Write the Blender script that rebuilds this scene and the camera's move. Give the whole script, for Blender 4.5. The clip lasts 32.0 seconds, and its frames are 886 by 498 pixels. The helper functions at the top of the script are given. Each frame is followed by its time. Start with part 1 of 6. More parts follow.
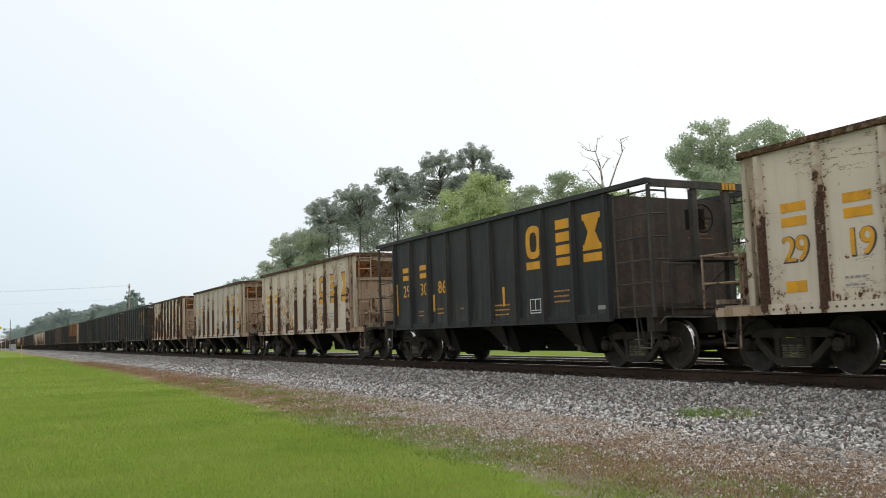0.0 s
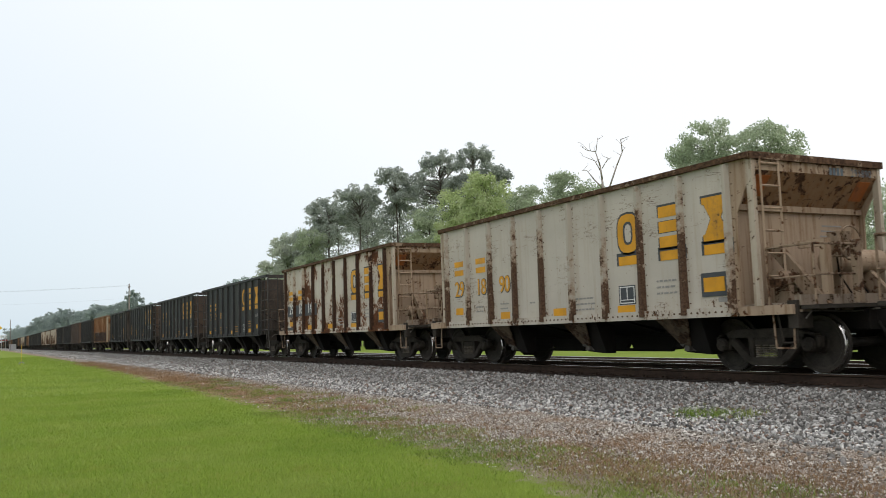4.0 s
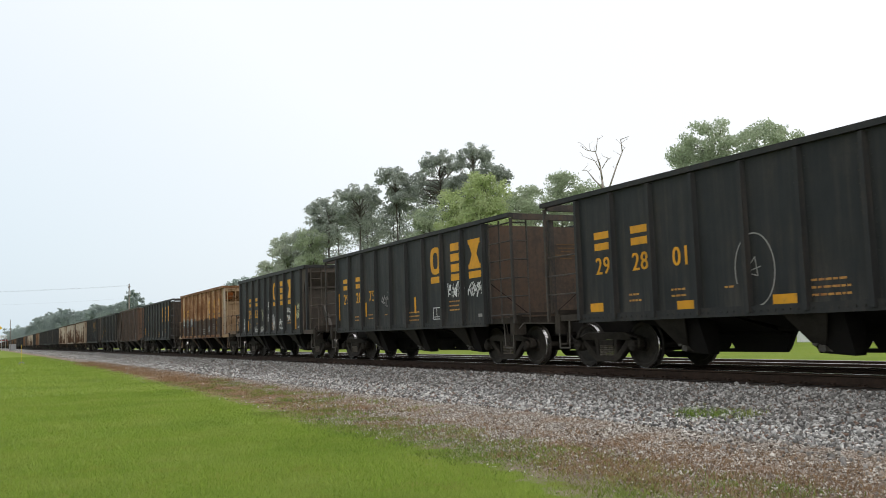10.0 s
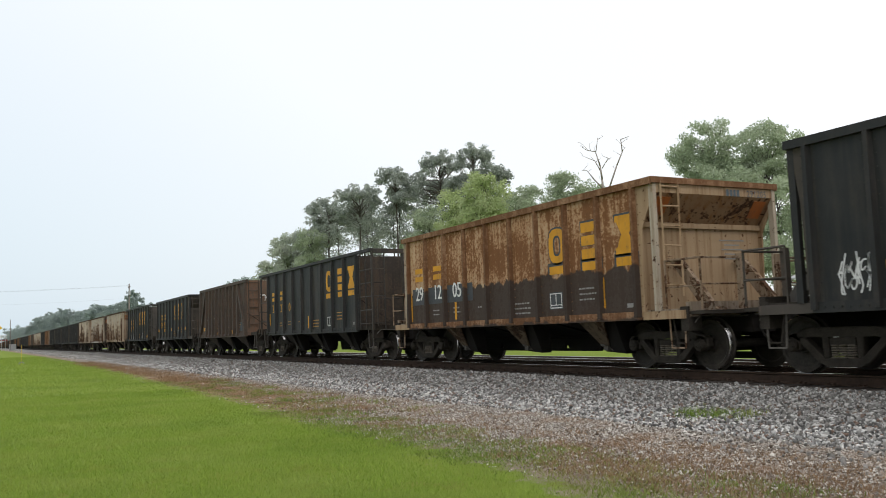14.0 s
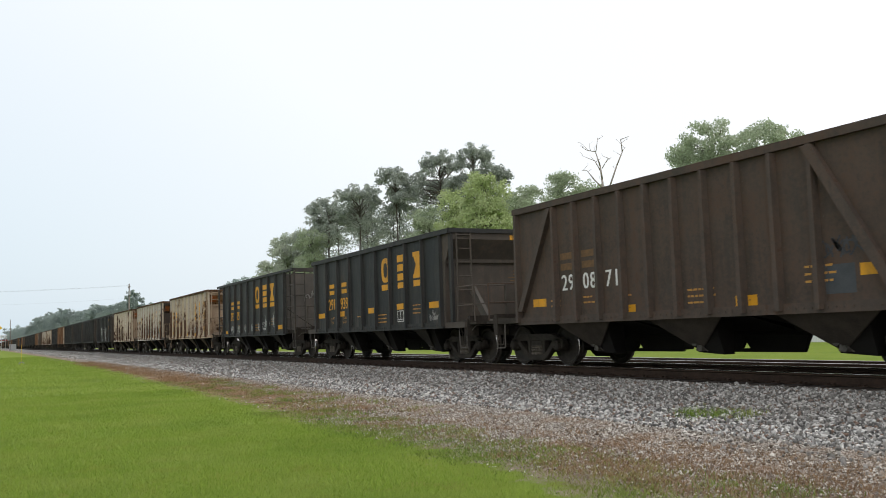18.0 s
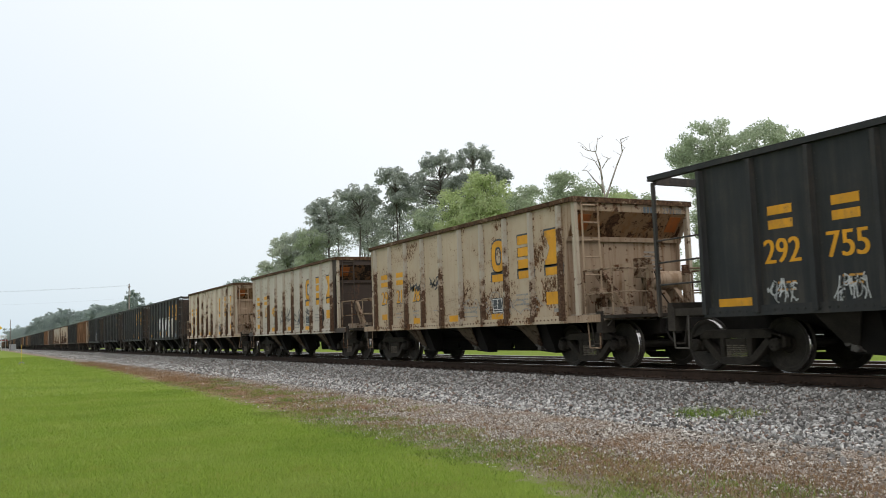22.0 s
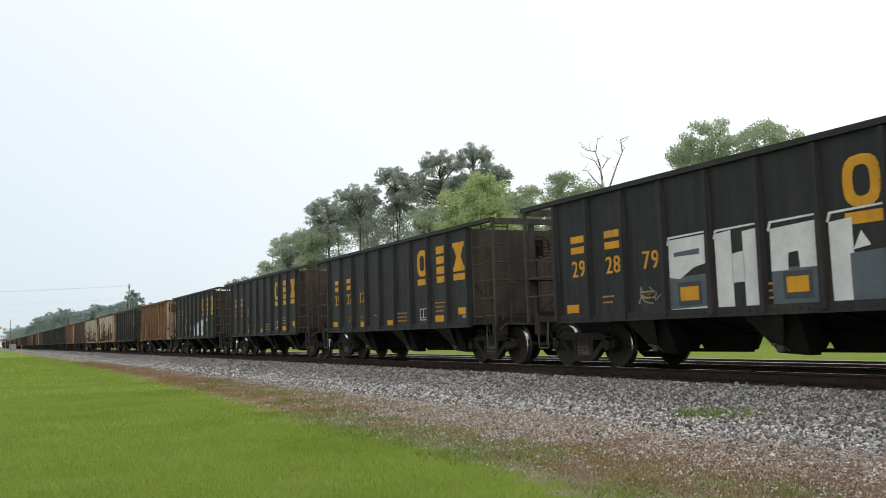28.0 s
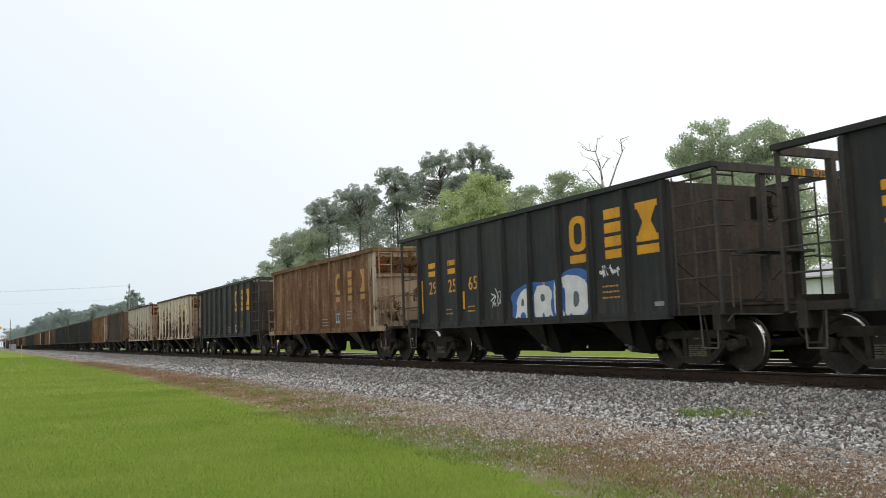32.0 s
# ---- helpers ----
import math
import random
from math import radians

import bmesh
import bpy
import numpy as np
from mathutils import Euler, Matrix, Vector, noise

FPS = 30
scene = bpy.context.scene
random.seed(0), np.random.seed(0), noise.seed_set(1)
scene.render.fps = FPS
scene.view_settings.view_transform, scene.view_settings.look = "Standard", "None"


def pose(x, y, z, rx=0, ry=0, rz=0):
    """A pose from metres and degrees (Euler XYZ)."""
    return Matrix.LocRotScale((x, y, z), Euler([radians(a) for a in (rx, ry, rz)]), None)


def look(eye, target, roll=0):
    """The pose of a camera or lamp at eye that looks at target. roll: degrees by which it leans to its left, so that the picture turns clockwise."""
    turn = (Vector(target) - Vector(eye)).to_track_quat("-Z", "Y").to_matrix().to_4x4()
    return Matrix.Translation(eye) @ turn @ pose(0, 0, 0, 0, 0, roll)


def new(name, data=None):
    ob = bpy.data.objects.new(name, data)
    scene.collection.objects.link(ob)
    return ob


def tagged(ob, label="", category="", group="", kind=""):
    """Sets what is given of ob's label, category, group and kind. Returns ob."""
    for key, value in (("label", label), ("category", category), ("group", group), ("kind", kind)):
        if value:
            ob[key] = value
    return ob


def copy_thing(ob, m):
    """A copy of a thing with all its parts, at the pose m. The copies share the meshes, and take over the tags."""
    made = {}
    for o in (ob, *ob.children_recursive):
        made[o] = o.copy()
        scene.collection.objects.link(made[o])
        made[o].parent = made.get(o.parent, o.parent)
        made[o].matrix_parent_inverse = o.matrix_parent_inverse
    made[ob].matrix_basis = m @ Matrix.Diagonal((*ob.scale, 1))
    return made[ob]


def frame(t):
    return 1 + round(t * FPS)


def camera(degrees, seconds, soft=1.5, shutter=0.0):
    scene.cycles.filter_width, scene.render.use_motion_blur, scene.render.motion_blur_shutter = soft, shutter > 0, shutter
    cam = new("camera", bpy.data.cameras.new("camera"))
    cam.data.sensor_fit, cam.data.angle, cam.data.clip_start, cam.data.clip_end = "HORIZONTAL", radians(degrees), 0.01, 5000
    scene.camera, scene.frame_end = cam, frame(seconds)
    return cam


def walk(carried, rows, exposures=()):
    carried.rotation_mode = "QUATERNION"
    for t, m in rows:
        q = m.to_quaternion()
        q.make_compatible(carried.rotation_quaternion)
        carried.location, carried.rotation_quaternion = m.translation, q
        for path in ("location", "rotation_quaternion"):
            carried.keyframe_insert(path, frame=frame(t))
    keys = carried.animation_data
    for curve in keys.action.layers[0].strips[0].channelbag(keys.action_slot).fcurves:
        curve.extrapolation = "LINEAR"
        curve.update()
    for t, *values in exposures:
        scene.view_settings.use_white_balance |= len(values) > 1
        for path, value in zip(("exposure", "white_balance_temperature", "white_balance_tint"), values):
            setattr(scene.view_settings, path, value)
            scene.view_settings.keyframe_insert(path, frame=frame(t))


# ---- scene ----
cam = camera(54.0, 32.0, soft=0.9, shutter=0.1)
EYE = Vector((0.0, 0.0, 1.5))
AHEAD = Vector((-0.87923, 0.46714, 0.09344))
walk(cam, [(0.0, look(EYE, EYE + AHEAD, -2.07)), (32.0, look(EYE, EYE + AHEAD, -2.07))])

TRACK_Y = 12.35          # centre line of the track
RAIL_Z = 0.625           # top of the rails
V0, V1, V2 = 7.568, 0.03767, -0.000128   # speed of the train: V0 + V1 t + V2 t^2


def travel(t):
    return V0 * t + V1 * t * t / 2 + V2 * t ** 3 / 3


# ---------------------------------------------------------------- sky and sun
world = bpy.data.worlds.new("overcast_sky")
scene.world = world
world.use_nodes = True
wn, wl = world.node_tree.nodes, world.node_tree.links
wn.clear()
w_out = wn.new("ShaderNodeOutputWorld")
w_add = wn.new("ShaderNodeAddShader")
w_sky = wn.new("ShaderNodeTexSky")
w_sky.sky_type, w_sky.sun_disc = "NISHITA", False
w_sky.sun_elevation, w_sky.sun_rotation = radians(52), radians(60)
w_sky.dust_density, w_sky.air_density = 4.0, 1.0
w_bg = wn.new("ShaderNodeBackground")
w_bg.inputs[1].default_value = 0.02
w_cl = wn.new("ShaderNodeBackground")
w_cl.inputs[1].default_value = 1.0
w_co = wn.new("ShaderNodeTexCoord")
w_dot = wn.new("ShaderNodeVectorMath")
w_dot.operation = "DOT_PRODUCT"
w_dot.inputs[1].default_value = (0.42, 0.45, 0.79)
w_ramp = wn.new("ShaderNodeValToRGB")
for e, (p, c) in zip((w_ramp.color_ramp.elements[0], w_ramp.color_ramp.elements[1]),
                     ((0.02, (0.66, 0.765, 0.84, 1)), (0.62, (1.0, 1.0, 1.0, 1)))):
    e.position, e.color = p, c
e = w_ramp.color_ramp.elements.new(0.30)
e.color = (0.93, 0.96, 0.98, 1)
w_map = wn.new("ShaderNodeMapRange")
w_map.inputs[1].default_value, w_map.inputs[2].default_value = -0.45, 1.0
wl.new(w_co.outputs["Generated"], w_dot.inputs[0])
wl.new(w_dot.outputs["Value"], w_map.inputs[0])
wl.new(w_map.outputs[0], w_ramp.inputs[0])
wl.new(w_ramp.outputs[0], w_cl.inputs[0])
wl.new(w_sky.outputs[0], w_bg.inputs[0])
wl.new(w_bg.outputs[0], w_add.inputs[0])
wl.new(w_cl.outputs[0], w_add.inputs[1])
wl.new(w_add.outputs[0], w_out.inputs[0])

sun = new("sun", bpy.data.lights.new("sun", "SUN"))
sun.data.energy, sun.data.angle, sun.data.color = 0.7, radians(25), (1.0, 0.97, 0.92)
sun.matrix_basis = look((30, -20, 46), (0, 0, 0))
scene.view_settings.exposure = 0.0


# ---------------------------------------------------------------- materials
class Nodes:
    """A small helper to write node materials."""

    def __init__(self, name):
        self.m = bpy.data.materials.new(name)
        self.m.use_nodes = True
        self.n, self.l = self.m.node_tree.nodes, self.m.node_tree.links
        self.n.clear()
        self.out = self.n.new("ShaderNodeOutputMaterial")
        self.bsdf = self.n.new("ShaderNodeBsdfPrincipled")
        self.l.new(self.bsdf.outputs[0], self.out.inputs[0])
        self.coord = self.n.new("ShaderNodeTexCoord").outputs["Object"]

    def put(self, socket, v):
        if hasattr(v, "is_output"):
            self.l.new(v, socket)
        else:
            socket.default_value = v

    def shifted(self, amount=50.0):
        """Object coordinates, moved by a random amount for each object."""
        info = self.n.new("ShaderNodeObjectInfo")
        mul = self.math("MULTIPLY", info.outputs["Random"], amount)
        add = self.n.new("ShaderNodeVectorMath")
        self.l.new(self.coord, add.inputs[0])
        self.l.new(mul, add.inputs[1])
        return add.outputs[0]

    def math(self, op, a, b=0.0, clamp=False):
        n = self.n.new("ShaderNodeMath")
        n.operation, n.use_clamp = op, clamp
        self.put(n.inputs[0], a)
        self.put(n.inputs[1], b)
        return n.outputs[0]

    def stretch(self, vec, s):
        n = self.n.new("ShaderNodeMapping")
        n.inputs["Scale"].default_value = s
        self.l.new(vec, n.inputs[0])
        return n.outputs[0]

    def noise(self, vec, scale, detail=4.0, rough=0.55, dist=0.0):
        n = self.n.new("ShaderNodeTexNoise")
        n.inputs["Scale"].default_value, n.inputs["Detail"].default_value = scale, detail
        n.inputs["Roughness"].default_value, n.inputs["Distortion"].default_value = rough, dist
        self.l.new(vec, n.inputs["Vector"])
        return n.outputs["Fac"]

    def step(self, v, lo, hi, a=0.0, b=1.0):
        n = self.n.new("ShaderNodeMapRange")
        n.interpolation_type = "SMOOTHSTEP"
        self.put(n.inputs[0], v)
        for i, x in enumerate((lo, hi, a, b)):
            self.put(n.inputs[i + 1], x)
        return n.outputs[0]

    def mix(self, f, a, b):
        n = self.n.new("ShaderNodeMix")
        n.data_type = "RGBA"
        self.put(n.inputs[0], f)
        for s, v in ((n.inputs[6], a), (n.inputs[7], b)):
            self.put(s, (*v, 1.0) if isinstance(v, tuple) and len(v) == 3 else v)
        return n.outputs[2]

    def axis(self, vec, i):
        n = self.n.new("ShaderNodeSeparateXYZ")
        self.l.new(vec, n.inputs[0])
        return n.outputs[i]

    def random(self):
        return self.n.new("ShaderNodeObjectInfo").outputs["Random"]

    def island(self):
        return self.n.new("ShaderNodeNewGeometry").outputs["Random Per Island"]

    def finish(self, col, rough=0.7, metal=0.0, bump=None, height=0.01, strength=0.6, spec=None):
        self.put(self.bsdf.inputs["Base Color"], (*col, 1.0) if isinstance(col, tuple) and len(col) == 3 else col)
        self.put(self.bsdf.inputs["Roughness"], rough)
        self.put(self.bsdf.inputs["Metallic"], metal)
        if spec is not None:
            self.put(self.bsdf.inputs["Specular IOR Level"], spec)
        if bump is not None:
            b = self.n.new("ShaderNodeBump")
            b.inputs["Strength"].default_value, b.inputs["Distance"].default_value = strength, height
            self.l.new(bump, b.inputs["Height"])
            self.l.new(b.outputs[0], self.bsdf.inputs["Normal"])
        return self.m


def paint(name, base, rust=0.45, dirt=0.4, rust_col=(0.16, 0.065, 0.028), dirt_col=(0.075, 0.052, 0.038), gloss=0.55, edge=0.05, band=None, scuff=None):
    """Weathered paint on steel: rust blooms, streaks that run down, road dirt."""
    k = Nodes(name)
    v = k.shifted()
    big = k.noise(v, 0.9, 6, 0.66)
    fine = k.noise(v, 13.0, 7, 0.72)
    run = k.noise(k.stretch(v, (7.0, 7.0, 0.45)), 1.0, 4, 0.6)
    mixv = k.math("ADD", k.math("MULTIPLY", big, 0.36), k.math("ADD", k.math("MULTIPLY", fine, 0.38), k.math("MULTIPLY", run, 0.26)))
    lim = 0.66 - 0.28 * rust
    mask = k.step(mixv, lim - edge, lim + edge)
    d_mask = k.math("MULTIPLY", k.step(k.math("ADD", k.math("MULTIPLY", run, 0.6), k.math("MULTIPLY", big, 0.4)), 0.40, 0.68), dirt)
    tone = k.step(k.noise(v, 2.3, 3), 0.25, 0.75, 0.86, 1.12)
    n = k.n.new("ShaderNodeVectorMath")
    n.operation = "SCALE"
    n.inputs[0].default_value = base
    k.l.new(tone, n.inputs["Scale"])
    col = k.mix(d_mask, n.outputs[0], dirt_col)
    r_tone = k.mix(fine, tuple(c * 0.55 for c in rust_col), tuple(min(1, c * 1.5) for c in rust_col))
    halo = k.math("MULTIPLY", k.step(mixv, lim - 0.09 - edge, lim), min(0.6, 0.15 + rust))
    col = k.mix(halo, col, tuple(min(0.5, c * 2.1) for c in rust_col))
    col = k.mix(mask, col, r_tone)
    if scuff:
        low_side = k.step(k.axis(k.coord, 2), 1.75, 1.05)
        col = k.mix(k.math("MULTIPLY", low_side, k.math("ADD", k.math("MULTIPLY", k.step(run, 0.42, 0.66), 0.35), k.math("MULTIPLY", k.step(k.noise(v, 6.0, 8, 0.75), 0.665, 0.69), 0.6))), col, scuff)
    rough = k.step(mask, 0, 1, gloss, 0.9)
    if band:
        low, ragged, low_col = band
        z = k.math("ADD", k.axis(k.coord, 2), k.math("MULTIPLY", k.math("SUBTRACT", k.noise(k.stretch(v, (3.0, 3.0, 0.6)), 1.0, 5), 0.5), ragged))
        col = k.mix(k.step(z, low + 0.03, low - 0.03), col, k.mix(big, tuple(c * 0.8 for c in low_col), tuple(c * 1.25 for c in low_col)))
    return k.finish(col, rough, 0.0, k.math("ADD", k.math("MULTIPLY", k.math("ADD", fine, k.math("MULTIPLY", mask, 0.4)), 0.10), k.noise(k.stretch(v, (1.0, 1.0, 0.55)), 1.9, 2)), 0.045, 0.55, 0.3)


def plain(name, a, b, scale=6.0, rough=0.7, metal=0.0, height=0.003, fine=40.0):
    k = Nodes(name)
    v = k.shifted()
    n1, n2 = k.noise(v, scale, 5, 0.6), k.noise(v, fine, 4, 0.6)
    f = k.step(k.math("ADD", k.math("MULTIPLY", n1, 0.65), k.math("MULTIPLY", n2, 0.35)), 0.3, 0.7)
    return k.finish(k.mix(f, a, b), rough, metal, n2, height, 0.6, 0.5 if metal > 0.5 else 0.25)


def flaked(name, base, patch=0.66, spot=0.70, scratch=0.70, tan=0.25, rust_col=(0.085, 0.036, 0.016), tan_col=(0.30, 0.20, 0.11), scale=1.5, gloss=0.6):
    """Light paint that flakes to rust in sharp patches, spots and scratches, with thin tan runs under them."""
    k = Nodes(name)
    v = k.shifted()
    fine = k.noise(v, 16.0, 6, 0.7)
    a = k.noise(v, scale, 9, 0.72, 0.4)
    b = k.noise(v, 7.0, 5, 0.6)
    c = k.noise(k.stretch(v, (1.5, 1.5, 10.0)), 1.1, 7, 0.68, 0.3)
    run = k.noise(k.stretch(v, (9.0, 9.0, 0.5)), 1.0, 5, 0.6)
    mask = k.math("MAXIMUM", k.step(a, patch - 0.012, patch + 0.012), k.math("MAXIMUM", k.step(b, spot - 0.015, spot + 0.02), k.step(c, scratch - 0.012, scratch + 0.015)))
    tone = k.step(k.noise(v, 0.8, 4), 0.25, 0.75, 0.90, 1.08)
    n = k.n.new("ShaderNodeVectorMath")
    n.operation = "SCALE"
    n.inputs[0].default_value = base
    k.l.new(tone, n.inputs["Scale"])
    near = k.step(a, patch - 0.16, patch, 0.0, 0.55)
    soil = k.math("MULTIPLY", k.step(run, 0.44, 0.70), k.math("ADD", near, tan), True)
    col = k.mix(soil, n.outputs[0], tan_col)
    col = k.mix(k.math("MULTIPLY", k.step(fine, 0.56, 0.72), 0.22), col, tan_col)
    dark = tuple(q * 0.42 for q in rust_col)
    lit = tuple(min(1.0, q * 1.9) for q in rust_col)
    col = k.mix(mask, col, k.mix(k.step(fine, 0.34, 0.68), dark, lit))
    h = k.math("SUBTRACT", k.math("MULTIPLY", fine, 0.10), k.math("MULTIPLY", mask, 0.10))
    h = k.math("ADD", h, k.noise(k.stretch(v, (1.0, 1.0, 0.55)), 1.9, 2))
    return k.finish(col, k.step(mask, 0, 1, gloss, 0.95), 0.0, h, 0.04, 0.55, 0.2)


def hull(name, base, field, rib, low, crack, rust_col=(0.095, 0.042, 0.019), tan_col=(0.30, 0.20, 0.12), gloss=0.6):
    """Light paint on a ribbed side: speckled rust that differs from panel to panel, bleeds from the ribs and the sill, and cracks across."""
    k = Nodes(name)
    v = k.shifted()
    x, z = k.axis(k.coord, 0), k.axis(k.coord, 2)
    u = k.math("MULTIPLY", k.math("ADD", x, 4.88), 1 / 1.0844)
    wn1 = k.n.new("ShaderNodeTexWhiteNoise")
    wn1.noise_dimensions = "1D"
    k.l.new(k.math("ADD", k.math("FLOOR", u), k.math("MULTIPLY", k.random(), 37.0)), wn1.inputs["W"])
    panel = wn1.outputs["Value"]
    beside = k.step(k.math("ABSOLUTE", k.math("SUBTRACT", k.math("FRACT", u), 0.5)), 0.30, 0.47)
    cloud = k.noise(v, 1.15, 6, 0.6)
    speck = k.noise(k.stretch(v, (1.0, 1.0, 0.50)), 17.0, 6, 0.72)
    fine = k.noise(v, 42.0, 3, 0.6)
    run = k.noise(k.stretch(v, (8.0, 8.0, 0.4)), 1.0, 5, 0.6)
    heat = k.math("MULTIPLY", k.math("MULTIPLY", k.step(cloud, 0.38, 0.64), k.math("ADD", k.math("MULTIPLY", panel, 1.1), 0.35)), field)
    heat = k.math("ADD", k.math("ADD", heat, 0.16), k.math("MULTIPLY", k.math("MULTIPLY", beside, k.step(run, 0.40, 0.62)), rib))
    heat = k.math("ADD", heat, k.math("MULTIPLY", k.math("MULTIPLY", k.step(z, 1.75, 1.0), k.step(cloud, 0.38, 0.60)), low))
    speckled = k.step(k.math("ADD", speck, k.math("MULTIPLY", heat, 0.25)), 0.715, 0.755)
    flakes = k.step(k.math("ADD", k.noise(v, 2.4, 9, 0.74, 0.4), k.math("MULTIPLY", heat, 0.05)), 0.680, 0.697)
    line = k.math("ABSOLUTE", k.math("SUBTRACT", k.noise(k.stretch(v, (1.1, 1.1, 6.5)), 0.9, 7, 0.62, 0.4), 0.5))
    cracked = k.math("MULTIPLY", k.math("MULTIPLY", k.step(line, 0.010, 0.003), k.step(cloud, 0.50, 0.60)), crack)
    mask = k.math("MAXIMUM", speckled, k.math("MAXIMUM", flakes, cracked))
    tone = k.step(k.noise(v, 0.8, 4), 0.25, 0.75, 0.90, 1.06)
    n = k.n.new("ShaderNodeVectorMath")
    n.operation = "SCALE"
    n.inputs[0].default_value = base
    k.l.new(tone, n.inputs["Scale"])
    soil = k.math("ADD", k.math("MULTIPLY", k.step(run, 0.50, 0.72), 0.22), k.math("MULTIPLY", heat, 0.32), True)
    col = k.mix(soil, n.outputs[0], tan_col)
    col = k.mix(k.math("MULTIPLY", k.step(fine, 0.58, 0.70), 0.12), col, tan_col)
    shade = k.step(k.math("ADD", k.math("MULTIPLY", fine, 0.5), k.math("MULTIPLY", cloud, 0.5)), 0.38, 0.62)
    col = k.mix(mask, col, k.mix(shade, tuple(q * 1.9 for q in rust_col), tuple(q * 0.45 for q in rust_col)))
    h = k.math("SUBTRACT", k.math("MULTIPLY", fine, 0.05), k.math("MULTIPLY", mask, 0.10))
    h = k.math("ADD", h, k.noise(k.stretch(v, (1.0, 1.0, 0.55)), 1.9, 2))
    return k.finish(col, k.step(mask, 0, 1, gloss, 0.95), 0.0, h, 0.03, 0.5, 0.2)


def rib_coat(name, base, lift, spread=0.3, rust_col=(0.062, 0.036, 0.024), tan_col=(0.22, 0.14, 0.085)):
    """Light paint on a rib that rusts from its foot upwards, each rib to its own height."""
    k = Nodes(name)
    v = k.shifted()
    z = k.axis(k.coord, 2)
    fine = k.noise(v, 26.0, 5, 0.7)
    q = k.math("ADD", k.noise(v, 3.4, 8, 0.72), k.math("MULTIPLY", k.math("SUBTRACT", k.random(), 0.5), spread))
    q = k.math("SUBTRACT", k.math("ADD", q, lift), k.math("MULTIPLY", z, 0.15))
    mask = k.step(q, 0.485, 0.515)
    col = k.mix(k.step(q, 0.36, 0.50, 0.1, 0.75), base, tan_col)
    col = k.mix(mask, col, k.mix(k.step(fine, 0.35, 0.68), tuple(c * 0.6 for c in rust_col), tuple(c * 1.5 for c in rust_col)))
    return k.finish(col, k.step(mask, 0, 1, 0.65, 0.95), 0.0, k.math("SUBTRACT", fine, k.math("MULTIPLY", mask, 0.5)), 0.006, 0.6, 0.2)


M = {}
M["black"] = paint("worn_black_paint", (0.0132, 0.0150, 0.0160), 0.05, 0.62, gloss=0.60, dirt_col=(0.038, 0.034, 0.029), rust_col=(0.034, 0.023, 0.016), scuff=(0.075, 0.066, 0.056))
M["black_end"] = paint("dusty_black_paint", (0.038, 0.031, 0.026), 0.24, 0.75, gloss=0.8, rust_col=(0.060, 0.039, 0.027), dirt_col=(0.050, 0.041, 0.033), edge=0.05)
# lighter than the black sheets: dust, and edge light put into the ribs' colour
M["black_rib"] = paint("edge_lit_black_rib_paint", (0.0175, 0.0185, 0.019), 0.10, 0.5, gloss=0.62, dirt_col=(0.036, 0.032, 0.028), rust_col=(0.034, 0.024, 0.018))
M["black_pale"] = paint("dust_grey_end_paint", (0.085, 0.078, 0.070), 0.10, 0.7, gloss=0.8, rust_col=(0.07, 0.05, 0.04), dirt_col=(0.105, 0.092, 0.080))
M["white"] = hull("rusted_white_paint", (0.545, 0.480, 0.395), 0.45, 0.75, 0.45, 0.9, (0.105, 0.043, 0.018))
M["white_clean"] = hull("dirty_white_paint", (0.465, 0.430, 0.375), 0.15, 0.5, 0.40, 0.7, tan_col=(0.29, 0.205, 0.130))
M["white_bad"] = hull("flaking_white_paint", (0.50, 0.465, 0.40), 1.0, 0.6, 0.8, 1.0, (0.105, 0.040, 0.016), (0.27, 0.14, 0.065))
M["cream"] = hull("stained_cream_paint", (0.43, 0.355, 0.262), 0.60, 0.6, 0.35, 0.7, (0.125, 0.060, 0.028), (0.28, 0.165, 0.088))
M["rusty"] = paint("rust_stained_paint", (0.30, 0.20, 0.12), 0.66, 0.8, rust_col=(0.095, 0.047, 0.023), dirt_col=(0.14, 0.076, 0.038), gloss=0.75, edge=0.10)
M["rusty_band"] = paint("half_repainted_rusty_side", (0.47, 0.345, 0.215), 0.56, 0.75, rust_col=(0.165, 0.072, 0.027), dirt_col=(0.22, 0.115, 0.05), gloss=0.7, edge=0.03, band=(1.95, 0.55, (0.050, 0.034, 0.026)))
M["end_rust"] = flaked("rust_specked_end_paint", (0.335, 0.25, 0.178), 0.635, 0.65, 0.68, 0.7, (0.085, 0.038, 0.018), (0.18, 0.107, 0.057), 1.5, 0.75)
M["brown"] = paint("brown_oxide_paint", (0.050, 0.040, 0.033), 0.22, 0.6, rust_col=(0.066, 0.038, 0.025), dirt_col=(0.046, 0.036, 0.030), gloss=0.75, edge=0.10)
M["rib_rust"] = rib_coat("rusted_rib_paint", (0.46, 0.405, 0.33), 0.165)
M["rib_some"] = rib_coat("rust_patched_rib_paint", (0.40, 0.365, 0.31), 0.13, 0.25, (0.085, 0.050, 0.032))
# underframe and bays: the shade below the cars is put into these near-black colours
M["under"] = plain("shade_dark_grimy_underframe", (0.007, 0.006, 0.0055), (0.018, 0.0145, 0.012), 3.0, 0.9)
M["bay"] = plain("shade_dark_hopper_bay", (0.0055, 0.0048, 0.0044), (0.0125, 0.0105, 0.009), 2.0, 0.95)
M["bay_light"] = flaked("stained_hopper_bay", (0.105, 0.078, 0.053), 0.54, 0.62, 0.66, 0.7, (0.04, 0.023, 0.014), (0.05, 0.036, 0.025), 1.6, 0.85)
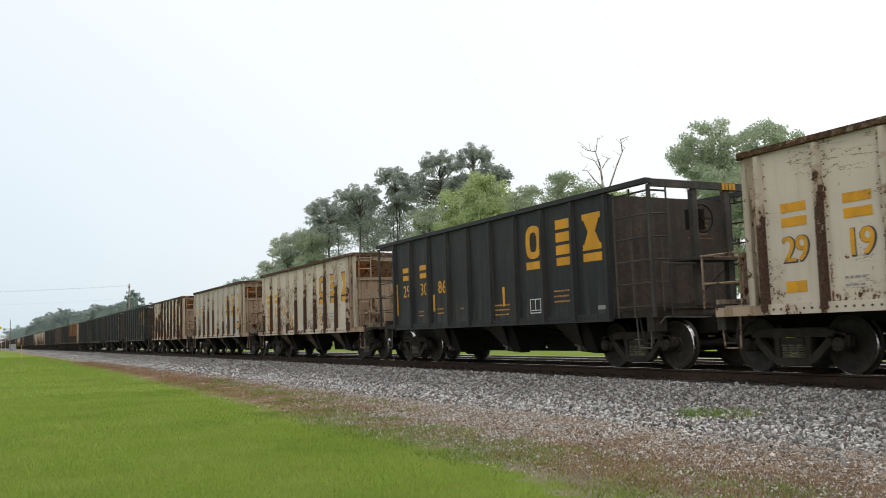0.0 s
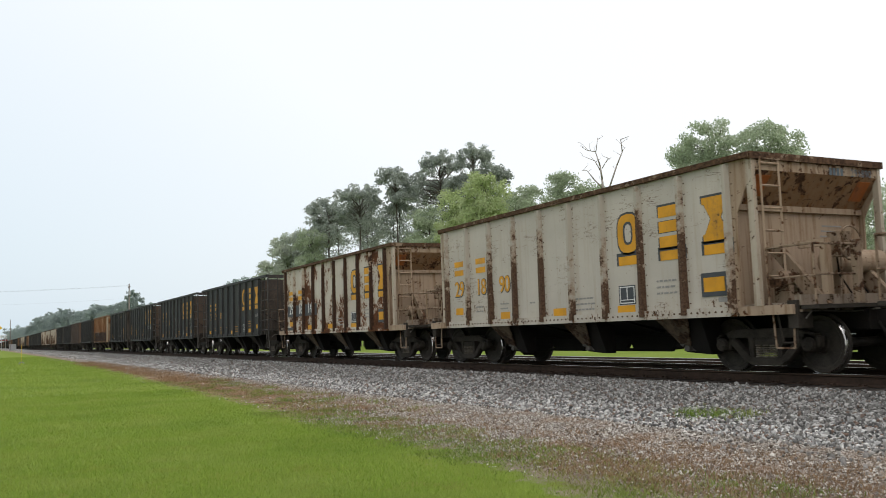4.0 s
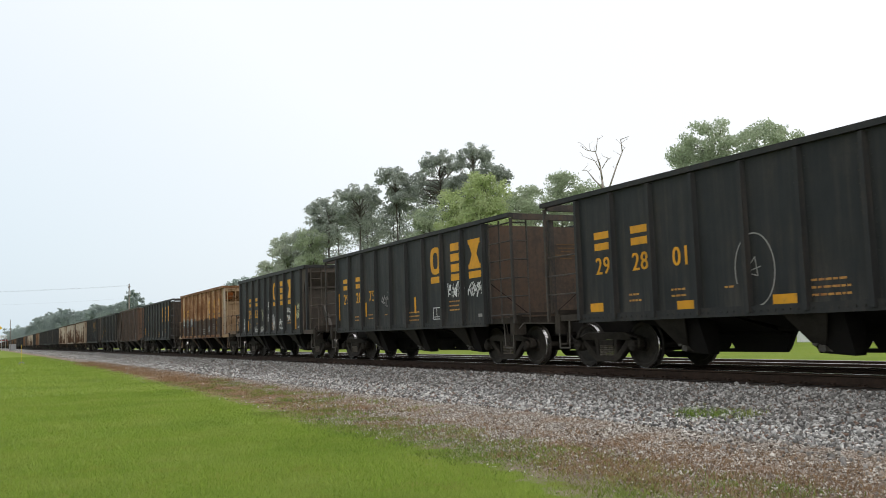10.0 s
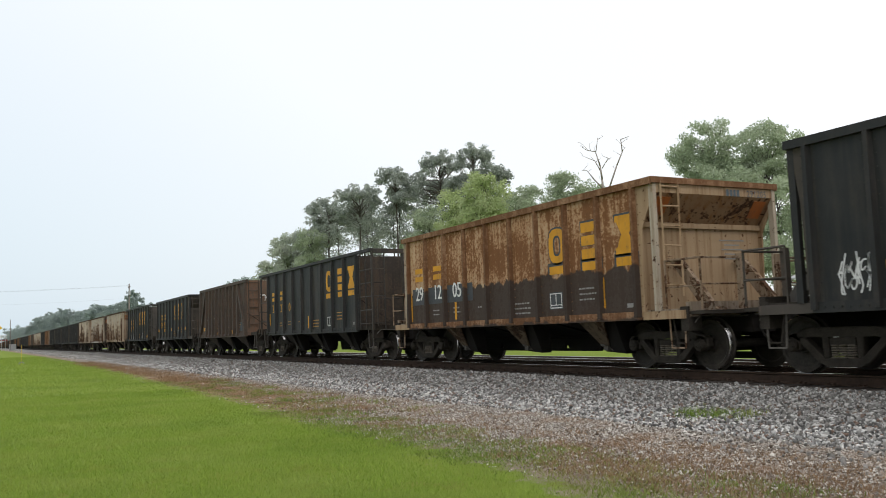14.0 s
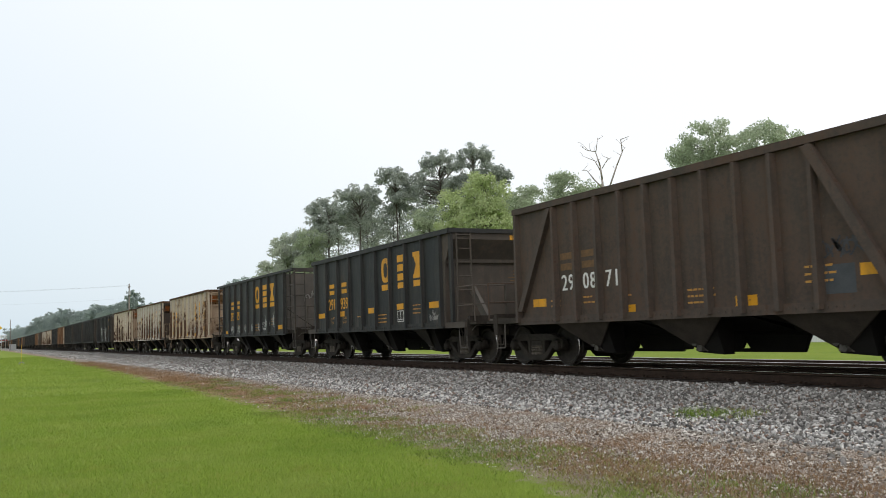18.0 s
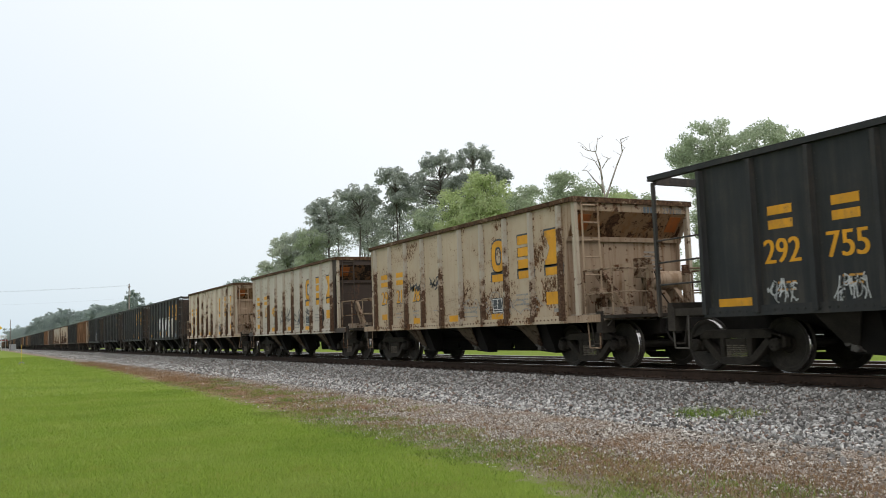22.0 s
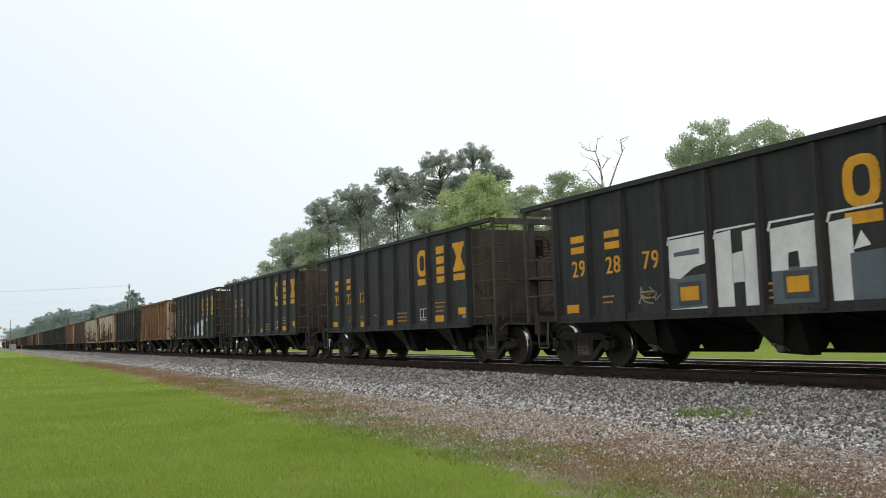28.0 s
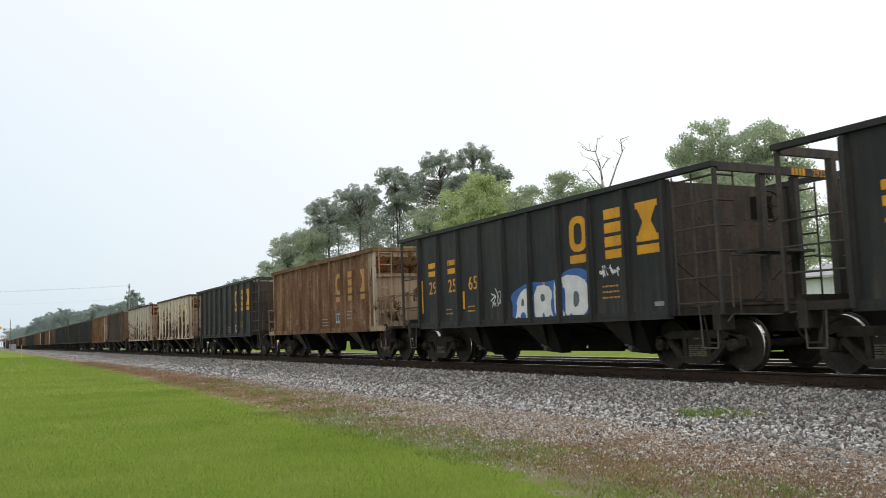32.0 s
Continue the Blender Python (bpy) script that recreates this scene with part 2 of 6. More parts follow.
M["truck"] = plain("dusty_cast_steel", (0.019, 0.016, 0.0130), (0.047, 0.039, 0.031), 4.0, 0.9)
M["wheel"] = plain("dark_wheel_steel", (0.017, 0.0145, 0.012), (0.042, 0.035, 0.028), 5.0, 0.75)
M["tread"] = plain("polished_wheel_tread", (0.42, 0.41, 0.40), (0.62, 0.61, 0.60), 30.0, 0.22, 1.0, 0.0005)
M["yellow"] = paint("worn_yellow_paint", (0.58, 0.275, 0.012), 0.16, 0.12, rust_col=(0.045, 0.034, 0.024), dirt_col=(0.25, 0.13, 0.04), gloss=0.6, edge=0.02)
M["faded_yellow"] = paint("faded_yellow_paint", (0.42, 0.22, 0.05), 0.2, 0.5, dirt_col=(0.22, 0.12, 0.05), gloss=0.7)
M["dark_mark"] = plain("dark_patch_paint", (0.045, 0.050, 0.056), (0.065, 0.070, 0.076), 6, 0.6)
M["mark_white"] = plain("white_stencil_paint", (0.55, 0.55, 0.53), (0.70, 0.70, 0.68), 9, 0.6)
M["spray_white"] = plain("white_spray_paint", (0.50, 0.50, 0.50), (0.66, 0.66, 0.65), 3, 0.5)
M["spray_blue"] = plain("blue_spray_paint", (0.030, 0.085, 0.26), (0.045, 0.13, 0.36), 5, 0.5)
M["spray_black"] = plain("black_spray_paint", (0.03, 0.03, 0.035), (0.06, 0.06, 0.065), 5, 0.5)
M["spray_grey"] = plain("grey_spray_paint", (0.20, 0.19, 0.18), (0.28, 0.27, 0.26), 5, 0.6)
M["rail"] = plain("rusted_rail_steel", (0.026, 0.017, 0.012), (0.052, 0.031, 0.021), 7, 0.9)
M["rail_top"] = plain("polished_rail_head", (0.45, 0.44, 0.43), (0.60, 0.59, 0.58), 20, 0.2, 1.0, 0.0004)
M["sleeper"] = plain("weathered_sleeper_wood", (0.022, 0.017, 0.014), (0.048, 0.037, 0.030), 5, 0.95)
M["galv"] = plain("galvanised_steel", (0.38, 0.39, 0.40), (0.48, 0.49, 0.50), 5, 0.45, 0.6)
M["dusty_end"] = paint("dust_coated_end_paint", (0.064, 0.055, 0.047), 0.12, 0.6, gloss=0.85, rust_col=(0.075, 0.048, 0.033), dirt_col=(0.076, 0.063, 0.053))
M["brown_mark"] = plain("almost_gone_yellow_paint", (0.10, 0.062, 0.035), (0.17, 0.10, 0.045), 9, 0.8)
M["band_rib"] = paint("half_repainted_rusty_rib", (0.30, 0.20, 0.12), 0.66, 0.75, rust_col=(0.12, 0.055, 0.024), dirt_col=(0.15, 0.082, 0.04), gloss=0.7, edge=0.08, band=(1.95 - 0.985, 0.30, (0.045, 0.031, 0.024)))
M["tan_end"] = flaked("sun_faded_tan_end", (0.35, 0.245, 0.150), 0.64, 0.66, 0.66, 0.65, (0.095, 0.042, 0.02), (0.19, 0.108, 0.052), 1.3, 0.7)
M["chord_rust"] = flaked("rusted_top_chord", (0.24, 0.18, 0.125), 0.43, 0.57, 0.62, 0.5, (0.068, 0.038, 0.022), (0.15, 0.095, 0.056), 3.0, 0.85)
M["slope_rust"] = flaked("orange_rusted_slope", (0.24, 0.145, 0.080), 0.56, 0.60, 0.62, 0.7, (0.060, 0.030, 0.016), (0.20, 0.095, 0.038), 2.2, 0.85)
M["rivet"] = plain("rusty_rivets", (0.05, 0.025, 0.014), (0.11, 0.055, 0.028), 9, 0.85)
M["bay_mid"] = plain("dust_grey_bay_plate", (0.015, 0.0125, 0.010), (0.034, 0.029, 0.023), 3.0, 0.9)
M["latch"] = plain("worn_latch_steel", (0.055, 0.050, 0.043), (0.11, 0.10, 0.088), 8.0, 0.7)
M["slate"] = plain("slate_spray_paint", (0.075, 0.095, 0.110), (0.105, 0.125, 0.140), 4, 0.6)
M["spray_pale"] = plain("pale_yellow_spray_paint", (0.42, 0.43, 0.26), (0.58, 0.58, 0.38), 5, 0.5)
M["spray_dim"] = plain("thin_white_spray_paint", (0.30, 0.31, 0.31), (0.46, 0.47, 0.47), 5, 0.5)
M["band_rust"] = flaked("brown_rusted_end_band", (0.31, 0.235, 0.165), 0.56, 0.60, 0.66, 0.6, (0.075, 0.038, 0.021), (0.16, 0.095, 0.050), 1.6, 0.8)
M["rail_rust"] = flaked("rusted_handrail_paint", (0.25, 0.185, 0.13), 0.54, 0.60, 0.64, 0.6, (0.065, 0.034, 0.019), (0.13, 0.080, 0.046), 3.0, 0.8)
M["cage_steel"] = paint("dark_ladder_paint", (0.030, 0.028, 0.026), 0.20, 0.5, gloss=0.65, rust_col=(0.06, 0.040, 0.027), dirt_col=(0.058, 0.049, 0.041))
M["spring"] = plain("dusty_coil_springs", (0.085, 0.071, 0.057), (0.16, 0.135, 0.11), 9, 0.8)
M["brown_cage"] = paint("brown_stained_end_paint", (0.055, 0.042, 0.034), 0.26, 0.7, gloss=0.75, rust_col=(0.076, 0.045, 0.029), dirt_col=(0.046, 0.037, 0.030), edge=0.08)
M["pale_post"] = flaked("scuffed_pale_post_paint", (0.40, 0.345, 0.275), 0.62, 0.64, 0.66, 0.6, (0.080, 0.045, 0.027), (0.22, 0.15, 0.095), 3.0, 0.75)
M["slope_dark"] = flaked("charred_orange_slope", (0.10, 0.060, 0.036), 0.52, 0.58, 0.60, 0.6, (0.022, 0.015, 0.011), (0.17, 0.075, 0.028), 2.2, 0.85)
M["brown_end"] = paint("faded_brown_end", (0.105, 0.076, 0.056), 0.28, 0.5, rust_col=(0.12, 0.058, 0.032), dirt_col=(0.080, 0.058, 0.044), gloss=0.7, edge=0.10)
M["dark_smear"] = plain("dark_brown_smear", (0.030, 0.025, 0.022), (0.055, 0.045, 0.038), 6, 0.8)
M["rib_bad"] = rib_coat("heavily_rusted_rib_paint", (0.44, 0.39, 0.32), 0.36, 0.55, (0.050, 0.027, 0.018), (0.20, 0.11, 0.06))
# slightly lighter than the brown sheet, with the ribs' edge light in the colour
M["brown_rib"] = paint("edge_lit_brown_oxide_rib", (0.057, 0.044, 0.036), 0.25, 0.5, rust_col=(0.060, 0.036, 0.025), dirt_col=(0.050, 0.040, 0.033), gloss=0.7)
M["end_dark"] = paint("dark_brown_end_paint", (0.050, 0.036, 0.029), 0.12, 0.5, rust_col=(0.10, 0.046, 0.022), dirt_col=(0.036, 0.026, 0.021), gloss=0.6, edge=0.02)
M["orange"] = paint("orange_square_paint", (0.36, 0.105, 0.022), 0.25, 0.5, rust_col=(0.09, 0.04, 0.02), dirt_col=(0.16, 0.07, 0.03), gloss=0.6, edge=0.03)
M["bay_brown"] = plain("dusty_brown_bay_plate", (0.030, 0.024, 0.020), (0.060, 0.047, 0.038), 3.0, 0.9)
M["pale_sill"] = flaked("scuffed_pale_sill_paint", (0.25, 0.20, 0.155), 0.58, 0.62, 0.62, 0.7, (0.070, 0.042, 0.027), (0.12, 0.085, 0.058), 3.0, 0.8)


# ---------------------------------------------------------------- mesh helpers
def box(bm, x, y, z):
    vs = [bm.verts.new((a, b, c)) for c in z for b in y for a in x]
    for f in ((0, 2, 3, 1), (4, 5, 7, 6), (0, 1, 5, 4), (2, 6, 7, 3), (1, 3, 7, 5), (0, 4, 6, 2)):
        bm.faces.new([vs[i] for i in f])
    return vs


def hexa(bm, low, high):
    """A block between two quads given in the same turning order."""
    a, b = [bm.verts.new(p) for p in low], [bm.verts.new(p) for p in high]
    bm.faces.new(a[::-1])
    bm.faces.new(b)
    for i in range(4):
        j = (i + 1) % 4
        bm.faces.new((a[i], a[j], b[j], b[i]))


def prism(bm, outline, y0, y1):
    """An outline in x and z, drawn out from y0 to y1."""
    a, b = [bm.verts.new((x, y0, z)) for x, z in outline], [bm.verts.new((x, y1, z)) for x, z in outline]
    bm.faces.new(a)
    bm.faces.new(b[::-1])
    n = len(outline)
    for i in range(n):
        j = (i + 1) % n
        bm.faces.new((a[j], a[i], b[i], b[j]))


def rod(bm, a, b, r, n=6, r2=None):
    a, b = Vector(a), Vector(b)
    q = (b - a).to_track_quat("Z", "Y")
    rings = []
    for p, rr in ((a, r), (b, r if r2 is None else r2)):
        rings.append([bm.verts.new(p + q @ Vector((rr * math.cos(2 * math.pi * i / n), rr * math.sin(2 * math.pi * i / n), 0))) for i in range(n)])
    for i in range(n):
        j = (i + 1) % n
        bm.faces.new((rings[0][i], rings[0][j], rings[1][j], rings[1][i]))
    bm.faces.new(rings[0][::-1])
    bm.faces.new(rings[1])


def path(bm, pts, r, n=6):
    for a, b in zip(pts, pts[1:]):
        rod(bm, a, b, r, n)


def lathe_y(bm, profile, n=28, cx=0.0, cz=0.0):
    """Rings (radius, y) turned about the y axis."""
    rings = [[bm.verts.new((cx + r * math.sin(2 * math.pi * i / n), y, cz + r * math.cos(2 * math.pi * i / n))) for i in range(n)] for r, y in profile]
    for a, b in zip(rings, rings[1:]):
        for i in range(n):
            j = (i + 1) % n
            bm.faces.new((a[i], a[j], b[j], b[i]))
    bm.faces.new(rings[0][::-1])
    bm.faces.new(rings[-1])


def ring(bm, centre, axis_a, axis_b, R, r, n=20, m=6):
    c, a, b = Vector(centre), Vector(axis_a), Vector(axis_b)
    w = a.cross(b)
    vs = []
    for i in range(n):
        t = 2 * math.pi * i / n
        d = a * math.cos(t) + b * math.sin(t)
        vs.append([bm.verts.new(c + d * (R + r * math.cos(2 * math.pi * k / m)) + w * r * math.sin(2 * math.pi * k / m)) for k in range(m)])
    for i in range(n):
        for k in range(m):
            bm.faces.new((vs[i][k], vs[(i + 1) % n][k], vs[(i + 1) % n][(k + 1) % m], vs[i][(k + 1) % m]))


def mesh_of(name, bm, materials, smooth=False):
    bmesh.ops.recalc_face_normals(bm, faces=bm.faces)
    me = bpy.data.meshes.new(name)
    bm.to_mesh(me)
    bm.free()
    for m in materials if isinstance(materials, (list, tuple)) else (materials,):
        me.materials.append(m)
    if smooth:
        me.polygons.foreach_set("use_smooth", [True] * len(me.polygons))
    return me


def part(name, bm, material, parent, label="", m=None, smooth=False):
    """Links a bmesh, or a mesh that is already there, as one mesh object under a thing or a part."""
    me = bm if isinstance(bm, bpy.types.Mesh) else mesh_of(name, bm, material, smooth)
    ob = new(name, me)
    ob.parent = parent
    if m is not None:
        ob.matrix_basis = m
    return tagged(ob, label)


def made(fn, *args):
    bm = bmesh.new()
    fn(bm, *args)
    return bm


# ---------------------------------------------------------------- hopper cars
SILL, TOP, HALF = 0.985, 3.52, 1.58      # above the rail: side sill, top edge; half the width
AXLE, WHEEL_R, CENTRES = 0.889, 0.457, 4.95
SHARED = {}


def shared(key, build):
    if key not in SHARED:
        SHARED[key] = build()
    return SHARED[key]


def wheelset_mesh():
    bm = bmesh.new()
    R = WHEEL_R
    for s in (-1, 1):
        lathe_y(bm, [(0.10, s * 0.80), (0.13, s * 0.80), (0.15, s * 0.765), (0.36, s * 0.775), (0.39, s * 0.80), (R - 0.012, s * 0.80),
                     (R, s * 0.788), (R, s * 0.715), (R + 0.026, s * 0.705), (R + 0.026, s * 0.675), (0.39, s * 0.672), (0.36, s * 0.70), (0.14, s * 0.72), (0.10, s * 0.67)], 36)
    rod(bm, (0, -0.98, 0), (0, 0.98, 0), 0.075, 12)
    for f in bm.faces:
        r = [math.hypot(v.co.x, v.co.z) for v in f.verts]
        if len(f.verts) == 4 and min(r) > R - 0.013 and max(r) < R + 0.02:
            f.material_index = 1
    return mesh_of("wheelset", bm, (M["wheel"], M["tread"]))


def side_frame_mesh():
    bm = bmesh.new()
    y0, y1 = -0.07, 0.07
    prism(bm, [(-1.02, 0.58), (-0.62, 0.72), (0.62, 0.72), (1.02, 0.58), (1.02, 0.50), (0.58, 0.585), (-0.58, 0.585), (-1.02, 0.50)], y0, y1)
    prism(bm, [(-0.31, 0.12), (0.31, 0.12), (0.43, 0.20), (0.33, 0.255), (-0.33, 0.255), (-0.43, 0.20)], y0, y1)
    for s in (-1, 1):
        prism(bm, [(s * 0.84, 0.56), (s * 0.70, 0.60), (s * 0.30, 0.245), (s * 0.42, 0.17)][::s], y0, y1)
        prism(bm, [(s * 0.36, 0.59), (s * 0.24, 0.59), (s * 0.24, 0.25), (s * 0.34, 0.25)][::s], y0 * 0.85, y1 * 0.85)
        prism(bm, [(s * 0.80, 0.58), (s * 0.72, 0.58), (s * 0.74, 0.36), (s * 0.80, 0.38)][::s], y0, y1)
        prism(bm, [(s * 1.06, 0.58), (s * 0.97, 0.60), (s * 0.98, 0.38), (s * 1.05, 0.42)][::s], y0, y1)
        box(bm, sorted((s * 0.80, s * 0.98)), (y0, y1), (0.53, 0.61))
    bmesh.ops.bevel(bm, geom=list(bm.edges), offset=0.014, segments=1, affect="EDGES")
    return mesh_of("side_frame", bm, M["truck"])


def bearing_mesh():
    bm = bmesh.new()
    lathe_y(bm, [(0.06, -0.145), (0.10, -0.14), (0.115, -0.11), (0.115, 0.09)], 14)
    for i in range(3):
        t = i * 2.094
        rod(bm, (0.06 * math.sin(t), -0.14, 0.06 * math.cos(t)), (0.06 * math.sin(t), -0.162, 0.06 * math.cos(t)), 0.018, 6)
    box(bm, (-0.10, 0.10), (-0.07, 0.07), (0.10, 0.17))
    return mesh_of("bearing", bm, M["truck"])


def spring_mesh():
    bm = bmesh.new()
    for i in range(6):
        ring(bm, (0, 0, 0.262 + i * 0.036), (1, 0, 0), (0, 1, 0), 0.062, 0.015, 12, 5)
    return mesh_of("spring", bm, M["spring"], True)


def bolster_mesh():
    bm = bmesh.new()
    hexa(bm, [(-0.22, -1.02, 0.44), (0.22, -1.02, 0.44), (0.22, 1.02, 0.44), (-0.22, 1.02, 0.44)],
         [(-0.22, -1.02, 0.56), (0.22, -1.02, 0.56), (0.22, 1.02, 0.56), (-0.22, 1.02, 0.56)])
    box(bm, (-0.3, 0.3), (-0.6, 0.6), (0.56, 0.70))
    for s in (-1, 1):
        box(bm, (s * 0.42 - 0.05, s * 0.42 + 0.05), (-0.85, 0.85), (0.30, 0.42))
    return mesh_of("bolster", bm, M["truck"])


def add_truck(car, x, lite):
    truck = part("truck", shared("bolster", bolster_mesh), None, car, "dusty cast-steel truck with coil springs", pose(x, 0, 0))
    for s in (-1, 1):
        part("side_frame", shared("side_frame", side_frame_mesh), None, truck, "", pose(0, s * 0.97, 0))
    wheels = [part("wheelset", shared("wheelset", wheelset_mesh), None, truck, "steel wheels with polished treads on an axle", pose(e * AXLE, 0, WHEEL_R)) for e in (-1, 1)]
    if not lite:
        for e in (-1, 1):
            part("bearing", shared("bearing", bearing_mesh), None, truck, "", pose(e * AXLE, -0.97, WHEEL_R))
            part("bearing", shared("bearing", bearing_mesh), None, truck, "", pose(e * AXLE, 0.97, WHEEL_R, 0, 0, 180))
        for i in (-1, 0, 1):
            part("spring", shared("spring", spring_mesh), None, truck, "", pose(i * 0.145, -0.98, 0))
    return wheels


def rib_mesh(mat, deep=0.095):
    bm = bmesh.new()
    hexa(bm, [(-0.066, 0.0, 0), (0.066, 0.0, 0), (0.044, -deep, 0), (-0.044, -deep, 0)],
         [(-0.066, 0.0, TOP - SILL - 0.1), (0.066, 0.0, TOP - SILL - 0.1), (0.034, -deep * 0.75, TOP - SILL - 0.1), (-0.034, -deep * 0.75, TOP - SILL - 0.1)])
    return mesh_of("rib", bm, mat)


def ladder(car, a, b, z0, z1, n, mat, lite, name="ladder"):
    """A ladder between the feet a and b (x, y) of its two stiles."""
    st = bmesh.new()
    rod(st, (*a, z0), (*a, z1), 0.024, 4)
    rod(st, (*b, z0), (*b, z1), 0.024, 4)
    zs = [z0 + 0.2 + i * (z1 - z0 - 0.3) / (n - 1) for i in range(n)]
    if lite:
        for z in zs:
            rod(st, (*a, z), (*b, z), 0.018, 4)
        part(name, st, mat, car)
        return
    lad = part(name, st, mat, car)
    for z in zs:
        part("rung", made(rod, (*a, z), (*b, z), 0.019, 6), mat, lad)


def bay(bm, lat, sp, first, last):
    """A discharge bay: a trough that slopes in from both sides to a narrow keel with a three-cornered hole; lat: the place of its latch, sp: their spacing."""
    z0, z1 = 0.60, SILL + 0.05
    left, right = lat - 0.96, lat + (0.36 if last else sp - 1.42)
    top_left, top_right = lat - (1.30 if first else 1.75), lat + (0.70 if last else sp - 1.75)
    hexa(bm, [(left, -0.06, z0), (right, -0.06, z0), (right, 0.06, z0), (left, 0.06, z0)],
         [(top_left, -1.47, z1), (top_right, -1.47, z1), (top_right, 1.47, z1), (top_left, 1.47, z1)])
    for q in (-1, 1):
        hexa(bm, [(lat - 0.06, q * 1.04, 0.33), (lat + 0.56, q * 1.04, 0.29), (lat + 0.56, q * 0.80, 0.29), (lat - 0.06, q * 0.80, 0.33)],
             [(lat - 0.22, q * 1.40, z1), (lat + 0.66, q * 1.40, z1), (lat + 0.66, q * 0.90, z1), (lat - 0.22, q * 0.90, z1)])
    c = lat + 0.10
    a, b, y = left + 0.10, right - 0.10, 0.045
    prism(bm, [(a + 0.03, 0.29), (b - 0.03, 0.29), (b, 0.355), (a, 0.355)], -y, y)
    prism(bm, [(a, 0.355), (c - 0.11, 0.355), (c, 0.52), (c, z0 + 0.02), (left, z0 + 0.02)], -y, y)
    prism(bm, [(c + 0.11, 0.355), (b, 0.355), (right, z0 + 0.02), (c, z0 + 0.02), (c, 0.52)], -y, y)


def gate(bm, x, s):
    """The latch and the lip of a bay's bottom door."""
    y = s * 1.10
    rod(bm, (x + 0.40, y - 0.05, 0.50), (x + 0.40, y + 0.05, 0.50), 0.065, 8)
    rod(bm, (x + 0.54, y - 0.06, 0.40), (x + 0.54, y + 0.06, 0.40), 0.055, 8)
    rod(bm, (x + 0.47, y - 0.04, 0.36), (x + 0.47, y + 0.04, 0.60), 0.03, 6)
    rod(bm, (x + 0.40, y, 0.50), (x + 0.16, y - s * 0.1, 0.66), 0.025, 6)
    rod(bm, (x + 0.54, y, 0.40), (x + 0.70, y - s * 0.1, 0.33), 0.022, 6)


def coupler_mesh():
    bm = bmesh.new()
    box(bm, (0.0, 0.55, ), (-0.12, 0.12), (0.74, 0.96))
    box(bm, (0.48, 0.76), (-0.17, 0.13), (0.72, 1.0))
    rod(bm, (0.66, -0.10, 0.70), (0.66, -0.10, 1.03), 0.05, 8)
    path(bm, [(0.40, -0.30, 0.78), (0.52, -0.32, 0.60), (0.66, -0.30, 0.46), (0.82, -0.28, 0.44)], 0.022, 6)
    return mesh_of("coupler", bm, M["under"])


def step_iron(bm, x, y, w, z0, z1):
    path(bm, [(x, y, z1), (x + 0.03, y, z0), (x + w - 0.03, y, z0), (x + w, y, z1)], 0.016, 5)


def brake_wheel(car, x, y, z, mat):
    bm = bmesh.new()
    ring(bm, (x, y, z), (0, 1, 0), (0, 0, 1), 0.27, 0.016, 20, 5)
    for i in range(5):
        t = i * 2 * math.pi / 5
        rod(bm, (x, y, z), (x, y + 0.27 * math.cos(t), z + 0.27 * math.sin(t)), 0.012, 4)
    rod(bm, (x - 0.16, y, z), (x + 0.03, y, z), 0.05, 8)
    box(bm, (x - 0.30, x - 0.10), (y - 0.16, y + 0.16), (z - 0.20, z + 0.20))
    rod(bm, (x - 0.2, y, z - 0.2), (x - 0.2, y, 1.15), 0.016, 5)
    part("brake_wheel", bm, mat, car, "spoked hand-brake wheel with its gear box")


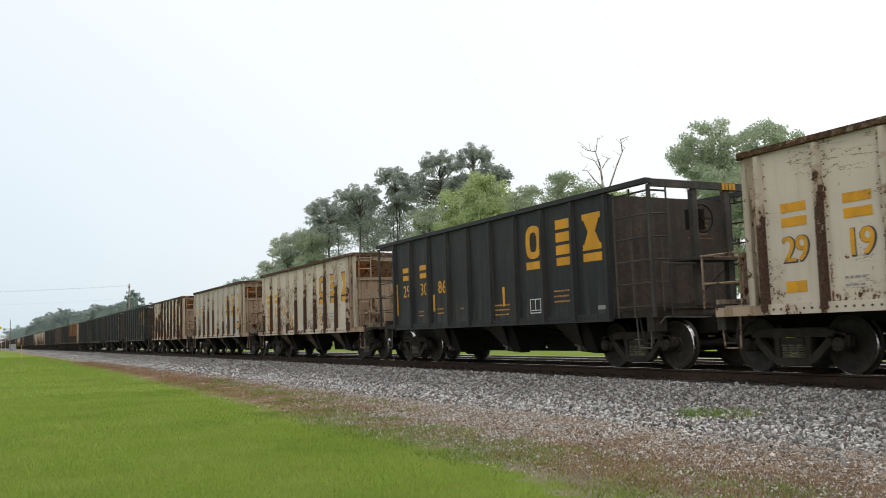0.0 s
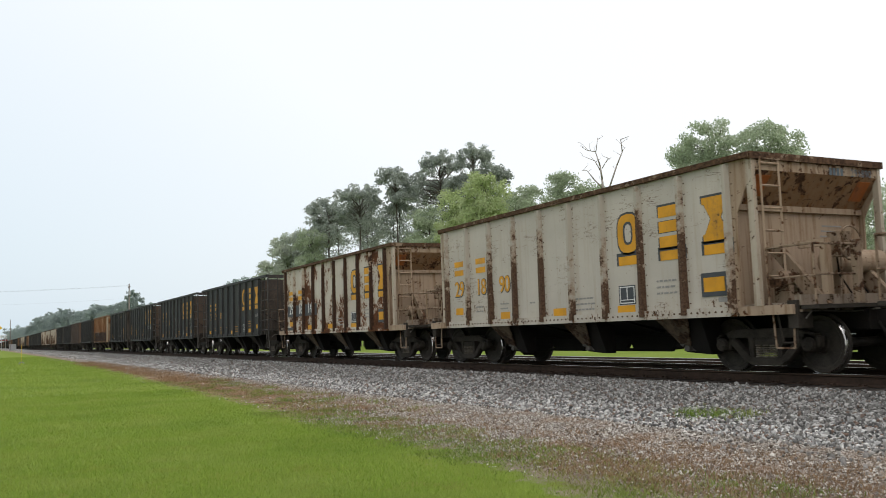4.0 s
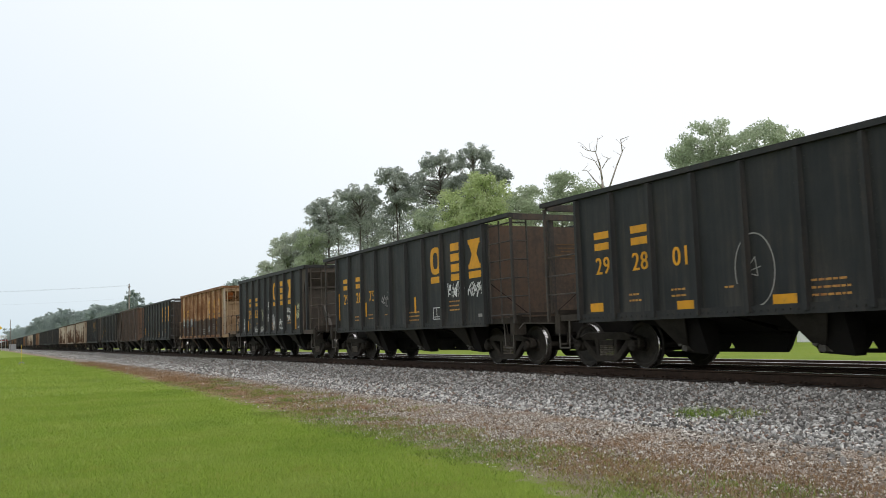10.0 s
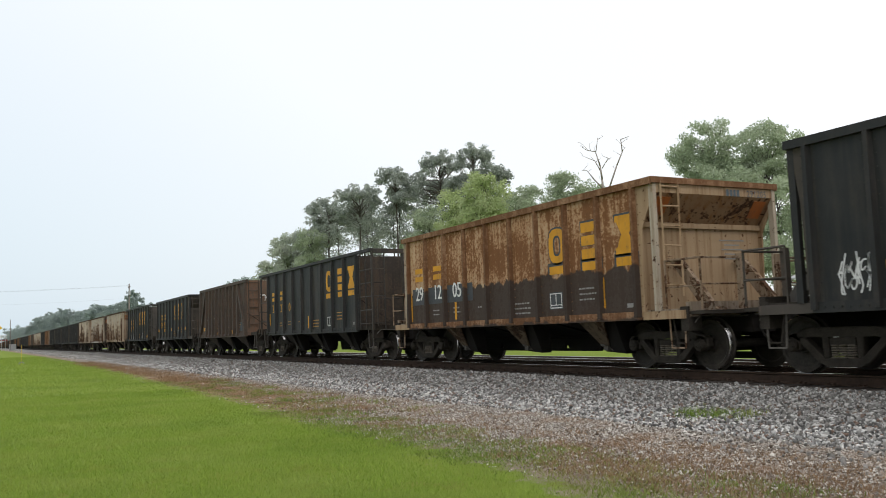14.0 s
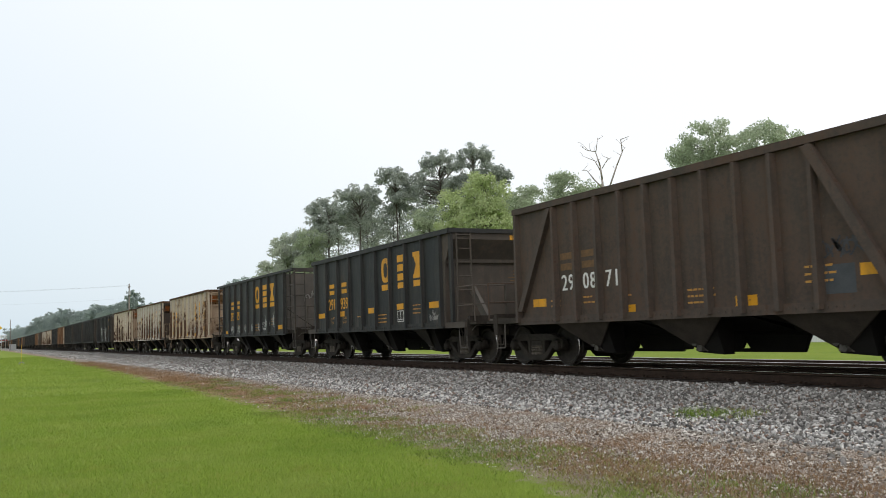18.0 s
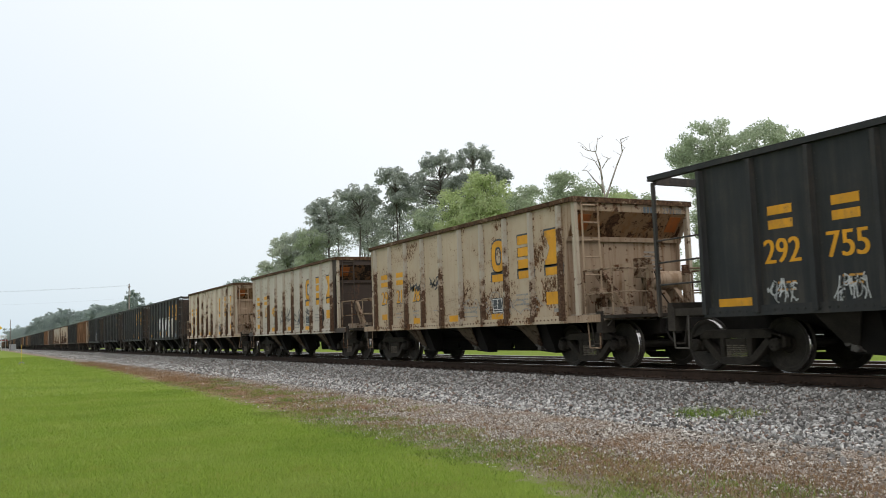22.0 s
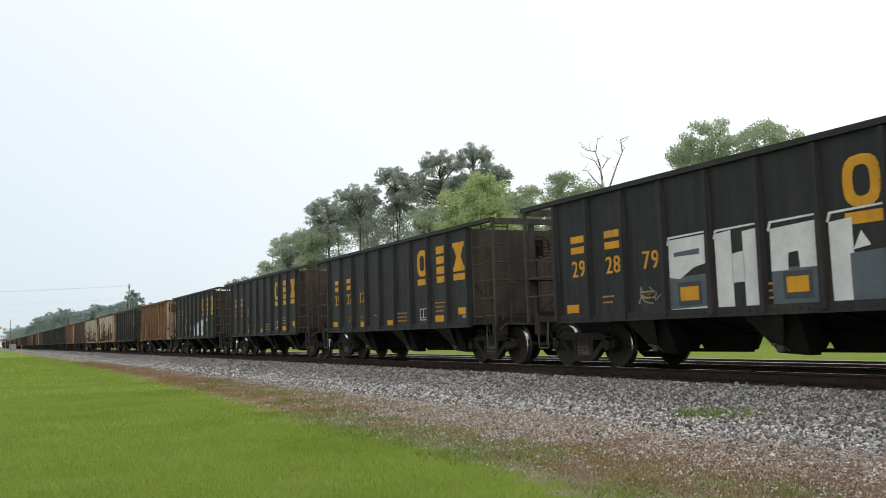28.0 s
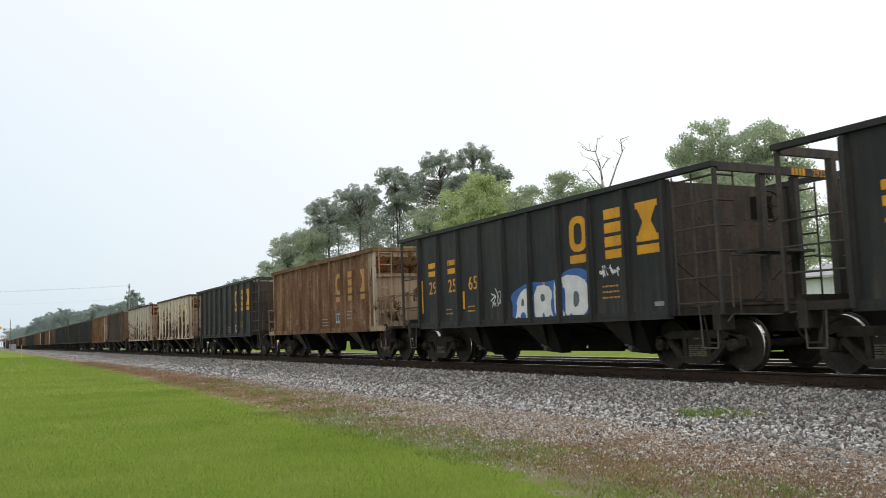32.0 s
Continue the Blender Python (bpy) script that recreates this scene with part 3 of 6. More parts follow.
def underframe(car, mat_bay, lite, tank, cut=0.0, sill=None, wide=False):
    k = 1 - cut / 6.4
    latches = [3.22 - i * 2.92 * k for i in (2, 1, 0)]
    bm = bmesh.new()
    box(bm, (-6.35 + cut, 6.35), (-0.28, 0.28), (0.66, 0.98))
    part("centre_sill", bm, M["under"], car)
    for i, lat in enumerate(latches):
        b = part("hopper_bay", made(bay, lat, 2.92 * k, i == 0, i == 2), M["bay"], car, "bottom-discharge bay with shade painted into its black")
        if not lite:
            g = bmesh.new()
            gate(g, lat - 0.45, -1)
            part("gate_latch", g, M["latch"], b)
            w = bmesh.new()
            xa, xb = (lat - 0.80, lat + 1.0) if wide else (lat - 0.30, lat + 0.50)
            hexa(w, [(lat - 0.07, -1.08, 0.40), (lat + 0.09, -1.08, 0.40), (lat + 0.09, -1.05, 0.40), (lat - 0.07, -1.05, 0.40)],
                 [(xa, -1.53, SILL - 0.04), (xb, -1.53, SILL - 0.04), (xb, -1.50, SILL - 0.04), (xa, -1.50, SILL - 0.04)])
            part("gusset_plate", w, mat_bay, b)
    for e in (-1, 1):
        part("coupler", shared("coupler", coupler_mesh), None, car, "", pose(e * 6.12, 0, 0, 0, 0, 0 if e > 0 else 180))
    for e in (-1, 1):
        if not lite:
            bm = bmesh.new()
            path(bm, [(e * 6.12, -1.42, 0.86), (e * 6.14, -1.30, 0.98), (e * 6.14, -0.35, 0.95), (e * 6.45, -0.15, 0.98)], 0.014, 5)
            part("cut_lever", bm, M["latch"], car)
            bm = bmesh.new()
            box(bm, sorted((e * 5.86, e * 6.04)), (-1.50, -1.18), (0.72, SILL + 0.16))
            path(bm, [(e * 5.95, -1.44, 0.74), (e * 5.95, -1.44, 0.50), (e * 5.70, -1.44, 0.50), (e * 5.60, -1.44, SILL)], 0.016, 5)
            part("push_pocket", bm, M["truck"], car)
        bm = bmesh.new()
        box(bm, (-0.06, 0.06), (-1.45, 1.45), (SILL - 0.02, SILL + 0.24))
        part("end_sill", bm, sill or M["truck"], car, "", pose(e * 6.02, 0, 0))
        for s in (-1, 1):
            bm = bmesh.new()
            box(bm, sorted((e * 5.0, e * 6.02)), sorted((s * 1.30, s * 1.48)), (SILL, SILL + 0.13))
            part("side_sill_end", bm, sill or M["truck"], car)
            if s < 0 or not lite:
                bm = bmesh.new()
                step_iron(bm, e * 5.75 - 0.2, s * 1.47, 0.4, 0.42, SILL)
                part("step_iron", bm, M["rail_rust"] if sill else M["latch"], car)
    if not lite and tank:
        bm = bmesh.new()
        rod(bm, (5.50, -0.05, 1.78), (5.50, 1.20, 1.78), 0.21, 28)
        box(bm, (5.40, 5.60), (0.1, 0.25), (1.05, 1.60))
        box(bm, (5.40, 5.60), (0.9, 1.05), (1.05, 1.60))
        part("air_tank", bm, tank, car, "grimy cylindrical air reservoir")
        bm = bmesh.new()
        rod(bm, (5.35, -1.15, 1.50), (5.35, -0.55, 1.50), 0.15, 12)
        box(bm, (5.2, 5.5), (-1.0, -0.9), (1.05, 1.4))
        box(bm, (5.2, 5.5), (-0.8, -0.7), (1.05, 1.4))
        part("brake_cylinder", bm, M["rail_rust"], car)
        bm = bmesh.new()
        box(bm, (5.95, 6.07), (-0.80, -0.68), (1.05, 2.1))
        box(bm, (5.55, 6.05), (-0.80, -0.70), (1.98, 2.10))
        part("brake_post", bm, tank, car)
        bm = bmesh.new()
        for y in (-0.35, 0.05):
            path(bm, [(5.9, y, 1.95), (5.7, y + 0.3, 1.55), (5.75, y + 0.5, 1.25), (5.6, y + 0.8, 1.12)], 0.014, 5)
        part("brake_pipe", bm, M["under"], car)


def body(car, x0, x1, ribs, mat, rib_mat, chord_mat, lite, rib_kind):
    pale = rib_mat.name in ("rusted_rib_paint", "rust_patched_rib_paint", "heavily_rusted_rib_paint")
    n = len(ribs)
    for s in (-1, 1):
        bm = bmesh.new()
        box(bm, (x0, x1), sorted((s * (HALF - 0.012), s * HALF)), (SILL, TOP - 0.04))
        part("side_sheet", bm, mat, car)
        bm = bmesh.new()
        box(bm, (x0, x1), sorted((s * (HALF - 0.03), s * (HALF + 0.055))), (SILL - 0.05, SILL + 0.11))
        part("side_sill", bm, mat if pale else rib_mat, car)
        if s < 0 or not lite:
            me = shared(("rib", rib_kind), lambda: rib_mesh(rib_mat, 0.135 if rib_kind == "brown" else 0.105))
            for x in ribs:
                part("rib", me, None, car, "", pose(x, s * HALF, SILL, 0, 0, 0 if s < 0 else 180))
        if s < 0 and not lite:
            bm = bmesh.new()
            for i in range(int((x1 - x0) / 0.14)):
                x = x0 + 0.07 + i * 0.14
                rod(bm, (x, s * (HALF + 0.055), SILL + 0.03), (x, s * (HALF + 0.067), SILL + 0.03), 0.019, 5)
            for x in ribs:
                for j in range(12):
                    z = SILL + 0.2 + j * 0.19
                    for d in (-0.105, 0.105):
                        rod(bm, (x + d, s * HALF, z), (x + d, s * (HALF + 0.010), z), 0.013, 5)
            tagged(part("riveted_seam", bm, M["rivet"] if pale else rib_mat, car), kind="stuff")
    bm = bmesh.new()
    for s in (-1, 1):
        hexa(bm, [(x0, s * 0.2, SILL + 0.1), (x1, s * 0.2, SILL + 0.1), (x1, s * 0.24, SILL + 0.1), (x0, s * 0.24, SILL + 0.1)],
             [(x0, s * 1.5, 2.0), (x1, s * 1.5, 2.0), (x1, s * 1.55, 2.0), (x0, s * 1.55, 2.0)])
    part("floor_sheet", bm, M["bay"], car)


def chord(car, x0, x1, mat, z=TOP, deep=0.11):
    for s in (-1, 1):
        bm = bmesh.new()
        box(bm, (x0, x1), sorted((s * (HALF - 0.06), s * (HALF + 0.075))), (z - deep, z + 0.02))
        part("top_chord", bm, mat, car)


def chord_ends(car, xs, mat):
    for e, x in zip((-1, 1), xs):
        bm = bmesh.new()
        box(bm, sorted((e * (x - 0.08), e * (x + 0.03))), (-HALF - 0.05, HALF + 0.05), (TOP - 0.09, TOP + 0.024))
        part("end_chord", bm, mat, car)


def end_sheet(car, e, x, mat, z1, holes=True):
    bm = bmesh.new()
    box(bm, sorted((e * x, e * (x - 0.012))), (-HALF, HALF), (SILL, z1))
    part("end_sheet", bm, mat, car)
    bm = bmesh.new()
    for i in range(14):
        y = -1.5 + i * 3.0 / 13
        rod(bm, (e * x, y, 2.75), (e * (x + 0.015), y, 2.75), 0.02, 5)
    tagged(part("riveted_seam", bm, mat, car), kind="stuff")


def cage_car(lite, brake=True, end_key="black_end"):
    """Black car whose top frame runs out past the box over open end platforms."""
    car = new("hopper_car")
    mat, rib_mat, end, steel = M["black"], M["black_rib"], M[end_key], M["cage_steel"]
    ribs = [-4.95 + i * 9.9 / 9 for i in range(10)]
    body(car, -5.0, 5.0, ribs, mat, rib_mat, rib_mat, lite, "black")
    chord(car, -6.2, 6.2, rib_mat, TOP, 0.075)
    for e in (-1, 1):
        end_sheet(car, e, 5.0, end, TOP - 0.12)
        bm = bmesh.new()
        box(bm, sorted((e * 6.12, e * 6.2)), (-1.52, 1.52), (TOP - 0.13, TOP + 0.01))
        part("end_beam", bm, steel, car)
        for y in (-0.42, 0.42):
            bm = bmesh.new()
            box(bm, sorted((e * 6.04, e * 6.16)), (y - 0.06, y + 0.06), (SILL + 0.2, TOP - 0.13))
            part("end_post", bm, steel, car)
        for y in (-1.56, 1.56):
            bm = bmesh.new()
            box(bm, sorted((e * 6.13, e * 6.19)), (y - 0.03, y + 0.03), (SILL, TOP - 0.1))
            part("corner_post", bm, steel, car)
            bm = bmesh.new()
            box(bm, sorted((e * 5.0, e * 5.06)), (y - 0.03, y + 0.03), (SILL, TOP - 0.1))
            part("corner_post", bm, rib_mat, car)
        for s in ((-1,) if lite else (-1, 1)):
            y = s * 1.56
            if e > 0:
                ladder(car, (5.14, y), (5.62, y), SILL, TOP - 0.1, 6, steel, lite)
                if s > 0:
                    continue
                ladder(car, (5.62, y), (6.16, y), SILL, TOP - 0.1, 6, steel, lite, "side_rungs")
                ladder(car, (6.16, y), (6.16, y - s * 0.42), SILL, TOP - 0.1, 6, steel, lite, "end_ladder")
            else:
                bm = bmesh.new()
                for z in (1.55, 1.95, 2.35):
                    rod(bm, (-6.16, y, z), (-5.05, y, z), 0.017, 5)
                part("grab_rail", bm, steel, car)
    if brake and not lite:
        brake_wheel(car, 6.0, -0.1, 2.85, M["under"])
        bm = bmesh.new()
        box(bm, (5.75, 6.35), (-0.75, 0.55), (2.02, 2.07))
        part("brake_step", bm, steel, car)
        for s in (-1, 1):
            bm = bmesh.new()
            path(bm, [(6.30, s * 1.45, SILL + 0.1), (6.30, s * 1.45, 1.95), (6.30, s * 0.6, 1.95)], 0.02, 5)
            part("handrail", bm, steel, car)
    if not lite:
        bm = bmesh.new()
        box(bm, (5.0, 6.1), (-1.3, 1.3), (SILL + 0.14, SILL + 0.18))
        part("platform", bm, end, car)
    return finish_car(car, M["bay_mid"], lite)


def finish_car(car, mat_bay, lite, tank=None, cut=0.0, sill=None, wide=False):
    underframe(car, mat_bay, lite, tank, cut, sill, wide)
    for e in (-1, 1):
        add_truck(car, e * CENTRES, lite)
    return car


def railing(car, e, mat, x0=5.45, x1=6.35, braces=True, sides=True):
    """Handrails and posts of an end platform."""
    for s in (-1, 1):
        bm = bmesh.new()
        path(bm, [(e * x1, s * 1.45, SILL + 0.1), (e * x1, s * 1.45, 1.98), (e * x1, s * 0.5, 1.98), (e * x1, s * 0.5, SILL + 0.2)], 0.02, 5)
        path(bm, [(e * x1, s * 1.45, 1.52), (e * x1, s * 0.5, 1.52)], 0.016, 5)
        part("handrail", bm, mat, car)
        if sides:
            bm = bmesh.new()
            path(bm, [(e * (x0 + 0.05), s * 1.47, SILL + 0.1), (e * (x0 + 0.05), s * 1.47, 1.98), (e * x1, s * 1.47, 1.98)], 0.02, 5)
            rod(bm, (e * (x0 + 0.05), s * 1.47, 1.5), (e * x1, s * 1.47, 1.5), 0.016, 5)
            part("side_rail", bm, mat, car)
        bm = bmesh.new()
        box(bm, sorted((e * (x1 - 0.05), e * (x1 + 0.05))), sorted((s * 0.42, s * 0.54)), (SILL + 0.1, 2.05))
        part("platform_post", bm, mat, car)
        if braces:
            bm = bmesh.new()
            hexa(bm, [(e * 5.80, s * 0.78, SILL + 0.10), (e * 6.12, s * 0.78, SILL + 0.10), (e * 6.12, s * 0.88, SILL + 0.10), (e * 5.80, s * 0.88, SILL + 0.10)],
                 [(e * 4.98, s * 0.78, 2.05), (e * 5.26, s * 0.78, 2.05), (e * 5.26, s * 0.88, 2.05), (e * 4.98, s * 0.88, 2.05)])
            part("brace", bm, M["black_pale"] if mat == M["dusty_end"] else mat, car)
    bm = bmesh.new()
    box(bm, sorted((e * 4.95, e * 6.4)), (-1.45, 1.45), (SILL + 0.02, SILL + 0.08))
    part("platform", bm, M["truck"], car)


def pocket_car(lite, paint_key, rib_key, end_key, brake=True, cut=0.0):
    """Car with a box end that has a pocket under its top band, and a low end platform."""
    car = new("hopper_car")
    mat, rib_mat, end = M[paint_key], M[rib_key], M[end_key]
    light = end_key != "dusty_end"
    rail_mat = M["rail_rust"] if light else end
    band_mat = M["band_rust"] if end_key == "end_rust" else end
    ribs = [-3.91, -2.89, -1.87, -0.85, 0.06, 0.86, 1.76, 2.78, 3.81, 4.86] if cut else [-4.88 + i * 9.76 / 9 for i in range(10)]
    chord_mat = M["chord_rust"] if rib_key in ("rib_rust", "rib_some", "rib_bad") else rib_mat
    body(car, -4.93 + cut, 4.93, ribs, mat, rib_mat, rib_mat, lite, rib_key)
    chord(car, -5.24 + cut, 5.42, chord_mat, TOP, 0.07 if chord_mat != rib_mat else 0.11)
    chord_ends(car, (5.24, 5.42), chord_mat)
    for e in (-1, 1):
        xe = 5.40 if e > 0 else 5.22
        bm = bmesh.new()
        box(bm, sorted((e * (xe - 0.03), e * xe)), (-HALF, HALF), (3.26, TOP))
        part("end_band", bm, band_mat, car)
        bm = bmesh.new()
        hexa(bm, [(e * xe, -1.54, 3.26), (e * 4.96, -1.54, 2.70), (e * 4.96, 1.54, 2.70), (e * xe, 1.54, 3.26)],
             [(e * (xe - 0.03), -1.54, 3.29), (e * 4.93, -1.54, 2.73), (e * 4.93, 1.54, 2.73), (e * (xe - 0.03), 1.54, 3.29)])
        part("slope_sheet", bm, end if paint_key == "black" else M["slope_dark"] if end_key == "end_dark" else M["slope_rust"], car)
        bm = bmesh.new()
        box(bm, sorted((e * 4.90, e * 4.95)), (-HALF, HALF), (SILL, 2.75))
        box(bm, sorted((e * 4.95, e * 5.02)), (-HALF, HALF), (2.66, 2.76))
        part("end_sheet", bm, end, car)
        for s in (-1, 1):
            bm = bmesh.new()
            box(bm, sorted((e * (xe - 0.10), e * (xe + 0.02))), sorted((s * 1.50, s * HALF)), (SILL + 0.1, TOP - 0.06))
            part("corner_post", bm, M["pale_post"] if light else rib_mat, car)
            bm = bmesh.new()
            prism(bm, [(e * 4.91, TOP - 0.03), (e * (xe - 0.10), TOP - 0.03), (e * (xe - 0.10), 3.04), (e * 5.06, 2.60), (e * 5.02, SILL + 0.1), (e * 4.91, SILL + 0.1)][::e], s * 1.545, s * (HALF - 0.004))
            part("pocket_cheek", bm, end, car)
            if paint_key != "black":
                bm = bmesh.new()
                nx, nz = e * 0.56 * 0.012, -(xe - 4.96) * 0.012
                line = [(e * (xe + (4.96 - xe) * q), 3.26 - 0.56 * q) for q in (0.12, 0.66)]
                ys = sorted((s * 1.08, s * 1.40))
                hexa(bm, [(line[0][0], ys[0], line[0][1]), (line[0][0], ys[1], line[0][1]), (line[1][0], ys[1], line[1][1]), (line[1][0], ys[0], line[1][1])],
                     [(line[0][0] + nx, ys[0], line[0][1] + nz), (line[0][0] + nx, ys[1], line[0][1] + nz), (line[1][0] + nx, ys[1], line[1][1] + nz), (line[1][0] + nx, ys[0], line[1][1] + nz)])
                part("slope_square", bm, M["orange"], car, "faded orange square")
        railing(car, e, rail_mat)
        ladder(car, (e * (xe + 0.03), -1.40), (e * (xe + 0.03), -0.98), 1.35, TOP - 0.05, 6, end, lite, "end_ladder")
        if not lite:
            bm = bmesh.new()
            box(bm, sorted((e * 4.95, e * 6.0)), (-1.56, -1.50), (SILL - 0.05, SILL + 0.1))
            part("step_board", bm, end, car)
    if brake and not lite:
        brake_wheel(car, 6.12, -0.28, 2.02, rail_mat)
    finish_car(car, M["bay_light"] if paint_key != "black" else M["bay_mid"], lite, end if brake else None, cut, M["pale_sill"] if light else None)
    if cut:
        for o in car.children:
            far_end = max((o.matrix_basis @ v.co).x for v in o.data.vertices)
            if far_end < -4.4:
                o.matrix_basis = Matrix.Translation((cut, 0, 0)) @ o.matrix_basis
    return car


def braced_car(lite):
    """Brown car with flat ends and slanting braces in the end panels of its sides."""
    car = new("hopper_car")
    mat = M["brown"]
    ribs = [-4.66, 4.66] + [-3.20 + i * 6.55 / 9 for i in range(10)]
    body(car, -4.72, 4.72, ribs, mat, M["brown_rib"], mat, lite, "brown")
    chord(car, -4.78, 4.78, mat, TOP + 0.02)
    for e in (-1, 1):
        end_sheet(car, e, 4.72, M["brown_end"], TOP)
        for s in (-1, 1):
            bm = bmesh.new()
            a, b = (e * 3.32, TOP - 0.12), (e * 4.55, SILL + 0.25)
            prism(bm, [(a[0] - 0.09, a[1]), (a[0] + 0.09, a[1]), (b[0] + 0.09, b[1]), (b[0] - 0.09, b[1])], s * HALF, s * (HALF + 0.115))
            part("diagonal_brace", bm, M["brown_rib"], car)
        railing(car, e, mat, 4.9, 6.3, False, False)
        ladder(car, (e * 4.78, -1.5), (e * 4.78, -1.02), 1.3, TOP, 6, mat, lite, "end_ladder")
    return finish_car(car, M["bay_brown"], lite, wide=True)


# ---------------------------------------------------------------- marks on the cars
def digit_meshes():
    """Outlines of the figures 0 to 9, one unit high, from the built-in font."""
    out = {}
    for ch in "0123456789LDMTWK":
        cu = bpy.data.curves.new("figure", "FONT")
        cu.body, cu.size, cu.extrude, cu.align_x = ch, 1.0, 0.0, "CENTER"
        ob = new("figure", cu)
        me = bpy.data.meshes.new_from_object(ob.evaluated_get(bpy.context.evaluated_depsgraph_get()))
        co = np.array([v.co[:] for v in me.vertices])
        lo, hi = co.min(0), co.max(0)
        co = (co - (lo + hi) / 2) / (hi[1] - lo[1])
        out[ch] = (co[:, :2].tolist(), [list(f.vertices) for f in me.polygons])
        bpy.data.objects.remove(ob)
        bpy.data.meshes.remove(me)
        bpy.data.curves.remove(cu)
    return out


FIGURES = digit_meshes()
MY = -HALF - 0.003       # marks lie just proud of the near side sheet


def flat(bm, pts, y):
    """A flat plate 2 mm thick in x and z."""
    a = [bm.verts.new((x, y, z)) for x, z in pts]
    b = [bm.verts.new((x, y - 0.002, z)) for x, z in pts]
    bm.faces.new(a)
    bm.faces.new(b[::-1])
    for i in range(len(pts)):
        j = (i + 1) % len(pts)
        bm.faces.new((a[i], a[j], b[j], b[i]))


def rect(bm, x0, x1, z0, z1, y=MY):
    flat(bm, [(x0, z0), (x1, z0), (x1, z1), (x0, z1)], y)


def figures(bm, s, x, z, h, step, y=MY, squeeze=0.88, end_x=None):
    """Figures in a row, centred on x; on an end when end_x is given (x then runs across the car)."""
    for i, ch in enumerate(s):
        vs, fs = FIGURES.get(ch, ((), ()))
        cx = x + (i - (len(s) - 1) / 2) * step
        if ch == " ":
            continue
        for j, d in enumerate((-0.03, 0.03) if h > 0.2 else (0.0,)):
            if end_x is None:
                vv = [bm.verts.new((cx + (a * squeeze + d) * h, y - 0.002 - j * 0.0005, z + b * h)) for a, b in vs]
            else:
                vv = [bm.verts.new((end_x, cx + a * h * squeeze, z + b * h)) for a, b in vs]
            for f in fs:
                bm.faces.new([vv[q] for q in f])


def emblem(bm, which, x, z, w, h, grow=0.0, y=MY):
    """The road's emblem, as three plain shapes: a ring, a stack of bars and an hourglass."""
    w, h = w + grow, h + grow
    if which == 0:
        n = 16
        o = [(x + w / 2 * math.copysign(abs(math.cos(t)) ** 0.7, math.cos(t)), z + h / 2 * math.copysign(abs(math.sin(t)) ** 0.7, math.sin(t))) for t in (2 * math.pi * i / n for i in range(n))]
        q = 0.46 if not grow else 0.28
        i_ = [(x + (a - x) * q, z + (b - z) * (q + 0.14)) for a, b in o]
        for i in range(n):
            j = (i + 1) % n
            flat(bm, [o[i], o[j], i_[j], i_[i]], y)
    elif which == 1:
        t = h * 0.27
        for k in range(3):
            zc = z - h / 2 + t / 2 + k * (h - t) / 2
            rect(bm, x - 0.5 * w, x + 0.5 * w, zc - t / 2, zc + t / 2, y)
    else:
        s = h * 0.16
        rect(bm, x - w / 2, x + w / 2, z + h / 2 - s, z + h / 2, y)
        rect(bm, x - w / 2, x + w / 2, z - h / 2, z - h / 2 + s, y)
        flat(bm, [(x - w * 0.42, z + h / 2 - s), (x - w * 0.19, z), (x + w * 0.19, z), (x + w * 0.42, z + h / 2 - s)], y)
        flat(bm, [(x - w * 0.42, z - h / 2 + s), (x + w * 0.42, z - h / 2 + s), (x + w * 0.19, z), (x - w * 0.19, z)], y)


def stroke(bm, pts, wid, y):
    """A painted line of that width."""
    for (x0, z0), (x1, z1) in zip(pts, pts[1:]):
        d = math.hypot(x1 - x0, z1 - z0)
        if d < 1e-4:
            continue
        nx, nz = -(z1 - z0) / d * wid / 2, (x1 - x0) / d * wid / 2
        ex, ez = (x1 - x0) / d * wid * 0.3, (z1 - z0) / d * wid * 0.3
        a = [(x0 + nx - ex, z0 + nz - ez), (x0 - nx - ex, z0 - nz - ez), (x1 - nx + ex, z1 - nz + ez), (x1 + nx + ex, z1 + nz + ez)]
        bm.faces.new([bm.verts.new((p, y, q)) for p, q in a])


def scrawl(bm, x, z, w, h, n, seed, wid=0.035, y=MY - 0.004):
    """Loops and hooks of spray paint in n bunches."""
    r = random.Random(seed)
    for i in range(n):
        cx, cw = x - w / 2 + (i + 0.5) * w / n, w / n * 0.8
        for _ in range(3):
            p = [(cx + r.uniform(-1, 1) * cw, z + r.uniform(-0.5, 0.5) * h) for _ in range(4)]
            pts = []
            for j in range(11):
                t = j / 10
                u = 1 - t
                pts.append(tuple(u ** 3 * p[0][k] + 3 * u * u * t * p[1][k] + 3 * u * t * t * p[2][k] + t ** 3 * p[3][k] for k in (0, 1)))
            stroke(bm, pts, wid, y - 0.0005 * i)


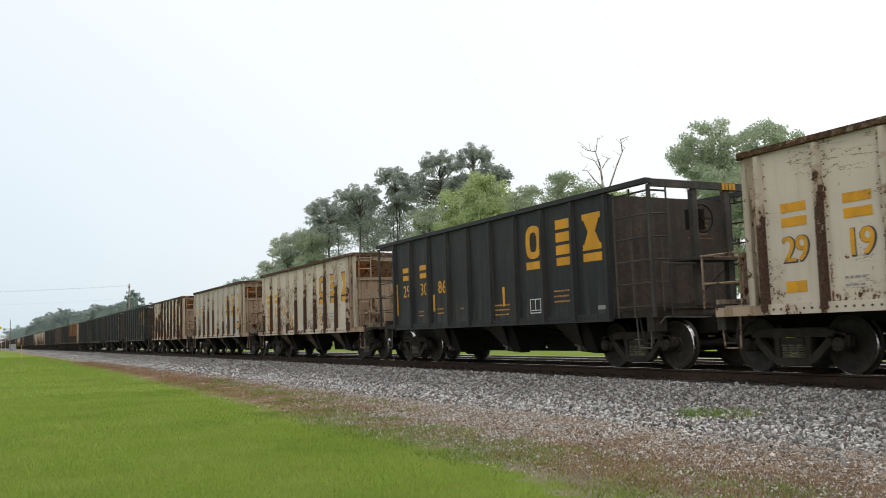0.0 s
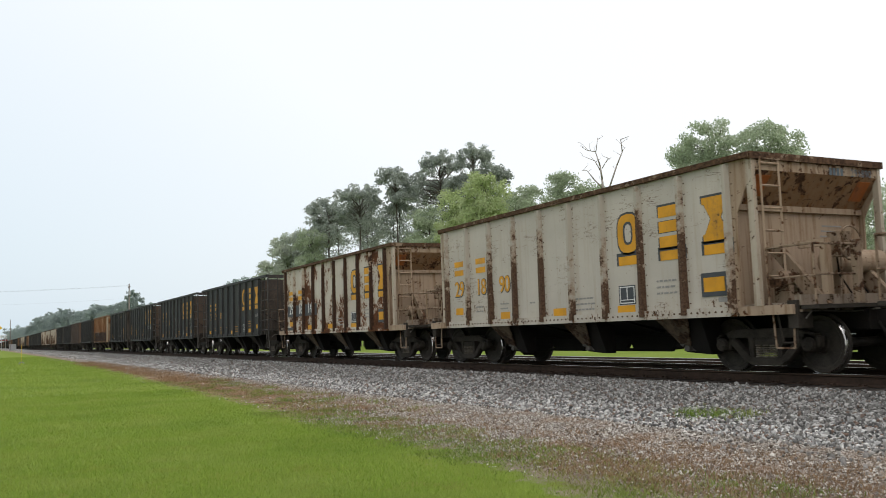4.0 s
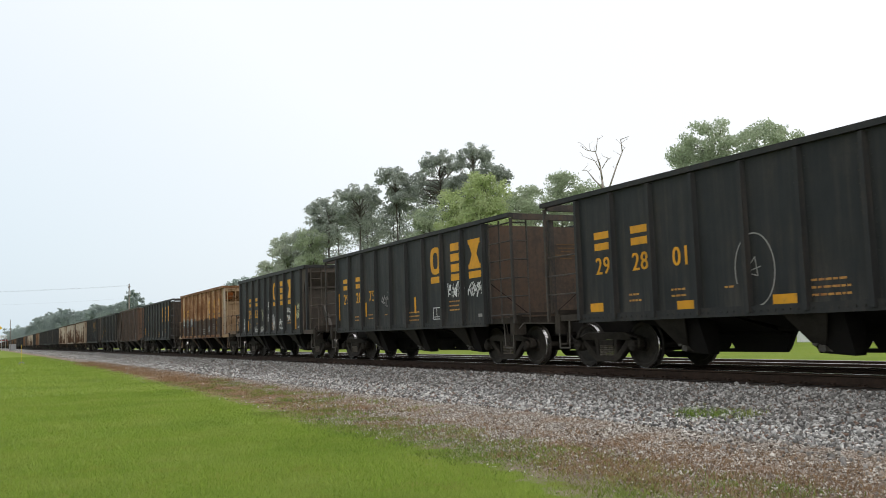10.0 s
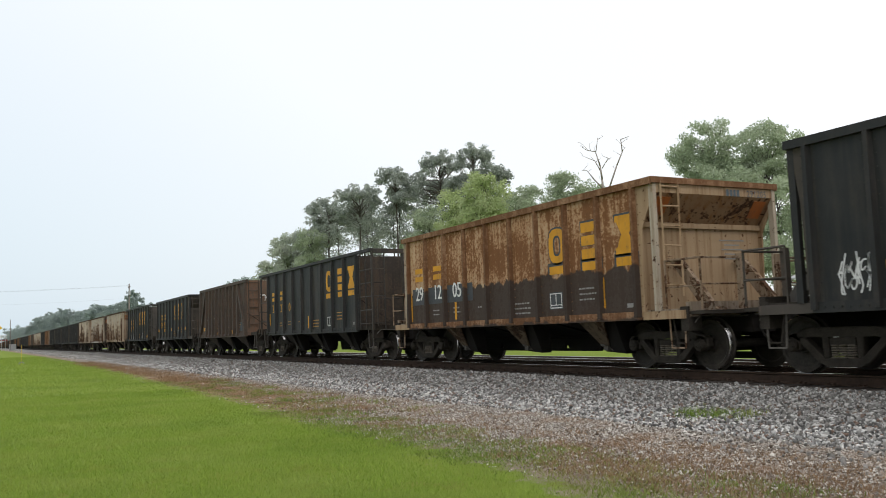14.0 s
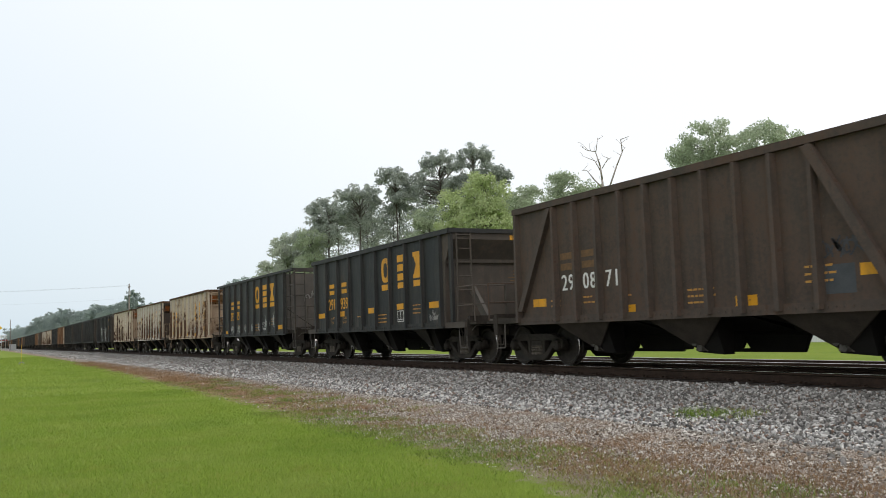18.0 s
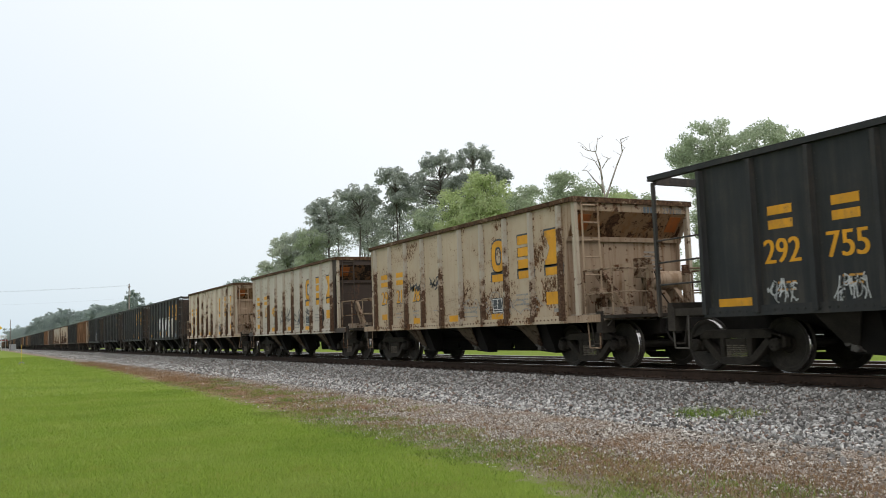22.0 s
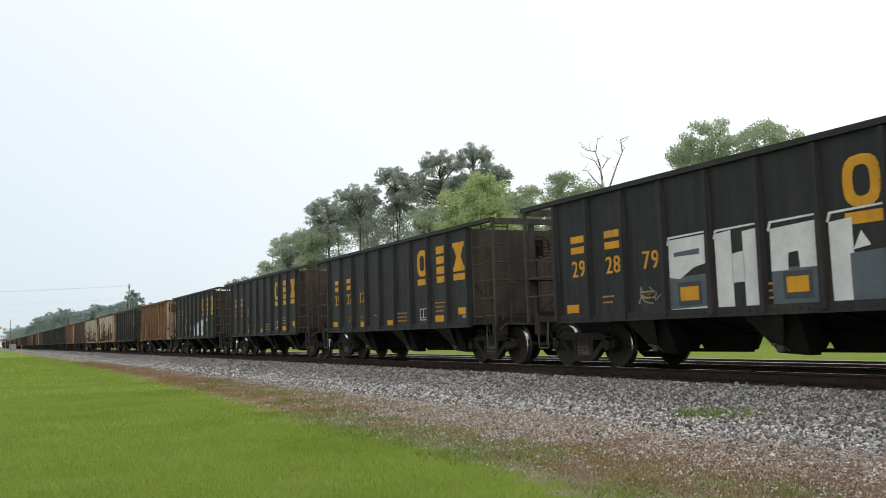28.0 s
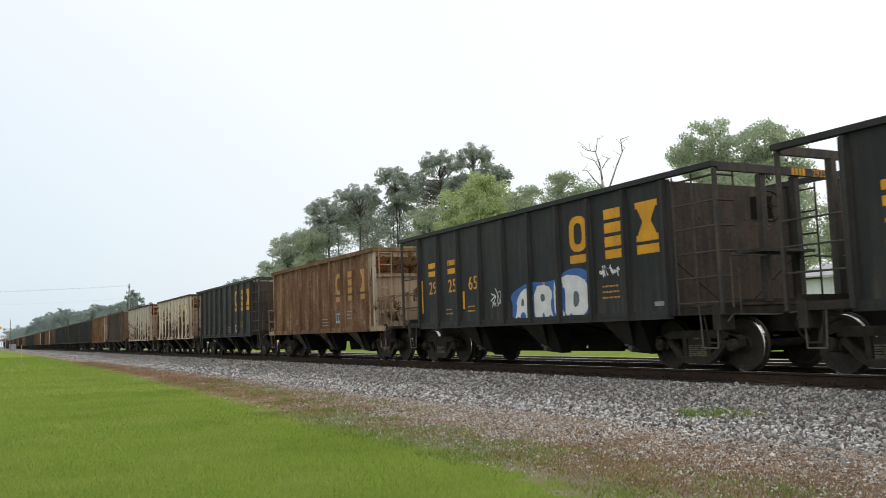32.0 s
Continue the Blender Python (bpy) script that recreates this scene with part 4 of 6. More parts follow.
def mark_car(car, kind, number, spec):
    light = kind not in ("cage", "gusset", "pocket", "braced", "pale")
    late = kind in ("gusset", "pocket", "pale")
    paint_m = M["faded_yellow"] if kind == "rusty" else M["yellow"]
    shift = (-1.36 if kind == "pale" else -1.11) if late else 0.0
    zc = 2.58 if light else 2.75
    if kind != "braced":
        for i, x in enumerate((2.36, 3.52, 4.60 if light else 4.46)):
            x += shift + (0.12 * (i == 2) if late else 0.0)
            if kind == "gusset":
                x = (1.45, 2.44, 3.46)[i]
            if light:
                bm = bmesh.new()
                emblem(bm, i, x, zc, 0.56, 0.72, 0.10, MY + 0.001)
                rect(bm, x - 0.36, x + 0.36, zc - 0.60, zc - 0.36, MY + 0.001)
                bmesh.ops.remove_doubles(bm, verts=bm.verts, dist=0.0005)
                part("emblem_shadow", bm, M["dark_mark"], car)
            bm = bmesh.new()
            emblem(bm, i, x, zc, 0.60, 0.74, 0.0, MY - 0.002)
            bmesh.ops.remove_doubles(bm, verts=bm.verts, dist=0.0005)
            part("emblem", bm, paint_m, car, "yellow painted emblem shape")
            bm = bmesh.new()
            rect(bm, x - 0.30, x + 0.30, zc - 0.60, zc - 0.43, MY - 0.002)
            part("emblem_bar", bm, paint_m, car)
    if number:
        pairs = (number[:3], number[3:]) if late else (number[:2], number[2:4], number[4:])
        xs = ((-2.30, -1.28) if kind == "gusset" else (-3.35, -2.20)) if late else ((-4.28, -3.19, -2.11) if light else (-4.21, -3.11, -2.03))
        z_n, z_m, h_n = (1.91, 2.43, 0.375) if light or late else (2.03, 2.52, 0.33)
        if kind == "braced":
            pairs, xs = (number[:2], number[2:4], number[4:]), (-2.83, -2.10, -1.37)
            z_n, z_m, h_n = 1.78, 2.22, 0.32
        mat = M["mark_white"] if kind in ("braced", "rusty_band", "white_bad") else paint_m
        for s, x in zip(pairs, xs):
            if s:
                bm = bmesh.new()
                figures(bm, s, x, z_n, h_n, 0.235)
                part("number", bm, mat, car, "stencilled car number")
                if light and kind not in ("rusty", "rusty_band"):
                    bm = bmesh.new()
                    figures(bm, s, x + 0.012, z_n - 0.008, h_n * 1.09, 0.235, MY + 0.0012, 1.0)
                    part("number_outline", bm, M["dark_mark"], car)
        for x in xs[:2]:
            for zz in (-0.11, 0.11):
                bm = bmesh.new()
                rect(bm, x - 0.23, x + 0.23, z_m + zz - 0.07, z_m + zz + 0.07)
                part("owner_mark", bm, paint_m if kind != "braced" else M["brown_mark"], car)
    # small stencilled lines that cannot be read
    small = bmesh.new()
    rr = random.Random(number or kind)
    if number in WEIGHTS:
        bm = bmesh.new()
        at = (-2.21, -1.21) if kind == "gusset" else (-3.35, -2.20) if late else (-3.10, -2.05)
        for i, (s, w) in enumerate(zip(("LD LMT", "LT WT"), WEIGHTS[number])):
            z = (1.42, 1.28)[i] + 0.06 * (kind == "gusset")
            figures(bm, s, at[0], z, 0.085, 0.066)
            figures(bm, w, at[1], z, 0.085, 0.066)
        part("weight_stencil", bm, M["slate"] if light else M["faded_yellow"], car, "small stencilled load limit and light weight")
    lines = () if number in WEIGHTS else ((-3.3, 1.42, 0.34, 2), (-2.15, 1.45, 0.36, 2))
    for x, z, w, n in lines + ((0.95, 1.42, 0.66, 3), (3.35, 1.62, 0.55, 3), (-0.95, 1.42, 0.24, 1)):
        for i in range(n):
            zz = z - i * 0.11
            q = -w / 2
            while q < w / 2 - 0.05:
                l = rr.uniform(0.05, 0.13)
                rect(small, x + q, x + min(q + l, w / 2), zz - 0.017, zz + 0.017)
                q += l + 0.025
    tagged(part("stencil", small, M["spray_grey"] if light else M["faded_yellow"], car), kind="stuff")
    if kind != "braced":
        tb = bmesh.new()
        x0 = (2.04 if light else 2.14) + shift + (1.01 if late else 0)
        if light:
            rect(tb, x0 - 0.03, x0 + 0.45, 1.24, 1.60, MY + 0.0005)
            part("panel_ground", tb, M["dark_mark"], car)
            tb = bmesh.new()
        rise = 0.08 if light else 0.0
        for a, b, c, d in ((0, 0.42, 1.18, 1.20), (0, 0.42, 1.48, 1.50), (0, 0.02, 1.18, 1.50), (0.40, 0.42, 1.18, 1.50), (0.20, 0.22, 1.24, 1.48), (0, 0.42, 1.24, 1.255)):
            rect(tb, x0 + a, x0 + b, c + rise, d + rise, MY - 0.003)
        part("data_panel", tb, M["mark_white"], car, "white-lined data panel")
        pl = bmesh.new()
        rect(pl, 4.55 + shift * 0.2, 4.80 + shift * 0.2, 1.18, 1.26)
        part("placard", pl, M["spray_grey"], car)
    # number on the end
    if number and len(number) == 6:
        bm = bmesh.new()
        ex, zz, h = (6.203, TOP - 0.06, 0.13) if kind in ("cage", "pale") else (5.415, TOP - 0.20, 0.13)
        if kind == "braced":
            ex, zz, h = 4.74, TOP - 0.26, 0.16
        figures(bm, number, 1.08, zz, h, h * 0.70, end_x=ex)
        for d in range(4):
            y = 0.30 + d * h * 0.72
            vs = [bm.verts.new((ex, y + a, zz + b)) for a, b in ((-h * 0.26, -h / 2), (h * 0.26, -h / 2), (h * 0.26, h / 2), (-h * 0.26, h / 2))]
            bm.faces.new(vs)
        part("end_number", bm, M["slate"] if light else M["yellow"], car)
        bm = bmesh.new()
        ex2 = {"cage": 5.016, "pale": 5.016, "braced": 4.74}.get(kind, 4.96)
        for i in range(5):
            z = (2.95 if kind in ("cage", "pale", "braced") else 2.45) - i * 0.09
            w = rr.uniform(0.15, 0.36)
            vs = [bm.verts.new((ex2, 0.8 + a, z + b)) for a, b in ((-w, -0.013), (w, -0.013), (w, 0.013), (-w, 0.013))]
            bm.faces.new(vs)
        tagged(part("end_stencil", bm, M["spray_grey"] if light else M["brown_mark"], car), kind="stuff")
    for what, *v in spec:
        bm = bmesh.new()
        if what == "v":
            rect(bm, v[0] - 0.05, v[0] + 0.05, v[1], v[2], MY - 0.001)
            part("stripe", bm, M["yellow"], car)
        elif what == "h":
            rect(bm, v[0], v[1], v[2] - 0.085, v[2] + 0.085, MY - 0.001)
            part("stripe", bm, M["yellow"], car)
        elif what == "o":
            rect(bm, v[0] - 0.06, v[1] + 0.06, v[2] - 0.2, v[2] + 0.2, MY - 0.009)
            part("patch", bm, M["dark_mark"], car)
            bm = bmesh.new()
            rect(bm, v[0], v[1], v[2] - 0.12, v[2] + 0.12, MY - 0.013)
            part("stripe", bm, M["yellow"], car)
        elif what == "p":
            rect(bm, v[0], v[1], v[2], v[3], MY + 0.001)
            part("patch", bm, M[v[4]], car)
        elif what == "tag":
            scrawl(bm, v[0], v[1], v[2], v[3], v[4], v[5], v[7] if len(v) > 7 else 0.035)
            part("spray_tag", bm, M[v[6]], car, "sprayed scrawl")
        elif what == "etag":
            scrawl(bm, v[0], v[1], v[2], v[3], v[4], v[5], 0.035, 0.0)
            for q in bm.verts:
                q.co = (v[7] - q.co.y, q.co.x, q.co.z)
            part("spray_tag", bm, M[v[6]], car, "sprayed scrawl on the end")
        elif what == "loop":
            cx, cz, rx, rz, a0, a1, key, wid = v
            stroke(bm, [(cx + rx * math.cos(radians(a0 + (a1 - a0) * i / 22)), cz + rz * math.sin(radians(a0 + (a1 - a0) * i / 22))) for i in range(23)], wid, MY - 0.005)
            part("spray_tag", bm, M[key], car, "thin sprayed loop")
        elif what == "line":
            stroke(bm, v[0], v[2], MY - 0.0055)
            part("spray_tag", bm, M[v[1]], car, "thin sprayed line")
        elif what == "block":
            pts, key, dy = v
            flat(bm, pts, MY - dy)
            part("spray_block", bm, M[key], car)


WEIGHTS = {"291504": ("226000", "60000"), "290637": ("231100", ""), "291939": ("225900", "60100"), "291748": ("225600", "60400"), "292712": ("226300", "59700"), "292830": ("226000", "60000")}
STRIPES_V = [("v", -4.86, 1.35, 2.26), ("v", -2.52, 1.40, 1.85), ("v", 1.04, 1.39, 1.84), ("v", 5.02 - 0.1, 1.33, 2.25)]
STRIPES_H = [("h", -4.66, -4.26, 1.22), ("h", -2.20, -1.78, 1.16), ("h", -0.10, 0.35, 1.16), ("h", 3.05, 3.55, 1.20), ("h", 4.35, 4.86, 1.36)]
LOW_O = [("h", -4.50, -4.12, 1.34), ("h", -2.32, -1.92, 1.17), ("h", -0.18, 0.28, 1.17), ("h", 1.95, 2.46, 1.14)]


def rounded(pts, times=2):
    """An outline with its corners cut round."""
    for _ in range(times):
        pts = [q for (a, b), (c, d) in zip(pts, pts[1:] + pts[:1]) for q in ((a * 0.75 + c * 0.25, b * 0.75 + d * 0.25), (a * 0.25 + c * 0.75, b * 0.25 + d * 0.75))]
    return pts


def spray(pts, key, dy, soft=0):
    return ("block", rounded(pts, soft) if soft else pts, key, dy)


def slab(x0, x1, z0, z1, key, dy, lean=0.0):
    return spray([(x0, z0), (x1, z0), (x1 + lean, z1), (x0 + lean * 0.5, z1 - 0.03)], key, dy)


# a row of tall white shapes, each a panel wide, over slate-coloured smears
BIG = [slab(-1.58, -0.60, 0.995, 1.68, "slate", 0.001), slab(-1.56, -0.62, 0.995, 1.13, "spray_white", 0.004), spray([(-1.56, 1.66), (-1.30, 1.62), (-0.95, 1.80), (-0.62, 1.86), (-0.62, 2.34), (-1.54, 2.32)], "spray_white", 0.004),
       slab(-1.42, -0.80, 2.02, 2.12, "slate", 0.007), slab(-0.44, -0.08, 0.995, 2.34, "spray_white", 0.004), slab(0.16, 0.50, 0.995, 2.32, "spray_white", 0.004), slab(-0.09, 0.17, 1.48, 1.98, "spray_white", 0.004),
       slab(0.70, 1.58, 0.995, 1.66, "slate", 0.001), slab(0.72, 1.58, 0.995, 1.09, "spray_white", 0.004), spray([(0.70, 1.60), (1.02, 1.60), (1.04, 1.86), (1.22, 1.88), (1.24, 1.62), (1.58, 1.62), (1.56, 2.30), (0.72, 2.26)], "spray_white", 0.004),
       slab(1.78, 2.16, 0.995, 2.26, "spray_white", 0.004), slab(2.10, 2.66, 1.08, 1.78, "slate", 0.006), spray([(2.16, 1.80), (2.44, 1.84), (2.30, 2.06)], "spray_white", 0.008), slab(2.10, 2.66, 0.995, 1.10, "spray_white", 0.004),
       slab(2.84, 3.22, 0.995, 2.28, "spray_white", 0.004), slab(2.93, 3.12, 0.995, 2.20, "rusty", 0.008), spray([(3.24, 2.28), (3.30, 2.28), (3.80, 0.995), (3.75, 0.995)], "spray_white", 0.004),
       ("tag", 3.52, 2.02, 0.5, 0.50, 4, 7, "spray_white", 0.02), ("tag", -2.1, 1.35, 0.5, 0.4, 2, 8, "spray_grey", 0.02), ("o", -1.30, -0.86, 1.36), ("o", 0.98, 1.38, 1.38),
       slab(3.95, 4.80, 1.05, 1.34, "slate", 0.001)]
for k in range(4):
    x = (-1.60, -0.48, 0.66, 1.74)[k]
    BIG.append(("block", [(x, 2.24), (x + 0.05, 2.38), (x + 0.98, 2.40), (x + 1.00, 2.37), (x + 0.09, 2.345), (x + 0.04, 2.22)], "spray_white", 0.003))
# fat round white shapes in a blue cloud
BLUE = [spray([(-0.30, 0.99), (2.78, 0.99), (2.84, 1.70), (2.62, 2.02), (1.95, 2.08), (1.55, 1.86), (0.95, 1.84), (0.55, 1.90), (0.05, 1.78), (-0.35, 1.62), (-0.20, 1.40)], "spray_blue", 0.001, 2),
        spray([(-0.16, 1.0), (0.02, 1.0), (0.12, 1.22), (0.28, 1.22), (0.34, 1.0), (0.60, 1.0), (0.62, 1.76), (0.20, 1.74), (-0.08, 1.46), (-0.02, 1.36)], "spray_white", 0.004, 1),
        spray([(0.66, 1.0), (0.94, 1.0), (0.98, 1.24), (1.14, 1.0), (1.40, 1.0), (1.26, 1.34), (1.38, 1.58), (1.22, 1.78), (0.66, 1.78)], "spray_white", 0.004, 1),
        spray([(1.44, 1.0), (1.76, 1.0), (1.80, 1.18), (1.62, 1.24), (1.60, 1.84), (1.40, 1.80)], "spray_white", 0.004, 1),
        spray([(1.80, 1.0), (2.30, 1.0), (2.62, 1.22), (2.68, 1.56), (2.46, 1.88), (1.72, 1.96), (1.74, 1.70), (1.84, 1.66)], "spray_white", 0.004, 1),
        spray([(2.10, 1.24), (2.30, 1.30), (2.32, 1.56), (2.12, 1.60)], "slate", 0.007, 1), spray([(0.12, 1.36), (0.26, 1.36), (0.24, 1.54), (0.16, 1.52)], "slate", 0.007, 1), spray([(0.92, 1.42), (1.08, 1.44), (1.08, 1.58), (0.92, 1.60)], "slate", 0.007, 1)]
BLUE += [spray([(x, 1.0), (x + 0.2, 1.0), (x + 0.13, 1.14), (x + 0.04, 1.12)], "spray_blue", 0.008, 1) for x in (-0.10, 1.18, 1.92)]
BLUE += [("tag", -0.95, 1.62, 0.4, 0.5, 2, 21, "spray_white", 0.03), ("tag", 3.30, 1.92, 0.62, 0.24, 4, 22, "spray_white", 0.03)]

# front to back: kind of car, number, marks, centre at the start
CARS = [
    ("white", "291918", LOW_O, -4.72),
    ("cage", "293086", STRIPES_V, -18.36),
    ("white", "291504", [("v", -4.25, 1.15, 1.75), ("v", -1.25, 1.2, 1.75), ("v", 2.12, 1.2, 1.75), ("p", 4.74, 4.92, 1.25, 1.85, "yellow")], -31.99),
    ("white_clean", "291890", LOW_O + [("o", 4.25, 4.72, 1.48)], -45.73),
    ("white_bad", "291614", LOW_O + [("o", 4.30, 4.80, 1.40), ("p", -4.75, -1.35, 1.62, 2.05, "dark_mark"), ("p", -4.75, -4.0, 1.05, 1.20, "dark_mark")], -59.47),
    ("cage", "292988", STRIPES_H + [("tag", 4.45, 1.85, 0.45, 0.18, 4, 3, "spray_grey", 0.02)], -73.13),
    ("cage_plain", "292801", STRIPES_H + [("loop", 4.46, 1.72, 0.36, 0.62, 20, 385, "spray_dim", 0.028), ("loop", 4.44, 2.00, 0.24, 0.24, -30, 215, "spray_dim", 0.024), ("loop", 4.50, 1.52, 0.20, 0.18, 90, 330, "spray_dim", 0.022),
                               ("line", [(4.16, 1.94), (4.36, 1.80), (4.66, 1.90), (4.44, 1.72), (4.30, 1.60)], "spray_dim", 0.024), ("line", [(4.34, 2.10), (4.56, 2.02)], "spray_dim", 0.02),
                               ("loop", -0.42, 1.66, 0.40, 0.58, -80, 200, "spray_grey", 0.024), ("line", [(-0.62, 1.62), (-0.40, 1.86), (-0.36, 1.56), (-0.62, 1.62), (-0.30, 1.70)], "spray_grey", 0.020)], -86.91),
    ("cage_plain", "292875", STRIPES_V + [("tag", 3.45, 1.92, 0.85, 0.4, 6, 4, "spray_white", 0.035), ("tag", 4.55, 1.86, 0.85, 0.4, 6, 5, "spray_white", 0.035), ("tag", -0.9, 1.8, 0.8, 0.6, 3, 6, "spray_grey")], -100.61),
    ("gusset", "290637", [("tag", -3.25, 1.46, 0.55, 0.62, 5, 11, "spray_white", 0.026), ("tag", -1.29, 1.20, 0.75, 0.34, 5, 12, "spray_white", 0.024), ("tag", -0.28, 1.20, 0.85, 0.40, 6, 13, "spray_white", 0.026),
                          ("tag", -0.22, 1.85, 0.60, 0.66, 6, 14, "spray_pale", 0.026), ("tag", 0.63, 2.18, 0.45, 0.34, 4, 15, "spray_white", 0.026), ("tag", 0.62, 1.72, 0.50, 0.50, 5, 19, "spray_white", 0.026),
                          ("tag", 1.40, 1.50, 0.70, 0.72, 7, 16, "spray_white", 0.028), ("tag", 2.05, 1.44, 0.22, 0.40, 1, 20, "spray_white", 0.035), ("tag", 3.24, 1.90, 0.40, 0.24, 4, 17, "spray_white", 0.026),
                          ("tag", 3.22, 1.60, 0.36, 0.30, 3, 24, "spray_white", 0.026), ("tag", 3.70, 1.50, 0.22, 0.45, 3, 25, "spray_grey", 0.02), ("tag", 4.58, 2.01, 0.46, 0.30, 5, 18, "spray_pale", 0.024),
                          ("tag", 4.50, 1.72, 0.62, 0.36, 6, 26, "spray_pale", 0.026), ("v", 4.10, 1.15, 2.05), ("v", 2.58, 1.18, 1.55), ("v", 1.62, 1.10, 1.40), ("v", -2.72, 1.20, 1.62)], -114.30),
    ("rusty_band", "291205", [("v", -4.80, 1.15, 1.95), ("v", -2.2, 1.15, 1.6), ("v", 0.55, 1.15, 1.7), ("v", 3.85, 1.2, 1.8), ("v", 4.86, 1.15, 2.2), ("p", -4.7, -1.3, 1.6, 2.05, "dark_mark")], -127.00),
    ("cage", "292706", [("v", -4.80, 1.35, 1.85), ("v", -2.75, 1.15, 1.55), ("v", 0.1, 1.15, 1.6), ("v", 1.45, 1.15, 1.62), ("v", 4.9, 1.3, 2.2)], -140.80),
    ("braced", "290871", [("h", -4.15, -3.65, 1.40), ("h", -1.2, -0.75, 1.15), ("h", 1.7, 2.15, 1.18), ("h", 4.0, 4.5, 1.52), ("p", 3.42, 3.92, 1.20, 1.62, "dark_mark"), ("tag", 3.75, 1.85, 0.6, 0.35, 4, 41, "spray_black"), ("etag", 0.1, 2.75, 1.9, 0.6, 6, 43, "spray_white", 4.745)], -154.02),
    ("pocket", "291939", [("h", -4.75, -4.05, 1.55), ("h", -2.6, -2.2, 1.56), ("h", -0.15, 0.30, 1.58), ("h", 2.0, 2.45, 1.62), ("h", 4.10, 4.85, 1.58), ("tag", 4.35, 1.30, 0.5, 0.3, 4, 42, "spray_grey", 0.02)], -167.36),
    ("pale", "292755", [("h", -4.7, -4.0, 1.14), ("h", 4.0, 4.85, 1.26), ("tag", -3.4, 1.28, 0.55, 0.42, 6, 51, "spray_dim", 0.022), ("tag", -2.2, 1.28, 0.55, 0.42, 6, 52, "spray_dim", 0.022), ("tag", -0.95, 1.30, 0.59, 0.42, 6, 53, "spray_dim", 0.022),
                        ("tag", 0.2, 1.30, 0.59, 0.42, 6, 54, "spray_dim", 0.022), ("tag", 1.35, 1.32, 0.64, 0.42, 6, 55, "spray_dim", 0.022), ("tag", 2.5, 1.50, 0.68, 0.75, 7, 56, "spray_dim", 0.022), ("tag", 3.55, 1.55, 0.68, 0.75, 7, 57, "spray_dim", 0.022), ("etag", 0.0, 2.5, 1.5, 0.4, 5, 58, "spray_grey", 5.02)], -181.06),
    ("cream", "292128", LOW_O + [("p", 4.28, 4.80, 1.35, 1.62, "yellow"), ("tag", -2.05, 2.12, 0.9, 0.25, 6, 61, "spray_black", 0.04), ("tag", -0.85, 2.15, 0.75, 0.35, 5, 62, "spray_black", 0.04), ("tag", 2.3, 1.45, 3.6, 0.6, 8, 63, "spray_grey", 0.02)], -195.02),
    ("white_dark", "291748", LOW_O + [("p", 4.25, 4.85, 1.45, 1.75, "yellow"), ("tag", 0.35, 1.60, 2.8, 0.8, 7, 71, "spray_black", 0.04), ("tag", 2.4, 1.75, 0.8, 0.3, 4, 72, "spray_black", 0.03), ("block", [(3.64, 1.0), (3.80, 1.0), (3.90, 1.30), (4.06, 1.45), (4.00, 1.78), (3.82, 1.80), (3.80, 2.02), (3.62, 2.02), (3.60, 1.50)], "dark_smear", 0.012)], -208.65),
    ("white", "292010", LOW_O + [("p", 4.25, 4.80, 1.32, 1.58, "yellow")], -222.31),
    ("cage", "292879", STRIPES_H[:1] + STRIPES_H[4:] + BIG, -235.91),
    ("cage", "292712", STRIPES_H, -249.63),
    ("cage", "292830", STRIPES_H[1:3] + STRIPES_H[3:], -263.15),
    ("cage", "292565", STRIPES_V + BLUE, -276.78),
    ("rusty", "", [], 0), ("cage", "", [], 0), ("white", "", [("tag", 0.5, 1.6, 5.0, 0.7, 10, 81, "spray_black", 0.05)], 0), ("white_clean", "", [], 0), ("braced", "", [], 0), ("rusty", "", [], 0),
]
random.seed(5)
for c in "cage cage pocket cage braced rusty cage rusty braced cage cage cage braced rusty cage cage rusty braced cage cage rusty braced cage cage rusty pocket cage rusty braced rusty cage cage rusty braced".split():
    CARS.append((c, "", [], 0))
FIRST = -1
NORMAL = "weathered black open-top hopper car with caged end platforms"
KINDS = {
    "cage": (lambda l: cage_car(l), NORMAL),
    "cage_plain": (lambda l: cage_car(l, False, "brown_cage"), "weathered black open-top hopper car with rust-brown caged ends"),
    "pale": (lambda l: cage_car(l, False, "black_pale"), "black hopper car with dusty grey ends and chalky tags"),
    "gusset": (lambda l: pocket_car(l, "black", "black_rib", "dusty_end", False, 0.97), "black open-top hopper car covered in spray-painted tags"),
    "pocket": (lambda l: pocket_car(l, "black", "black_rib", "dusty_end", False), "clean black open-top hopper car with yellow stripes"),
    "white": (lambda l: pocket_car(l, "white", "rib_rust", "end_rust"), "white hopper car streaked with rust"),
    "white_clean": (lambda l: pocket_car(l, "white_clean", "rib_some", "end_rust"), "dirty white hopper car with light rust stains"),
    "white_bad": (lambda l: pocket_car(l, "white_bad", "rib_bad", "end_rust"), "white hopper car with flaking paint and heavy rust"),
    "white_dark": (lambda l: pocket_car(l, "white_clean", "rib_some", "end_dark", False), "dirty white hopper car with a dark brown end"),
    "cream": (lambda l: pocket_car(l, "cream", "rib_some", "end_rust"), "stained cream hopper car with rusty ends"),
    "rusty": (lambda l: pocket_car(l, "rusty", "rusty", "end_rust"), "rust-brown hopper car with faded yellow marks"),
    "rusty_band": (lambda l: pocket_car(l, "rusty_band", "band_rib", "tan_end", False), "tan hopper car with its lower half repainted brown"),
    "braced": (lambda l: braced_car(l), "brown hopper car with diagonal side braces"),
}
